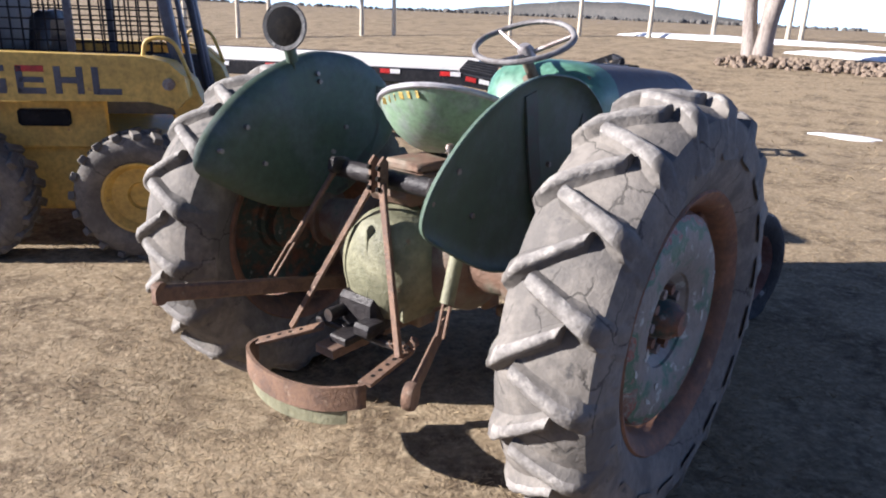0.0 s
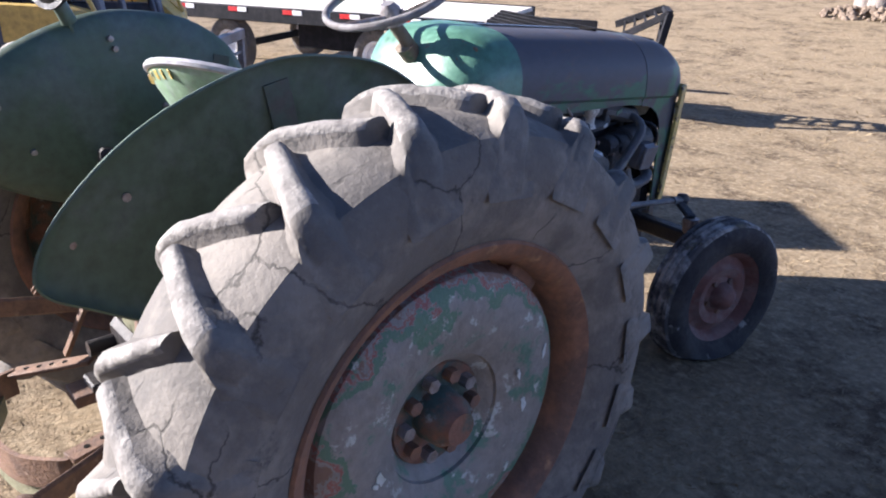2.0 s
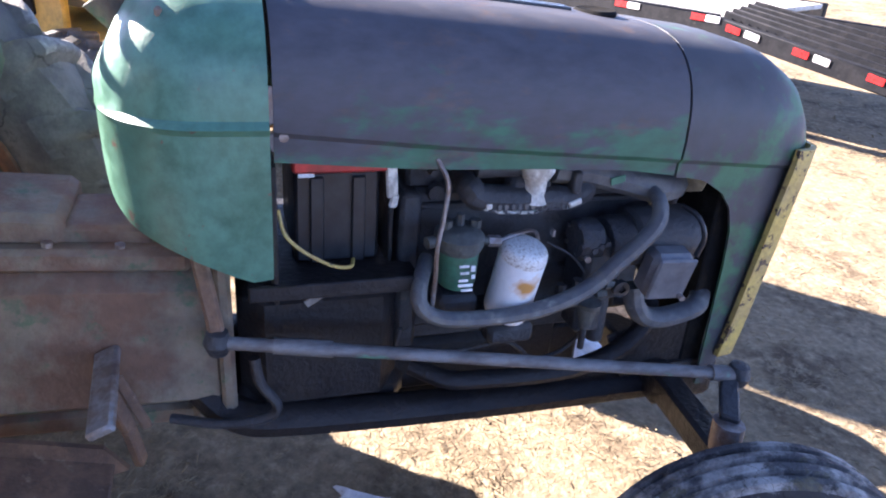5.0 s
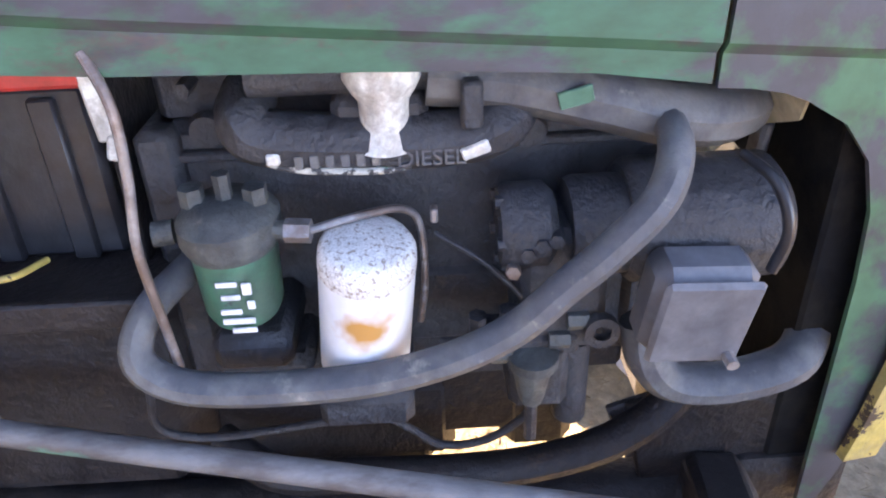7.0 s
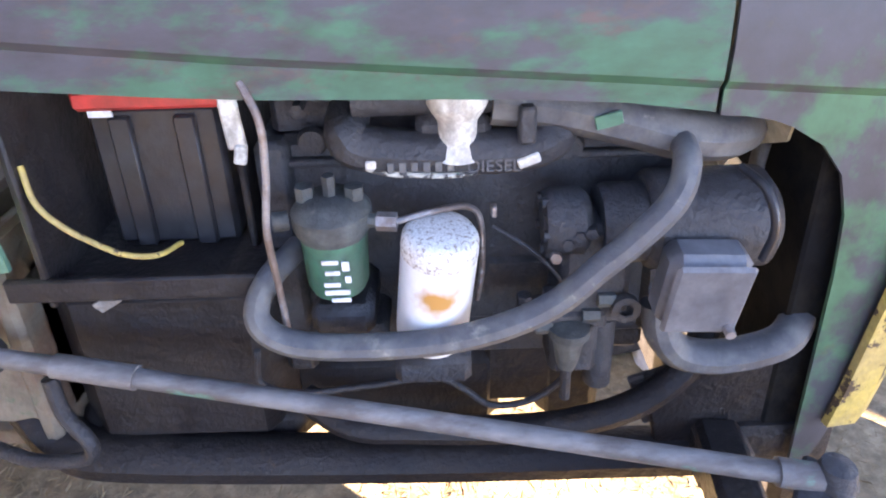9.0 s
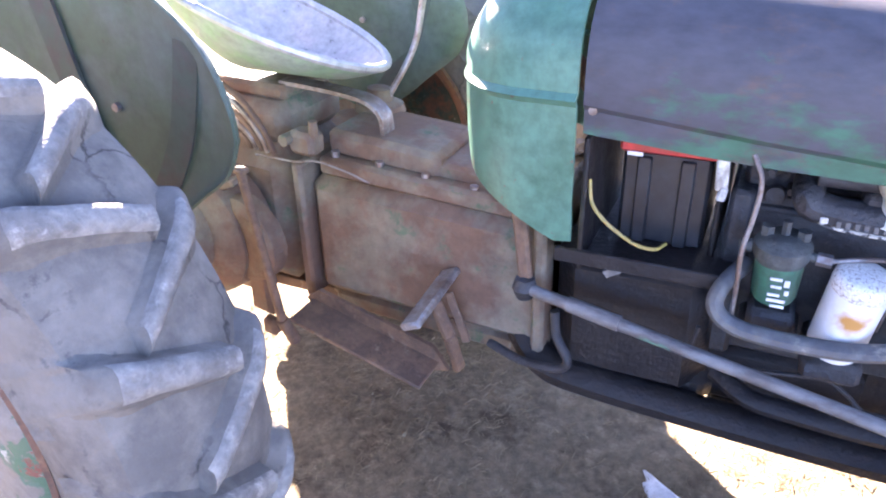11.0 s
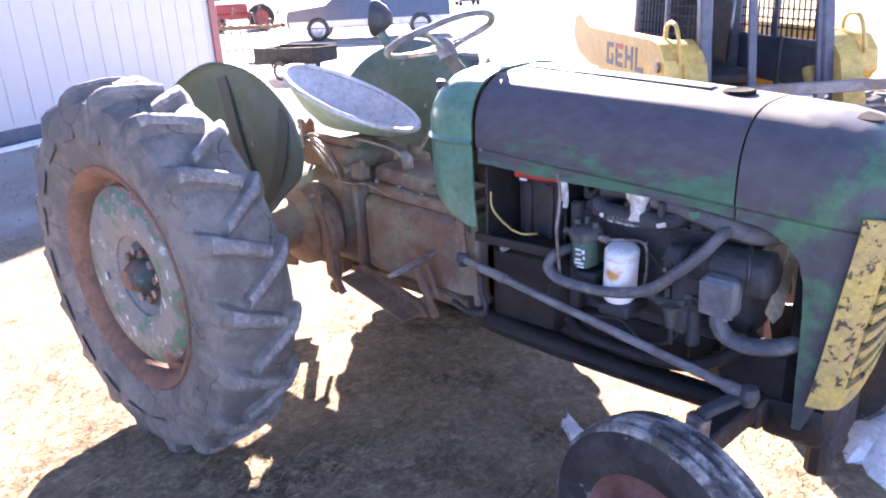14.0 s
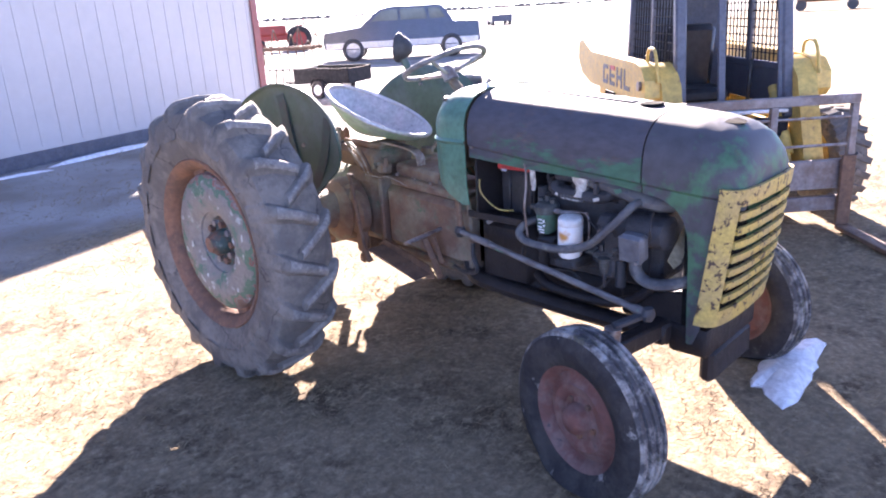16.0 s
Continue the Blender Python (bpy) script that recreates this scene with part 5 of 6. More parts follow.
for p, q in (((-0.312, -0.54, 0.345), (-0.12, -0.34, 0.40)), ((0.35, -0.55, 0.388), (0.30, -0.27, 0.40))):
    piece("drawbar_arm", drawbar, M_RUST, bars=[(p, q, 0.06, 0.014, 0.003)])
    d = (Vector(q) - Vector(p))
    # Here too each hole is a plug painted as dark as its inside.
    for k in range(4):
        c = Vector(p) + d * (0.18 + 0.16 * k)
        piece("arm_hole", drawbar, M_DARKVOID, rods=[(c - Vector((0, 0, 0.0085)), c + Vector((0, 0, 0.0085)), 0.009, 8)])
piece("drawbar_tongue", drawbar, M_DEEPBLACK, bars=[((CX, 0.0, 0.42), (CX, -0.40, 0.40), 0.10, 0.03, 0.006), ((-0.2, -0.30, 0.40), (0.31, -0.27, 0.40), 0.05, 0.025, 0.005)])
for (p, q), lb in ((((-0.42, -0.872, 0.598), (-0.26, -0.05, 0.47)), "long rusty lower lift link"), (((0.74, -0.72, 0.545), (0.30, -0.05, 0.45)), "rusty lower link hanging near the tyre")):
    lk = piece("lower_link", tractor, M_RUST, lb, bars=[(p, q, 0.018, 0.060, 0.008)])
    e = Vector(p)
    piece("link_end", lk, M_RUST, lathes=[([(0, -0.016), (0.038, -0.016), (0.042, 0), (0.038, 0.016), (0, 0.016)], Matrix.Translation(e) @ pose(0, 0, 0, 0, 90, 20))])
for top, bot in (((-0.245, -0.14, 0.96), (-0.335, -0.43, 0.57)), ((0.50, -0.20, 0.90), (0.52, -0.34, 0.53))):
    lk = piece("lift_rod", tractor, M_RUST if top[0] < 0 else M_REAR, "slender lift rod with a fork end", rods=[(top, Vector(top).lerp(Vector(bot), 0.72), 0.012 if top[0] < 0 else 0.026)])
    m = Vector(top).lerp(Vector(bot), 0.7)
    for dx in (-0.016, 0.016):
        piece("fork", lk, M_RUST, bars=[(m + Vector((dx, 0, 0)), Vector(bot) + Vector((dx, 0, 0)), 0.012, 0.008, 0.002)])
bm = mesh()
for k in range(9):
    c = Vector((0.24, -0.30, 0.41)).lerp(Vector((0.36, -0.30, 0.46)), k / 8) + Vector((0, 0, -0.03 * math.sin(math.pi * k / 8)))
    ring = pose(*c, 90 * (k % 2), 35, 0)
    tube(bm, [ring @ Vector((0.014 * math.cos(a) * 1.4, 0.010 * math.sin(a), 0)) for a in (2 * math.pi * j / 12 for j in range(13))], 0.0035, 6, smooth=False)
part("check_chain", bm, M_RUST, tractor, "short rusty check chain")
piece("power_shaft", tractor, M_DEEPBLACK, "dark power take-off stub", rods=[((CX - 0.10, -0.22, 0.46), (CX - 0.10, -0.36, 0.46), 0.025), ((CX - 0.10, -0.2, 0.46), (CX - 0.10, -0.26, 0.46), 0.06)], boxes=[((0.22, 0.12, 0.14), pose(CX - 0.03, -0.22, 0.46), 0.02), ((0.10, 0.10, 0.05), pose(CX + 0.08, -0.30, 0.44), 0.012)])

# lamps on the fenders
def dish_lamp(p, aim, r, material, label):
    m = Matrix.Translation(p) @ Vector(aim).to_track_quat("Z", "Y").to_matrix().to_4x4()
    bm = mesh()
    lathe(bm, [(0, -r * 0.9), (r * 0.35, -r * 0.85), (r * 0.75, -r * 0.45), (r, 0), (r * 1.06, 0.005), (r * 1.04, 0.014), (r * 0.95, 0.012), (0, 0.008)], m, 32)
    ob = part("fender_lamp", bm, material, tractor, label)
    b2 = mesh()
    lathe(b2, [(0, 0.024), (r * 0.5, 0.02), (r * 0.92, 0.010), (r * 0.9, 0.006), (0, 0.006)], m, 24)
    part("lamp_lens", b2, M_DARKVOID, ob, "dark blind lamp face")
    return ob


SHAPE = None
lamp = dish_lamp((-0.43, -0.14, 1.405), (0.45, -1, 0.12), 0.08, M_GRIME, "dark round lamp on a bent bracket over the fender")
piece("lamp_bracket", lamp, M_FENDER, "bent flat lamp bracket", tubes=[([(-0.435, -0.125, 1.34), (-0.44, -0.115, 1.32), (-0.448, -0.10, 1.285)], 0.022)],
      bars=[((-0.443, -0.108, 1.30), (-0.470, -0.075, 1.19), 0.030, 0.008, 0.002, (0, 1, 0))])


# ---- the rest of the yard ----
def turned(old, new_, degrees):
    """A turn about the point old that also carries it to new_."""
    return Matrix.Translation((*new_, 0)) @ pose(0, 0, 0, 0, 0, degrees) @ Matrix.Translation((-old[0], -old[1], 0))


NORTH = turned((2.125, -0.717), (1.901, -0.796), -6.2)
SOUTH = turned((2.326, 3.03), (2.32, 2.816), -2.9)


def moved(m, x, y):
    q = m @ Vector((x, y, 0))
    return q.x, q.y


M_SKID = mat("loader_yellow", (0.60, 0.41, 0.11), (0.52, 0.35, 0.095), (0.34, 0.20, 0.09), rough=0.5, scale=4, fine=24, clow=0.64, bump=0.1)
M_CAB = mat("cab_paint", (0.075, 0.083, 0.11), (0.10, 0.105, 0.13), (0.12, 0.11, 0.11), rough=0.5, scale=6, fine=30, bump=0.1)
M_CARRIAGE = mat("carriage_steel", (0.16, 0.125, 0.115), (0.22, 0.20, 0.20), (0.10, 0.07, 0.06), rough=0.5, scale=7, fine=30, bump=0.2)
M_BLACKSTEEL = mat("black_steel", (0.014, 0.015, 0.019), (0.024, 0.024, 0.028), (0.05, 0.045, 0.042), rough=0.75, scale=8, fine=40, bump=0.15, gloss=0.15)
M_DECK = mat("pale_deck", (0.62, 0.59, 0.54), (0.52, 0.49, 0.44), (0.7, 0.68, 0.64), rough=0.85, scale=3, fine=18, bump=0.2, stretch=(0.2, 2, 1))
M_TAPER = mat("red_tape", (0.6, 0.03, 0.03), (0.5, 0.03, 0.03), None, rough=0.35, bump=0.02)
M_TAPEW = mat("white_tape", (0.8, 0.8, 0.8), (0.72, 0.72, 0.74), None, rough=0.35, bump=0.02)
M_SIDING = mat("siding_white", (0.50, 0.485, 0.485), (0.475, 0.465, 0.47), None, rough=0.5, scale=0.6, fine=6, bump=0.02, tone=0.04)
M_TRIM = mat("barn_red_trim", (0.30, 0.10, 0.09), (0.26, 0.09, 0.08), None, rough=0.5, bump=0.05)
M_BARK = mat("tree_bark", (0.30, 0.26, 0.23), (0.20, 0.17, 0.15), (0.40, 0.36, 0.33), rough=0.95, scale=5, fine=22, bump=1.0, bscale=22, stretch=(3, 3, 0.5), gloss=0.1)
M_FENCE = mat("weathered_wood", (0.52, 0.46, 0.36), (0.42, 0.37, 0.30), None, rough=0.9, scale=6, fine=30, bump=0.4, gloss=0.15)
M_SNOW = mat("old_snow", (0.78, 0.80, 0.84), (0.70, 0.72, 0.76), (0.55, 0.52, 0.48), rough=0.6, scale=10, fine=30, clow=0.68, bump=0.6, bscale=50)
M_STONE = mat("bed_rubble", (0.17, 0.13, 0.10), (0.23, 0.18, 0.135), (0.10, 0.08, 0.065), rough=0.95, scale=9, fine=30, bump=0.8, gloss=0.1)
M_TRUCK = mat("truck_paint", (0.025, 0.035, 0.065), (0.03, 0.04, 0.075), None, rough=0.22, scale=2, bump=0.02, tone=0.1)
M_SILVER = mat("silver_trim", (0.45, 0.45, 0.47), (0.38, 0.38, 0.4), None, rough=0.35, metal=0.6, bump=0.03)
M_GLASS = mat("dark_glass", (0.02, 0.025, 0.03), (0.03, 0.035, 0.04), None, rough=0.08, bump=0.0, tone=0.05)
M_REDT = mat("faded_red", (0.35, 0.05, 0.04), (0.28, 0.05, 0.04), None, rough=0.55, bump=0.1)
M_FAR = mat("far_woods", (0.10, 0.10, 0.095), (0.14, 0.13, 0.12), (0.08, 0.085, 0.08), rough=1.0, scale=0.4, fine=2.0, bump=0.0, gloss=0.0)


def tyre_mesh(r, w, bead, seg=44):
    """A tyre round the local x axis, at the origin."""
    bm = mesh()
    half = [(bead, w * 0.36), (lerp(bead, r, 0.35), w * 0.5), (lerp(bead, r, 0.75), w * 0.49), (r * 0.985, w * 0.40), (r, w * 0.2)]
    lathe(bm, half + [(a, -b) for a, b in half[::-1]], pose(0, 0, 0, 0, 90), seg)
    return bm


def skid_loader():
    base = pose(-2.975, 0.579, 0, 0, 0, -44) @ Matrix.Diagonal((0.865, 0.865, 0.845, 1))
    ob = thing("skid_loader", "yellow skid loader with a dark caged cab and pallet forks", "skid loader", base)
    ob_part = lambda name, mat_, label="", **k: piece(name, ob, mat_, label, **k)
    tm = tyre_mesh(0.43, 0.29, 0.24, 40)
    chunks = {}
    first = None
    for x in (0.80, -0.98):
        for y in (0.28, -0.86):
            s = 1 if x > 0 else -1
            rim = piece("wheel", ob, M_SKID, "yellow wheel rim", lathes=[([(0, s * 0.02), (0.09, s * 0.02), (0.10, s * 0.05), (0.20, s * 0.06), (0.235, s * 0.12), (0.25, s * 0.125), (0.25, -s * 0.12), (0, -s * 0.12)], pose(x, y, 0.43, 0, 90))])
            if first is None:
                first = part("tyre", tm, M_RUBBER, rim, "chunky dusty loader tyre")
            else:
                t2 = new("tyre", first.data)
                t2["label"] = first["label"]
                t2.parent = rim
            (first if x > 0 and y > 0 else t2).matrix_local = pose(x, y, 0.43)
            for k in range(20):  # chunky tread, one bar at a time
                for q in (1, -1):
                    if q not in chunks:
                        bm = mesh()
                        box(bm, (0.15, 0.057, 0.044), pose(0, 0, 0, 0, 0, q * 24), 0.006)
                        lug = part("tread_bar", bm, M_RUBBER, rim)
                        chunks[q] = lug.data
                    else:
                        lug = new("tread_bar", chunks[q])
                        lug.parent = rim
                    lug.matrix_local = pose(x, y, 0.43, 18 * (k + (0.5 if q < 0 else 0))) @ pose(q * 0.0725, 0, 0.43)
    ob_part("chassis", M_SKID, "yellow steel chassis with dark grime", boxes=[((1.08, 2.1, 0.55), pose(0, -0.50, 0.52), 0.03)])
    for s in (1, -1):
        ob_part("side_panel", M_SKID, boxes=[((0.05, 1.55, 0.34), pose(s * 0.565, -0.75, 0.88), 0.015)])
        # No cut-out: black boxes stand in for the shade inside the slots.
        ob_part("side_opening", M_BLACKSTEEL, "dark slot in the side panel", boxes=[((0.012, 0.34, 0.12), pose(s * 0.594, -1.05, 0.92), 0.02), ((0.012, 0.34, 0.12), pose(s * 0.594, -0.38, 0.93), 0.02)])
        arm = ob_part("lift_arm", M_SKID, "yellow boxed lift arm", plates=[([(-1.75, 1.46), (-1.55, 1.50), (-1.2, 1.39), (0.34, 1.37), (0.50, 1.335), (0.60, 1.24), (0.62, 1.10), (0.54, 1.02), (0.36, 1.07), (-1.2, 1.06), (-1.6, 1.14), (-1.78, 1.28)], 0.13, s * 0.70)])
        piece("arm_drop", arm, M_SKID, plates=[([(0.34, 1.36), (0.50, 1.325), (0.63, 1.20), (0.86, 0.52), (0.84, 0.34), (0.74, 0.32), (0.67, 0.46), (0.48, 1.02), (0.36, 1.08)], 0.16, s * 0.555)])
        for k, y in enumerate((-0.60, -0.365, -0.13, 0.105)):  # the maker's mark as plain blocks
            X = s * 0.7665
            for dy, dz, w, hh in (((-0.08, 0, 0.05, 0.2), (0.01, -0.08, 0.16, 0.045), (0.01, 0.08, 0.16, 0.045), (0.07, -0.04, 0.05, 0.09)), ((-0.08, 0, 0.05, 0.2), (0.0, -0.08, 0.2, 0.045), (0, 0.0, 0.18, 0.04)),
                                  ((-0.08, 0, 0.05, 0.2), (0.08, 0, 0.05, 0.2), (0, 0, 0.12, 0.045)), ((-0.08, 0, 0.05, 0.2), (0.01, -0.08, 0.19, 0.045)))[k]:
                piece("mark_block", arm, M_CAB, boxes=[((0.006, w * 0.86, hh * 0.9), pose(X, y + s * dy * 0.86, 1.205 + dz * 0.9), 0.002)])
        piece("red_block", arm, M_RED, boxes=[((0.006, 0.172, 0.04), pose(s * 0.7665, -0.365, 1.278), 0.002)])
        piece("arm_pin", arm, M_STEEL, rods=[((s * 0.60, 0.50, 1.19), (s * 0.79, 0.50, 1.19), 0.04, 16), ((s * 0.44, 0.78, 0.40), (s * 0.66, 0.78, 0.40), 0.04, 16)])
        piece("hose_guard", arm, M_SKID, tubes=[([(s * 0.66, 0.32, 1.36), (s * 0.66, 0.36, 1.47), (s * 0.66, 0.52, 1.46), (s * 0.66, 0.62, 1.22)], 0.014)])
        piece("tilt_cylinder", arm, M_SKID, rods=[((s * 0.42, 0.36, 1.10), (s * 0.40, 0.72, 0.58), 0.05, 14), ((s * 0.40, 0.68, 0.64), (s * 0.39, 0.84, 0.42), 0.025, 12)])
        # cab posts and mesh
        ob_part("cab_post", M_CAB, "dark cab post", bars=[((s * 0.45, 0.56, 0.86), (s * 0.43, 0.36, 2.22), 0.09, 0.08, 0.015, (0, 1, 0)), ((s * 0.45, -0.85, 0.95), (s * 0.43, -0.80, 2.22), 0.08, 0.08, 0.015, (0, 1, 0))])
        g = ob_part("side_screen", M_CAB, "steel mesh guard over the cab side", bars=[((s * 0.45, -0.8, 1.27), (s * 0.45, 0.48, 1.27), 0.05, 0.06, 0.01), ((s * 0.435, -0.8, 2.17), (s * 0.435, 0.38, 2.17), 0.05, 0.06, 0.01), ((s * 0.445, -0.2, 1.27), (s * 0.44, -0.2, 2.17), 0.04, 0.05, 0.008, (0, 1, 0))])
        for k in range(1, 16):
            y = lerp(-0.8, 0.4, k / 16)
            piece("screen_wire", g, M_BLACKSTEEL, bars=[((s * 0.45, y, 1.30), (s * 0.435, y, 2.15), 0.010, 0.010, 0, (0, 1, 0))])
        for k in range(1, 12):
            z = lerp(1.3, 2.15, k / 12)
            piece("screen_wire", g, M_BLACKSTEEL, bars=[((s * 0.447, -0.8, z), (s * 0.447, 0.42, z), 0.010, 0.010, 0)])
        ob_part("cab_side", M_CAB, boxes=[((0.03, 1.3, 0.34), pose(s * 0.46, -0.16, 1.11), 0.008)])
    ob_part("cab_roof", M_CAB, "dark flat cab roof", boxes=[((0.98, 1.34, 0.07), pose(0, -0.20, 2.25), 0.025)])
    ob_part("cab_back", M_CAB, boxes=[((0.88, 0.05, 1.3), pose(0, -0.80, 1.55), 0.01)])
    ob_part("operator_seat", M_BLACK, "black seat inside the cab", boxes=[((0.46, 0.42, 0.14), pose(0, -0.25, 1.0), 0.04), ((0.46, 0.14, 0.62), pose(0, -0.52, 1.32, -8), 0.05)])
    ob_part("engine_hood", M_SKID, "yellow rear engine cover", boxes=[((1.05, 0.7, 0.55), pose(0, -1.45, 1.02), 0.06)])
    ob_part("front_panel", M_BLACKSTEEL, "dark step below the door", boxes=[((0.86, 0.06, 0.36), pose(0, 0.62, 0.70), 0.015)])
    for x in (0.44, -0.44):
        ob_part("control_lever", M_BLACK, tubes=[([(x * 0.7, 0.12, 0.95), (x * 0.7, 0.14, 1.2), (x * 0.75, 0.1, 1.32)], 0.018)])
    ob_part("cab_door", M_CAB, "dark steel door frame", bars=[((-0.40, 0.545, 0.95), (-0.385, 0.395, 2.12), 0.06, 0.03, 0.006, (0, 1, 0)), ((0.10, 0.545, 0.95), (0.10, 0.395, 2.12), 0.06, 0.03, 0.006, (0, 1, 0)),
                                                                     ((-0.40, 0.545, 0.97), (0.10, 0.545, 0.97), 0.03, 0.07, 0.006), ((-0.385, 0.397, 2.10), (0.10, 0.397, 2.10), 0.03, 0.06, 0.006)])
    ob_part("door_sill", M_TAPEW, "white sill below the door", boxes=[((0.70, 0.05, 0.03), pose(-0.08, 0.60, 0.93), 0.006)])
    # fork carriage
    car = ob_part("fork_carriage", M_CARRIAGE, "brown steel fork carriage with crossbars", bars=[((-0.77, 1.02, 1.06), (0.79, 1.02, 1.06), 0.06, 0.075, 0.006)])
    for x in (-0.74, -0.11, 0.39, 0.77):
        piece("upright", car, M_CARRIAGE, bars=[((x, 1.02, 0.30), (x, 1.02, 1.04), 0.055, 0.05, 0.005, (0, 1, 0))])
    for z in (0.70, 0.92):
        piece("guard_rod", car, M_STEEL, rods=[((-0.75, 1.02, z), (0.77, 1.02, z), 0.012, 8)])
    piece("carriage_plate", car, M_CARRIAGE, boxes=[((1.50, 0.06, 0.24), pose(0.02, 1.00, 0.46), 0.01), ((1.50, 0.06, 0.12), pose(0.02, 1.00, 0.22), 0.01)])
    for x in (-0.71, 0.55):
        fk = ob_part("fork", M_RUST, "long flat pallet fork lying on the ground", bars=[((x, 1.065, 0.03), (x, 2.2, 0.022), 0.11, 0.035, 0.006)])
        piece("fork_heel", fk, M_RUST, bars=[((x, 1.065, 0.05), (x, 1.065, 0.62), 0.11, 0.035, 0.006, (0, 1, 0))])
    return ob


skid_loader()


def deck_trailer():
    ob = thing("flatbed_trailer", "black flatbed trailer with pale deck and raised slatted ramps", "trailer",
               pose(-2.01, 5.06, 0, 0, 0, 28) @ Matrix.Diagonal((0.67, 0.95, 0.85, 1)) @ Matrix.Translation((2.82, -5.43, 0)))
    Y0, Y1, Z = 5.50, 7.75, 0.90
    n = 9
    for k in range(n):
        y = lerp(Y0 + 0.12, Y1 - 0.12, (k + 0.5) / n)
        piece("deck_board", ob, M_DECK, boxes=[((6.6, (Y1 - Y0 - 0.24) / n - 0.008, 0.05), pose(-8.2, y, Z + 0.002), 0.004)])
    for y, s in ((Y0, 1), (Y1, -1)):
        piece("side_rail", ob, M_BLACKSTEEL, "black steel side rail", boxes=[((6.6, 0.09, 0.18), pose(-8.2, y, Z - 0.06), 0.01)])
        if s > 0:
            piece("tail_rail", ob, M_BLACKSTEEL, bars=[((-4.92, y, Z - 0.06), (-2.50, y, 0.56), 0.09, 0.15, 0.008)])
    for k in range(7):
        x = -11.1 + k * 1.0
        for c, dx in ((M_TAPER, 0.0), (M_TAPEW, 0.17)):
            piece("tape_mark", ob, c, boxes=[((0.165, 0.006, 0.055), pose(x + dx, Y0 - 0.048, Z - 0.01), 0.001)])
    for k in range(3):
        t = 0.10 + k * 0.31
        for c, dt in ((M_TAPER, 0.0), (M_TAPEW, 0.09)):
            p = Vector((-4.92, Y0 - 0.048, Z - 0.04)).lerp(Vector((-2.50, Y0 - 0.048, 0.58)), t + dt)
            piece("tape_mark", ob, c, boxes=[((0.165, 0.006, 0.055), pose(p.x, p.y, p.z, 0, 8, 0), 0.001)])
    piece("reflector", ob, M_RED, "round red reflector", rods=[((-2.82, Y0 - 0.05, 0.45), (-2.82, Y0 - 0.075, 0.45), 0.06, 20)])
    for k in range(5):  # sloping tail: lengthwise bars on small rungs
        u = k / 4
        y = Y0 + 0.10 + 0.125 * k if k < 5 else Y0 + 0.9 + 0.4 * (k - 5)
        lift = 0.06 * min(u, 1.0)
        piece("tail_bar", ob, M_BLACKSTEEL, bars=[((-4.9, y, Z + 0.03 + lift), (-2.45 - 0.12 * min(u, 1), y, 0.62 + lift * 2.6), 0.035, 0.06, 0.005)])
    for k in range(24):
        t = (k + 0.5) / 24
        x, z = lerp(-4.85, -2.5, t), lerp(Z + 0.0, 0.60, t)
        piece("tail_rung", ob, M_BLACKSTEEL, bars=[((x, Y0 + 0.06, z), (x, Y0 + 0.58, z + 0.06 * (1 + t)), 0.03, 0.02, 0.003)])
    piece("tail_crossbar", ob, M_BLACKSTEEL, bars=[((-2.47, Y0 + 0.04, 0.58), (-2.47, Y0 + 0.62, 0.60), 0.07, 0.09, 0.006)])
    wedge = piece("ramp_wedge", ob, M_BLACKSTEEL, "black fold-up wedge ramp at the trailer's tail", bars=[((-3.10, Y0 + 0.24, 0.80), (-2.36, Y0 + 0.10, 1.13), 0.05, 0.08, 0.006), ((-3.12, Y0 + 0.50, 0.95), (-2.46, Y0 + 0.45, 1.16), 0.05, 0.08, 0.006),
                                                                            ((-2.36, Y0 + 0.08, 1.14), (-2.46, Y0 + 0.47, 1.16), 0.10, 0.05, 0.006)])
    piece("wedge_leg", wedge, M_BLACKSTEEL, bars=[((-2.35, Y0 + 0.10, 1.14), (-2.48, Y0 + 0.02, 0.52), 0.05, 0.10, 0.006)])
    piece("wedge_leg", wedge, M_BLACKSTEEL, bars=[((-2.44, Y0 + 0.46, 1.16), (-2.50, Y0 + 0.36, 0.62), 0.04, 0.09, 0.006)])
    for k in range(4):
        t = 0.2 + k * 0.2
        a = Vector((-3.10, Y0 + 0.24, 0.80)).lerp(Vector((-2.36, Y0 + 0.10, 1.13)), t)
        b = Vector((-3.12, Y0 + 0.50, 0.95)).lerp(Vector((-2.46, Y0 + 0.45, 1.16)), t)
        piece("wedge_rung", wedge, M_BLACKSTEEL, bars=[(a, b, 0.03, 0.03, 0.003)])
    tm = tyre_mesh(0.38, 0.24, 0.22, 36)
    first = None
    for y in (Y0 + 0.20, Y1 - 0.20):
        for x in (-9.4, -6.7):
            rim = piece("wheel", ob, M_TAPEW, "white steel wheel", lathes=[([(0, -0.03), (0.08, -0.03), (0.10, -0.06), (0.18, -0.04), (0.21, -0.09), (0.225, -0.09), (0.225, 0.09), (0, 0.09)], pose(x, y, 0.38, 90 if y < 6 else -90, 0, 0) @ pose(0, 0, 0, 180 if y < 6 else 180))])
            if first is None:
                first = part("tyre", tm, M_RUBBER, rim)
                t2 = first
            else:
                t2 = new("tyre", first.data)
                t2.parent = rim
            t2.matrix_local = pose(x, y, 0.38, 0, 0, 90)
    piece("frame_beam", ob, M_BLACKSTEEL, boxes=[((7.8, 0.10, 0.16), pose(-7.5, Y0 + 0.7, Z - 0.12), 0.01), ((7.8, 0.10, 0.16), pose(-7.5, Y1 - 0.7, Z - 0.12), 0.01)])
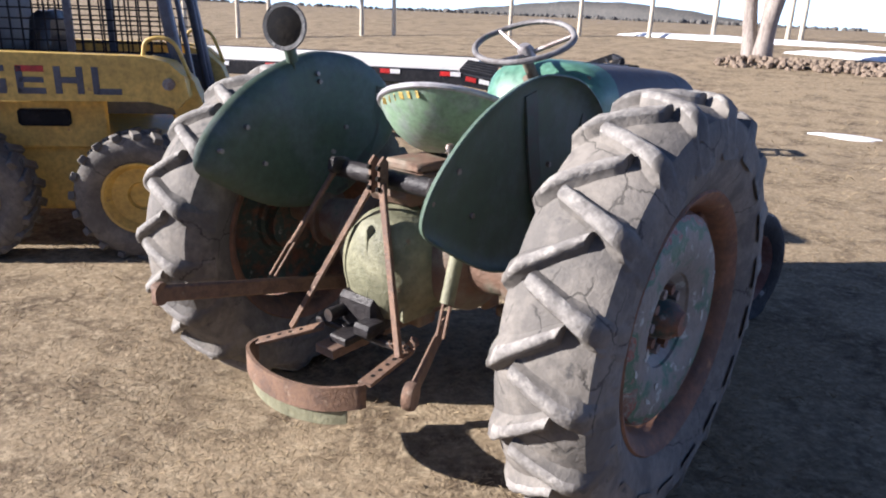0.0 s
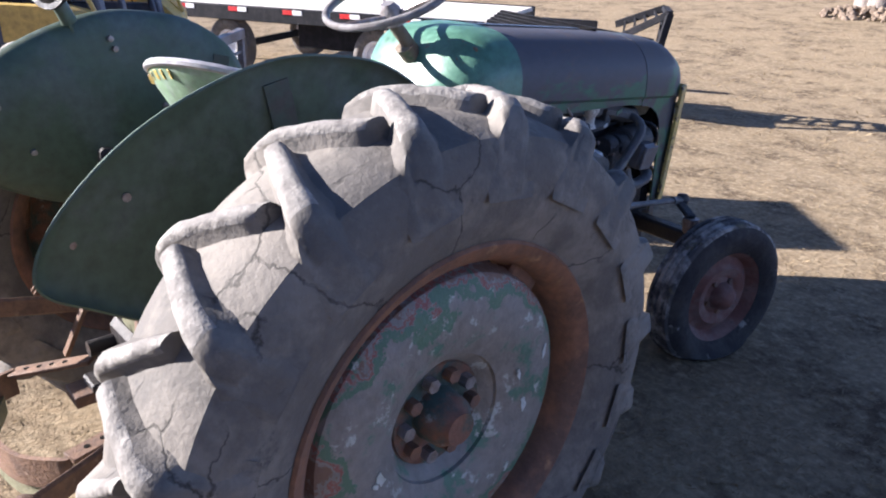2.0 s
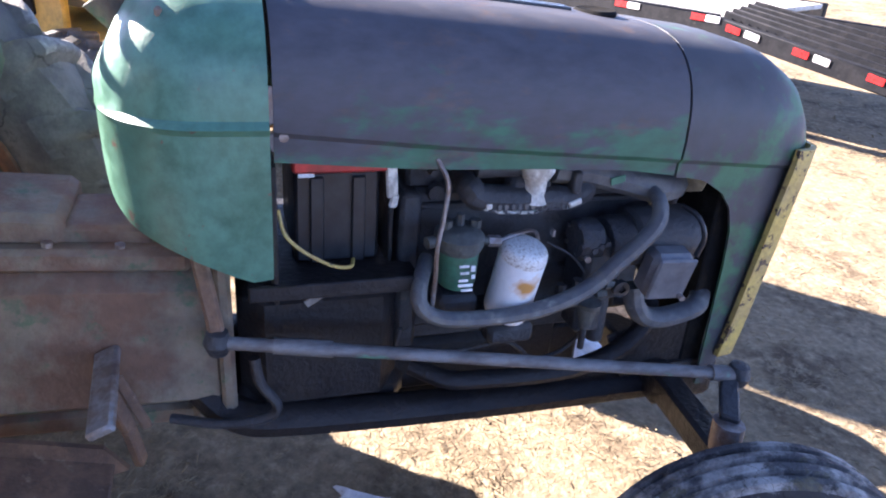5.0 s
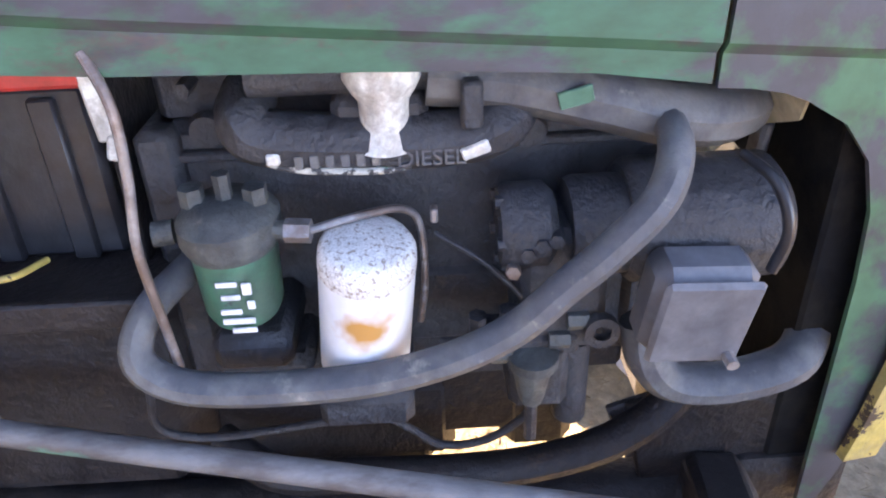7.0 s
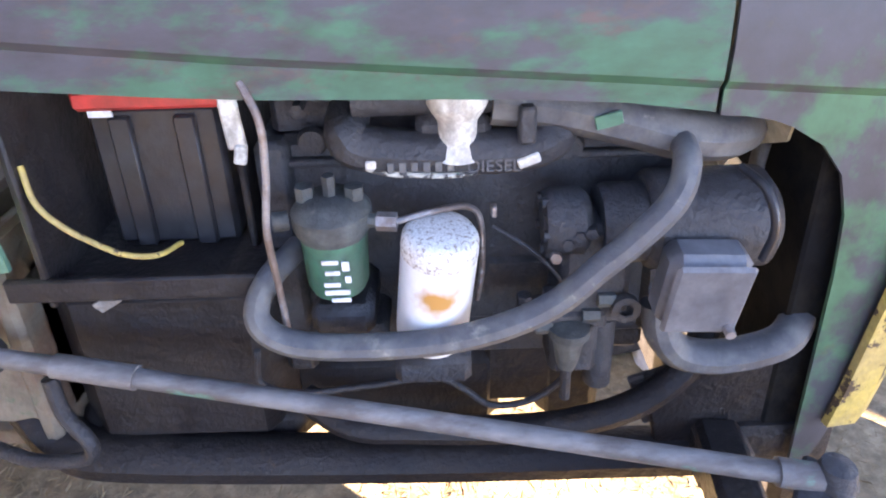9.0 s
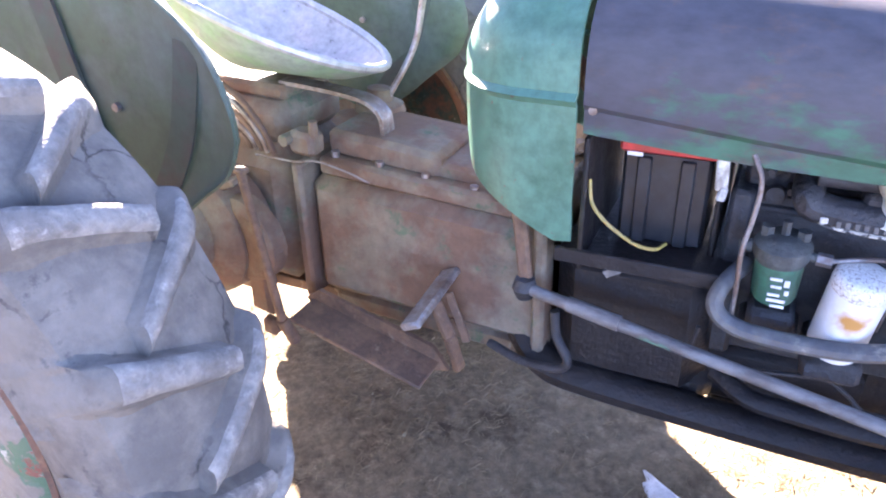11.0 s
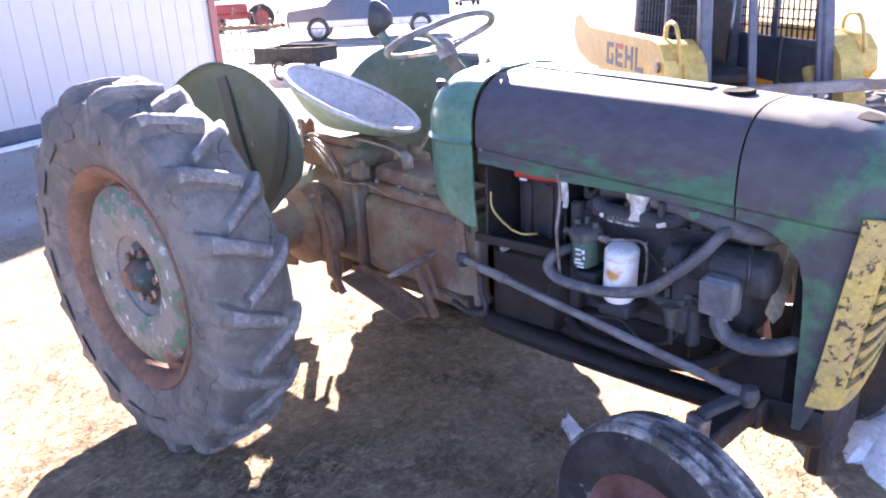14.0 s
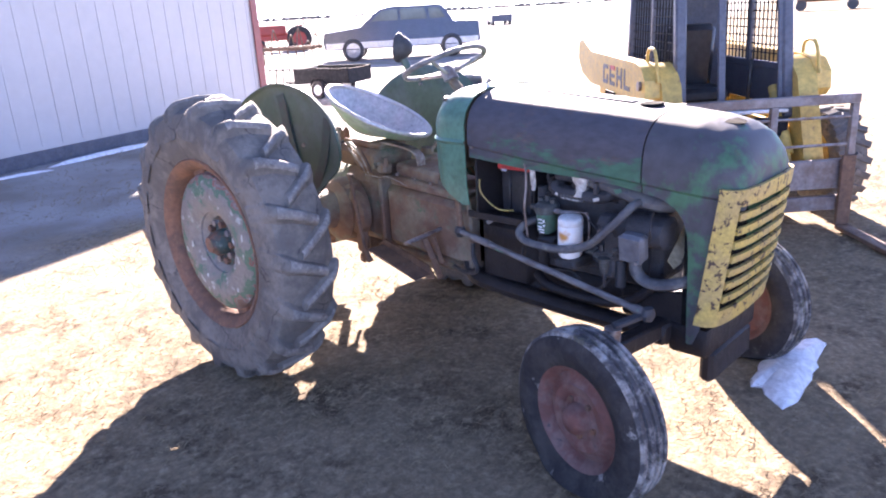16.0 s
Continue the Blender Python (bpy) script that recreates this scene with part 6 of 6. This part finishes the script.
    piece("axle", ob, M_BLACKSTEEL, boxes=[((0.09, Y1 - Y0 - 0.4, 0.09), pose(-9.4, (Y0 + Y1) / 2, 0.38), 0.01), ((0.09, Y1 - Y0 - 0.4, 0.09), pose(-6.7, (Y0 + Y1) / 2, 0.38), 0.01), ((1.7, 0.06, 0.3), pose(-7.45, Y0 + 0.42, 0.55), 0.02)])
    piece("jack", ob, M_BLACKSTEEL, rods=[((-11.4, 6.6, 0.0), (-11.4, 6.6, 0.8), 0.05, 12)])
    return ob


deck_trailer()


def shed():
    ob = thing("shed", "long shed clad in off-white ribbed metal with red trim", "shed", pose(-4.87, -8.45, 0, 0, 0, 17.2))
    L, H, D = 22.0, 3.65, 10.0
    piece("wall", ob, M_SIDING, "off-white metal wall", boxes=[((L, 0.12, H), pose(L / 2, -0.06, H / 2), 0.0)])
    piece("wall", ob, M_SIDING, boxes=[((0.12, D - 0.13, H), pose(0.06, -0.13 - (D - 0.13) / 2, H / 2), 0.0)])
    for k in range(72):
        x = 0.22 + k * 0.302
        piece("siding_rib", ob, M_SIDING, boxes=[((0.035, 0.007, H - 0.25), pose(x, 0.0035, H / 2 + 0.10), 0.003)])
    piece("corner_trim", ob, M_TRIM, "barn red corner trim", boxes=[((0.16, 0.03, H), pose(0.06, 0.03, H / 2), 0.004), ((0.03, 0.16, H), pose(-0.016, -0.055, H / 2), 0.004)])
    piece("base_board", ob, M_CAB, "dark board along the foot of the wall", boxes=[((L - 0.2, 0.03, 0.19), pose(L / 2 + 0.08, 0.014, 0.08), 0.004)])
    # Unseen roof; its long left overhang is added to shade the yard.
    bm = mesh()
    slab(bm, [(-D - 0.3, H), (-D / 2, H + 1.9), (0.35, H - 0.02), (0.35, H + 0.08), (-D / 2, H + 2.02), (-D - 0.3, H + 0.1)], L + 3.2, Matrix.Translation((L / 2 - 1.3, 0, 0)) @ YZ)
    part("roof", bm, M_TRIM, ob, "unseen red metal roof with an overhang added for its shadow")
    return ob


shed()


def tree(x, y, trunks, h, seed, label):
    rnd = random.Random(seed)
    x, y = moved(NORTH, x, y)
    z0 = ground_height(x, y) - 0.1
    ob = thing("tree", label, "tree", pose(x, y, z0), "bare trees in the yard")
    tips = []
    bm = mesh()
    for dx, dy, lean, r in trunks:
        pts = [Vector((dx * 0.5, dy * 0.5, 0))]
        for k in range(1, 7):
            f = k / 6
            pts.append(Vector((dx * 0.5 + (dx + lean[0]) * f, dy * 0.5 + (dy + lean[1]) * f, h * 0.75 * f)) + Vector((rnd.uniform(-0.06, 0.06), rnd.uniform(-0.06, 0.06), 0)))
        tube(bm, pts, lambda t, r=r: r * (1.25 - 0.25 * min(1, t * 8)) * (1 - 0.6 * t), 14)
        tips += [(pts[3], r * 0.55), (pts[4], r * 0.5), (pts[5], r * 0.45), (pts[6], r * 0.4)]
    part("trunk", bm, M_BARK, ob, "grey rough bark")
    bm = mesh()
    for p, r in tips:
        for k in range(3):
            d = Vector((rnd.uniform(-1, 1), rnd.uniform(-1, 1), rnd.uniform(0.3, 1.1))).normalized()
            q = p
            path = [q]
            for j in range(4):
                q = q + d * rnd.uniform(0.45, 0.8)
                d = (d + Vector((rnd.uniform(-0.4, 0.4), rnd.uniform(-0.4, 0.4), rnd.uniform(-0.1, 0.4)))).normalized()
                path.append(q)
            tube(bm, path, lambda t, r=r: r * 0.5 * (1 - 0.85 * t), 6, 3)
            for j in range(1, 5):
                for _ in range(5):
                    e = (d + Vector((rnd.uniform(-1, 1), rnd.uniform(-1, 1), rnd.uniform(-0.2, 0.8)))).normalized()
                    tube(bm, [path[j], path[j] + e * 0.35, path[j] + e * 0.6 + Vector((0, 0, 0.12))], lambda t: 0.012 * (1 - 0.8 * t), 4, 2)
    part("crown", bm, M_BARK, ob, "leafless branches")
    return ob


tree(-5.0, 14.75, [(-0.22, 0.1, (-0.5, 0.1), 0.17), (0.0, 0.2, (0.2, 0.3), 0.16), (0.24, 0.0, (0.35, -0.1), 0.19)], 7.5, 3, "leafless tree with three grey trunks beside a rubble bed")
tree(-2.3, 15.7, [(0.0, 0.0, (-0.3, 0.2), 0.2), (0.26, 0.1, (0.3, 0.1), 0.16)], 7.0, 8, "leafless grey tree at the end of the rubble bed")
tree(-6.4, 30.0, [(0.0, 0.0, (0.1, 0.2), 0.3)], 9.0, 12, "leafless grey tree far behind the fence")


def fence():
    ob = thing("fence", "weathered wooden post and rail fence along the yard", "fence", pose(0, 0, 0))
    posts = [(-19.6, 8.6), (-18.86, 9.93), (-18.39, 10.73), (-16.78, 13.04), (-16.14, 13.81), (-13.4, 16.2), (-11.8, 17.6), (-10.1, 18.84), (-8.49, 19.7), (-6.63, 20.5), (-6.3, 20.62), (-4.2, 21.4), (-2.0, 22.2)]
    posts = [moved(NORTH, *p) for p in posts]
    for i, (x, y) in enumerate(posts):
        z = ground_height(x, y)
        piece("post", ob, M_FENCE, rods=[((x, y, z - 0.1), (x + 0.02, y, z + 1.55), 0.07, 10, 0.06)])
    for (a, b), (c, d) in zip(posts, posts[1:]):
        if math.hypot(c - a, d - b) < 4:
            for hgt in (1.35,):
                piece("rail", ob, M_FENCE, rods=[((a, b, ground_height(a, b) + hgt), (c, d, ground_height(c, d) + hgt), 0.04, 8)])
    return ob


fence()


def lump(bm, x, y, rx, ry, h, seed, n=22):
    """A low uneven mound on the ground."""
    rnd = random.Random(seed)
    rings = []
    ph = [rnd.uniform(0, 6.28) for _ in range(4)]
    for f, z in ((1.0, -0.006), (0.92, 0.35), (0.7, 0.75), (0.35, 1.0)):
        ring = []
        for k in range(n):
            a = 2 * math.pi * k / n
            w = 1 + 0.18 * math.sin(2 * a + ph[0]) + 0.16 * math.sin(3 * a + ph[1]) + 0.12 * math.sin(5 * a + ph[2]) + 0.07 * math.sin(9 * a + ph[3])
            px, py = x + rx * f * w * math.cos(a), y + ry * f * w * math.sin(a)
            ring.append(bm.verts.new((px, py, ground_height(px, py) + (z * h * rnd.uniform(0.7, 1.2) if z > 0 else z))))
        rings.append(ring)
    for A, B in zip(rings, rings[1:]):
        for k in range(n):
            bm.faces.new((A[k], A[(k + 1) % n], B[(k + 1) % n], B[k]))
    bm.faces.new(rings[-1])


def snow_patch(x, y, rx, ry, h, seed, label="melting patch of old snow on the grass", turn=0):
    bm = mesh()
    lump(bm, 0, 0, rx, ry, h, seed)
    for v in bm.verts:
        v.co.z += ground_height(x + v.co.x, y + v.co.y) - ground_height(v.co.x, v.co.y)
    ob = part("snow_patch", bm, M_SNOW)
    ob.location, ob.rotation_euler.z = (x, y, 0), radians(turn)
    return tagged(ob, label, "snow", "snow patches")


snow_patch(-0.53, 2.11, 0.30, 0.13, 0.05, 1, "small heap of dirty old snow by the front wheel")
snow_patch(0.10, 1.26, 0.13, 0.035, 0.02, 2, turn=50)
snow_patch(*moved(NORTH, -7.9, 19.6), 3.4, 0.35, 0.12, 4, "long strip of snow along the fence")
snow_patch(*moved(NORTH, -3.6, 17.6), 1.6, 0.5, 0.1, 5)
snow_patch(*moved(NORTH, -0.9, 8.2), 0.45, 0.12, 0.03, 6)
snow_patch(-1.35, -7.02, 0.75, 0.07, 0.05, 7, "strip of snow at the foot of the shed wall", 17)
snow_patch(0.1, -6.55, 0.5, 0.05, 0.03, 8, "strip of snow at the foot of the shed wall")


def rubble_bed():
    rnd = random.Random(4)
    ob = thing("rubble_bed", "raised bed of brown rubble and mulch round the trees", "rubble", pose(0, 0, 0), kind="stuff")
    bm = mesh()
    for k in range(900):
        u, v = rnd.random(), rnd.gauss(0, 0.26)
        x, y = lerp(-5.4, 1.2, u) + v * 0.3, lerp(14.3, 15.6, u) + v
        x, y = moved(NORTH, x, y)
        r = rnd.uniform(0.035, 0.10)
        z = ground_height(x, y) + 0.16 * max(0.0, 1 - abs(v) / 0.6)
        m = pose(x, y, z, rnd.uniform(0, 360), rnd.uniform(0, 360), rnd.uniform(0, 360)) @ Matrix.Diagonal((r, r * rnd.uniform(0.6, 1), r * rnd.uniform(0.5, 0.9), 1))
        bmesh.ops.create_icosphere(bm, subdivisions=1, radius=1.0, matrix=m)
    part("rubble", bm, M_STONE, ob, sharp=10)
    return ob


rubble_bed()


def utility_trailer():
    ob = thing("utility_trailer", "dark open utility trailer with steel sides", "trailer", pose(-7.25, -9.5, 0, 0, 0, 110) @ Matrix.Diagonal((0.55, 0.75, 0.62, 1)))
    piece("side_panel", ob, M_BLACKSTEEL, "dark steel side", boxes=[((2.4, 0.04, 0.42), pose(0, -0.62, 0.72), 0.006)])
    piece("side_panel", ob, M_BLACKSTEEL, boxes=[((2.4, 0.04, 0.42), pose(0, 0.62, 0.72), 0.006)])
    piece("end_panel", ob, M_BLACKSTEEL, boxes=[((0.04, 1.2, 0.42), pose(-1.18, 0, 0.72), 0.006), ((0.04, 1.2, 0.42), pose(1.18, 0, 0.72), 0.006)])
    piece("top_rail", ob, M_BLACKSTEEL, bars=[((-1.2, -0.62, 0.945), (1.2, -0.62, 0.945), 0.05, 0.03, 0.004), ((-1.2, 0.62, 0.945), (1.2, 0.62, 0.945), 0.05, 0.03, 0.004)])
    piece("bed", ob, M_BLACKSTEEL, boxes=[((2.4, 1.24, 0.06), pose(0, 0, 0.49), 0.006)])
    piece("tongue", ob, M_BLACKSTEEL, bars=[((-1.2, 0.4, 0.45), (-2.2, 0, 0.45), 0.07, 0.07, 0.006), ((-1.2, -0.4, 0.45), (-2.2, 0, 0.45), 0.07, 0.07, 0.006)])
    for y in (-0.78, 0.78):
        w = piece("wheel", ob, M_TAPEW, "white wheel", lathes=[([(0, 0.03), (0.08, 0.03), (0.10, 0.06), (0.15, 0.05), (0.17, 0.08), (0.18, -0.08), (0, -0.08)], pose(0, y, 0.29, 90 if y < 0 else -90))])
        t2 = part("tyre", tyre_mesh(0.29, 0.17, 0.17, 28), M_RUBBER2, w)
        t2.matrix_local = pose(0, y, 0.29, 0, 0, 90)
        piece("mudguard", ob, M_BLACKSTEEL, tubes=[([(-0.36, y, 0.40), (-0.26, y, 0.60), (0, y, 0.66), (0.26, y, 0.60), (0.36, y, 0.40)], 0.03)])
    return ob


utility_trailer()


def pickup():
    ob = thing("pickup_truck", "dark blue pickup truck with silver lower trim", "pickup truck", SOUTH @ pose(-15.6, -17.9, 0, 0, 0, 138))
    # side profile, front towards -x
    side = [(-2.75, 0.45), (-2.80, 0.75), (-2.72, 1.02), (-1.45, 1.16), (-0.75, 1.72), (-0.4, 1.80), (1.3, 1.80), (1.5, 1.75), (1.85, 1.22), (2.75, 1.18), (2.78, 0.5), (2.3, 0.42), (-2.2, 0.42)]
    bm = mesh()
    secs = []
    for y, inset in ((-0.98, 0.10), (-1.0, 0.03), (-0.97, 0.0), (0.97, 0.0), (1.0, 0.03), (0.98, 0.10)):
        secs.append([(x * (1 - inset * 0.02), y * (1 - 0.16 * max(0, z - 1.15) / 0.65), z - inset * 0.05) for x, z in side])
    rows = loft(bm, secs, 0, True)
    bm.faces.new(rows[0][::-1])
    bm.faces.new(rows[-1])
    body = part("body", bm, M_TRUCK, ob, "dark blue painted body")
    for s in (1, -1):
        for pts in ([(-1.20, 1.20), (-0.66, 1.66), (-0.1, 1.70), (-0.1, 1.20)], [(0.0, 1.20), (0.0, 1.70), (0.85, 1.70), (0.95, 1.20)], [(1.05, 1.2), (0.98, 1.70), (1.35, 1.68), (1.66, 1.22)]):
            bm = mesh()
            slab(bm, [(x, z) for x, z in pts], 0.02, Matrix(((1, 0, 0, 0), (0, 0, 1, s * 0.925), (0, 1, 0, 0), (0, 0, 0, 1))) @ pose(0, 0, 0))
            part("window", bm, M_GLASS, ob, "dark side window")
        piece("lower_trim", ob, M_SILVER, boxes=[((5.4, 0.03, 0.22), pose(0, s * 1.0, 0.56), 0.01)])
        for x in (-1.75, 1.75):
            w = piece("wheel", ob, M_SILVER, "bright alloy wheel", lathes=[([(0, 0.03), (0.06, 0.03), (0.09, 0.05), (0.2, 0.03), (0.24, 0.08), (0.26, 0.08), (0.26, -0.08), (0, -0.08)], pose(x, s * 0.93, 0.39, -90 if s > 0 else 90))])
            t2 = part("tyre", tyre_mesh(0.39, 0.25, 0.25, 30), M_BLACK, w)
            t2.matrix_local = pose(x, s * 0.93, 0.39, 0, 0, 90)
    return ob


pickup()


def far_car(x, y, turn):
    ob = thing("car", "blue car parked far across the yard", "car", SOUTH @ pose(x, y, ground_height(x, y), 0, 0, turn))
    bm = mesh()
    side = [(-2.1, 0.3), (-2.15, 0.7), (-1.2, 0.85), (-0.6, 1.38), (0.8, 1.40), (1.5, 0.92), (2.1, 0.85), (2.1, 0.3)]
    rows = loft(bm, [[(px, yy, z) for px, z in side] for yy in (-0.85, 0.85)], 0, True)
    bm.faces.new(rows[0][::-1])
    bm.faces.new(rows[-1])
    part("body", bm, M_TRUCK, ob)
    for s in (1, -1):
        piece("window", ob, M_GLASS, boxes=[((1.7, 0.02, 0.36), pose(0.1, s * 0.86, 1.12), 0.01)])
        for xx in (-1.35, 1.35):
            piece("wheel", ob, M_BLACK, rods=[((xx, s * 0.6, 0.31), (xx, s * 0.87, 0.31), 0.31, 20)])
    return ob


far_car(-47.0, -41.5, 50)


def old_red_tractor():
    ob = thing("red_tractor", "faded red vintage tractor standing far off", "tractor", SOUTH @ pose(-18.3, -30.3, 0, 0, 0, 150))
    piece("hood", ob, M_REDT, "faded red hood", boxes=[((1.5, 0.5, 0.5), pose(-0.6, 0, 1.05), 0.08)])
    piece("chassis", ob, M_REDT, boxes=[((2.6, 0.3, 0.35), pose(-0.2, 0, 0.72), 0.05)])
    for x, y, r, w in ((0.75, 0.65, 0.62, 0.26), (0.75, -0.65, 0.62, 0.26), (-1.25, 0.5, 0.33, 0.16), (-1.25, -0.5, 0.33, 0.16)):
        wh = piece("wheel", ob, M_REDT, lathes=[([(0, 0.05), (r * 0.5, 0.06), (r * 0.56, 0.08), (r * 0.56, -0.08), (0, -0.08)], pose(x, y, r, 90))])
        t2 = part("tyre", tyre_mesh(r, w, r * 0.55, 28), M_RUBBER2, wh)
        t2.matrix_local = pose(x, y, r, 0, 0, 90)
    piece("seat", ob, M_REDT, boxes=[((0.4, 0.45, 0.06), pose(0.85, 0, 1.25), 0.02), ((0.06, 0.45, 0.3), pose(1.05, 0, 1.4), 0.02)])
    piece("steering_wheel", ob, M_BLACK, rods=[((0.3, 0, 1.4), (0.33, 0, 1.43), 0.2, 20)])
    return ob


old_red_tractor()


def hay_wagon():
    ob = thing("hay_wagon", "low brown hay wagon out in the field", "wagon", SOUTH @ pose(-53.9, -17.0, ground_height(-53.9, -17.0), 0, 0, 110))
    piece("deck", ob, M_FENCE, boxes=[((4.2, 1.9, 0.14), pose(0, 0, 0.85), 0.01)])
    piece("frame", ob, M_RUST, boxes=[((3.8, 0.2, 0.2), pose(0, 0, 0.68), 0.01)])
    for x in (-1.6, 1.6):
        for y in (-0.8, 0.8):
            piece("wheel", ob, M_BLACK, rods=[((x, y - 0.1, 0.36), (x, y + 0.1, 0.36), 0.36, 20)])
    return ob


hay_wagon()


def feed_rack(x, y, turn):
    ob = thing("steel_rack", "small black steel rack near the shed corner", "rack", pose(x, y, 0, 0, 0, turn) @ Matrix.Diagonal((0.62, 0.7, 0.45, 1)))
    for k in range(4):
        piece("upright", ob, M_BLACKSTEEL, rods=[((-0.5 + k * 0.33, 0, 0), (-0.42 + k * 0.33, 0, 1.0), 0.025, 8)])
    piece("rail", ob, M_BLACKSTEEL, rods=[((-0.5, 0, 0.12), (0.52, 0, 0.12), 0.02, 8), ((-0.44, 0, 0.95), (0.58, 0, 0.95), 0.02, 8)])
    return ob


feed_rack(-7.8, -12.3, 107)


def implement(x, y, turn):
    ob = thing("farm_implement", "tangle of old farm implements beside the truck", "implement", SOUTH @ pose(x, y, 0, 0, 0, turn))
    rnd = random.Random(9)
    piece("frame", ob, M_RUST, boxes=[((2.6, 0.12, 0.12), pose(0, 0, 0.6), 0.01), ((2.6, 0.12, 0.12), pose(0, 0.9, 0.6), 0.01)])
    for k in range(9):
        piece("tine", ob, M_RUST, tubes=[([(-1.2 + k * 0.3, 0.1, 0.6), (-1.2 + k * 0.3, 0.5, 1.0 + rnd.uniform(-0.2, 0.3)), (-1.2 + k * 0.3, 0.9, 0.5), (-1.2 + k * 0.3, 0.9, 0.02)], 0.025)])
    return ob


implement(-11.4, -19.6, 130)


def far_woods():
    """Low woods along the horizon."""
    rnd = random.Random(21)
    bm = mesh()
    for k in range(2600):
        a = math.radians(rnd.uniform(100, 330))
        d = rnd.uniform(430, 560)
        x, y = d * math.cos(a), d * math.sin(a)
        hgt = rnd.uniform(0.9, 2.1) * (0.6 + 0.8 * abs(noise.noise((a * 6, 0, 3))))
        m = pose(x, y, ground_height(x, y) + hgt * 0.5, 0, 0, rnd.uniform(0, 360)) @ Matrix.Diagonal((hgt * rnd.uniform(0.7, 1.6), hgt * rnd.uniform(0.7, 1.6), hgt, 1))
        bmesh.ops.create_icosphere(bm, subdivisions=1, radius=1.0, matrix=m)
    ob = part("far_woods", bm, M_FAR, sharp=20)
    return tagged(ob, "hazy line of bare woods along the horizon", "woods", kind="stuff")


far_woods()


def distant_ridge():
    """Low wooded ridge beyond the ground's drop, both set to fit the camera's view."""
    bm = mesh()
    rows = []
    for k in range(49):
        u = k / 48
        x = lerp(-520, -180, u)
        y = 640 + 30 * math.sin(u * 5)
        top = -11 + 15 * math.sin(math.pi * u) ** 0.8 + 1.6 * noise.noise((u * 9, 0, 0)) + 0.8 * noise.noise((u * 25, 1, 0))
        rows.append([(x, y - 60, -20), (x, y - 20, lerp(-20, top, 0.7)), (x, y, top), (x, y + 50, -20)])
    loft(bm, rows)
    ob = part("distant_ridge", bm, M_FAR, sharp=60)
    return tagged(ob, "distant dark wooded ridge on the horizon", "hill", kind="structure")


distant_ridge()


def twig(x, y):
    ob = thing("weed_stalk", "short dead weed stalk in the grass", "weed", pose(x, y, ground_height(x, y)) @ Matrix.Diagonal((0.4, 0.4, 0.5, 1)))
    piece("stalk", ob, M_BLACKSTEEL, tubes=[([(0, 0, 0), (0.005, 0.01, 0.04), (-0.004, 0.02, 0.085)], 0.004)])
    piece("twig", ob, M_BLACKSTEEL, tubes=[([(0.004, 0.008, 0.03), (0.03, -0.01, 0.06), (0.036, -0.02, 0.08)], 0.003)])
    return ob


twig(0.327, 1.918)


# ---- dry grass ----
def grass():
    rnd = random.Random(31)
    verts, faces = [], []
    M = mat("straw_blades", (0.30, 0.235, 0.148), (0.21, 0.157, 0.097), (0.385, 0.315, 0.21), rough=0.9, scale=3, fine=15, bump=0.0, tone=0.3, gloss=0.1)

    def blade(x, y, ln, w, tilt):
        a = rnd.uniform(0, 2 * math.pi)
        dx, dy = math.cos(a), math.sin(a)
        z = ground_height(x, y) + 0.001
        hz = ln * tilt
        i = len(verts)
        verts.extend(((x - dy * w, y + dx * w, z), (x + dy * w, y - dx * w, z), (x + dx * ln * 0.6 - dy * w * 0.7, y + dy * ln * 0.6 + dx * w * 0.7, z + hz * 0.8), (x + dx * ln, y + dy * ln, z + hz)))
        faces.append((i, i + 1, i + 2))
        faces.append((i + 1, i + 3, i + 2))

    for _ in range(150000):
        r = rnd.random() ** 0.8 * 5.5
        a = rnd.uniform(0, 2 * math.pi)
        x, y = 0.4 + r * math.cos(a), 0.7 + r * math.sin(a)
        c = noise.noise((x * 1.6, y * 1.6, 7)) + 0.5 * noise.noise((x * 5, y * 5, 2))
        if c < -0.15 and rnd.random() < 0.75:
            continue
        blade(x, y, rnd.uniform(0.010, 0.038), rnd.uniform(0.0006, 0.0015), rnd.uniform(0.05, 0.6))
    for _ in range(26000):
        r = 5 + rnd.random() * 9
        a = rnd.uniform(0, 2 * math.pi)
        blade(0.4 + r * math.cos(a), 0.7 + r * math.sin(a), rnd.uniform(0.03, 0.08), rnd.uniform(0.002, 0.005), rnd.uniform(0.1, 0.6))
    me = bpy.data.meshes.new("dry_grass")
    me.from_pydata(verts, [], faces)
    me.materials.append(M)
    return tagged(new("dry_grass", me), "matted dry straw-coloured grass", "grass", kind="stuff")


grass()
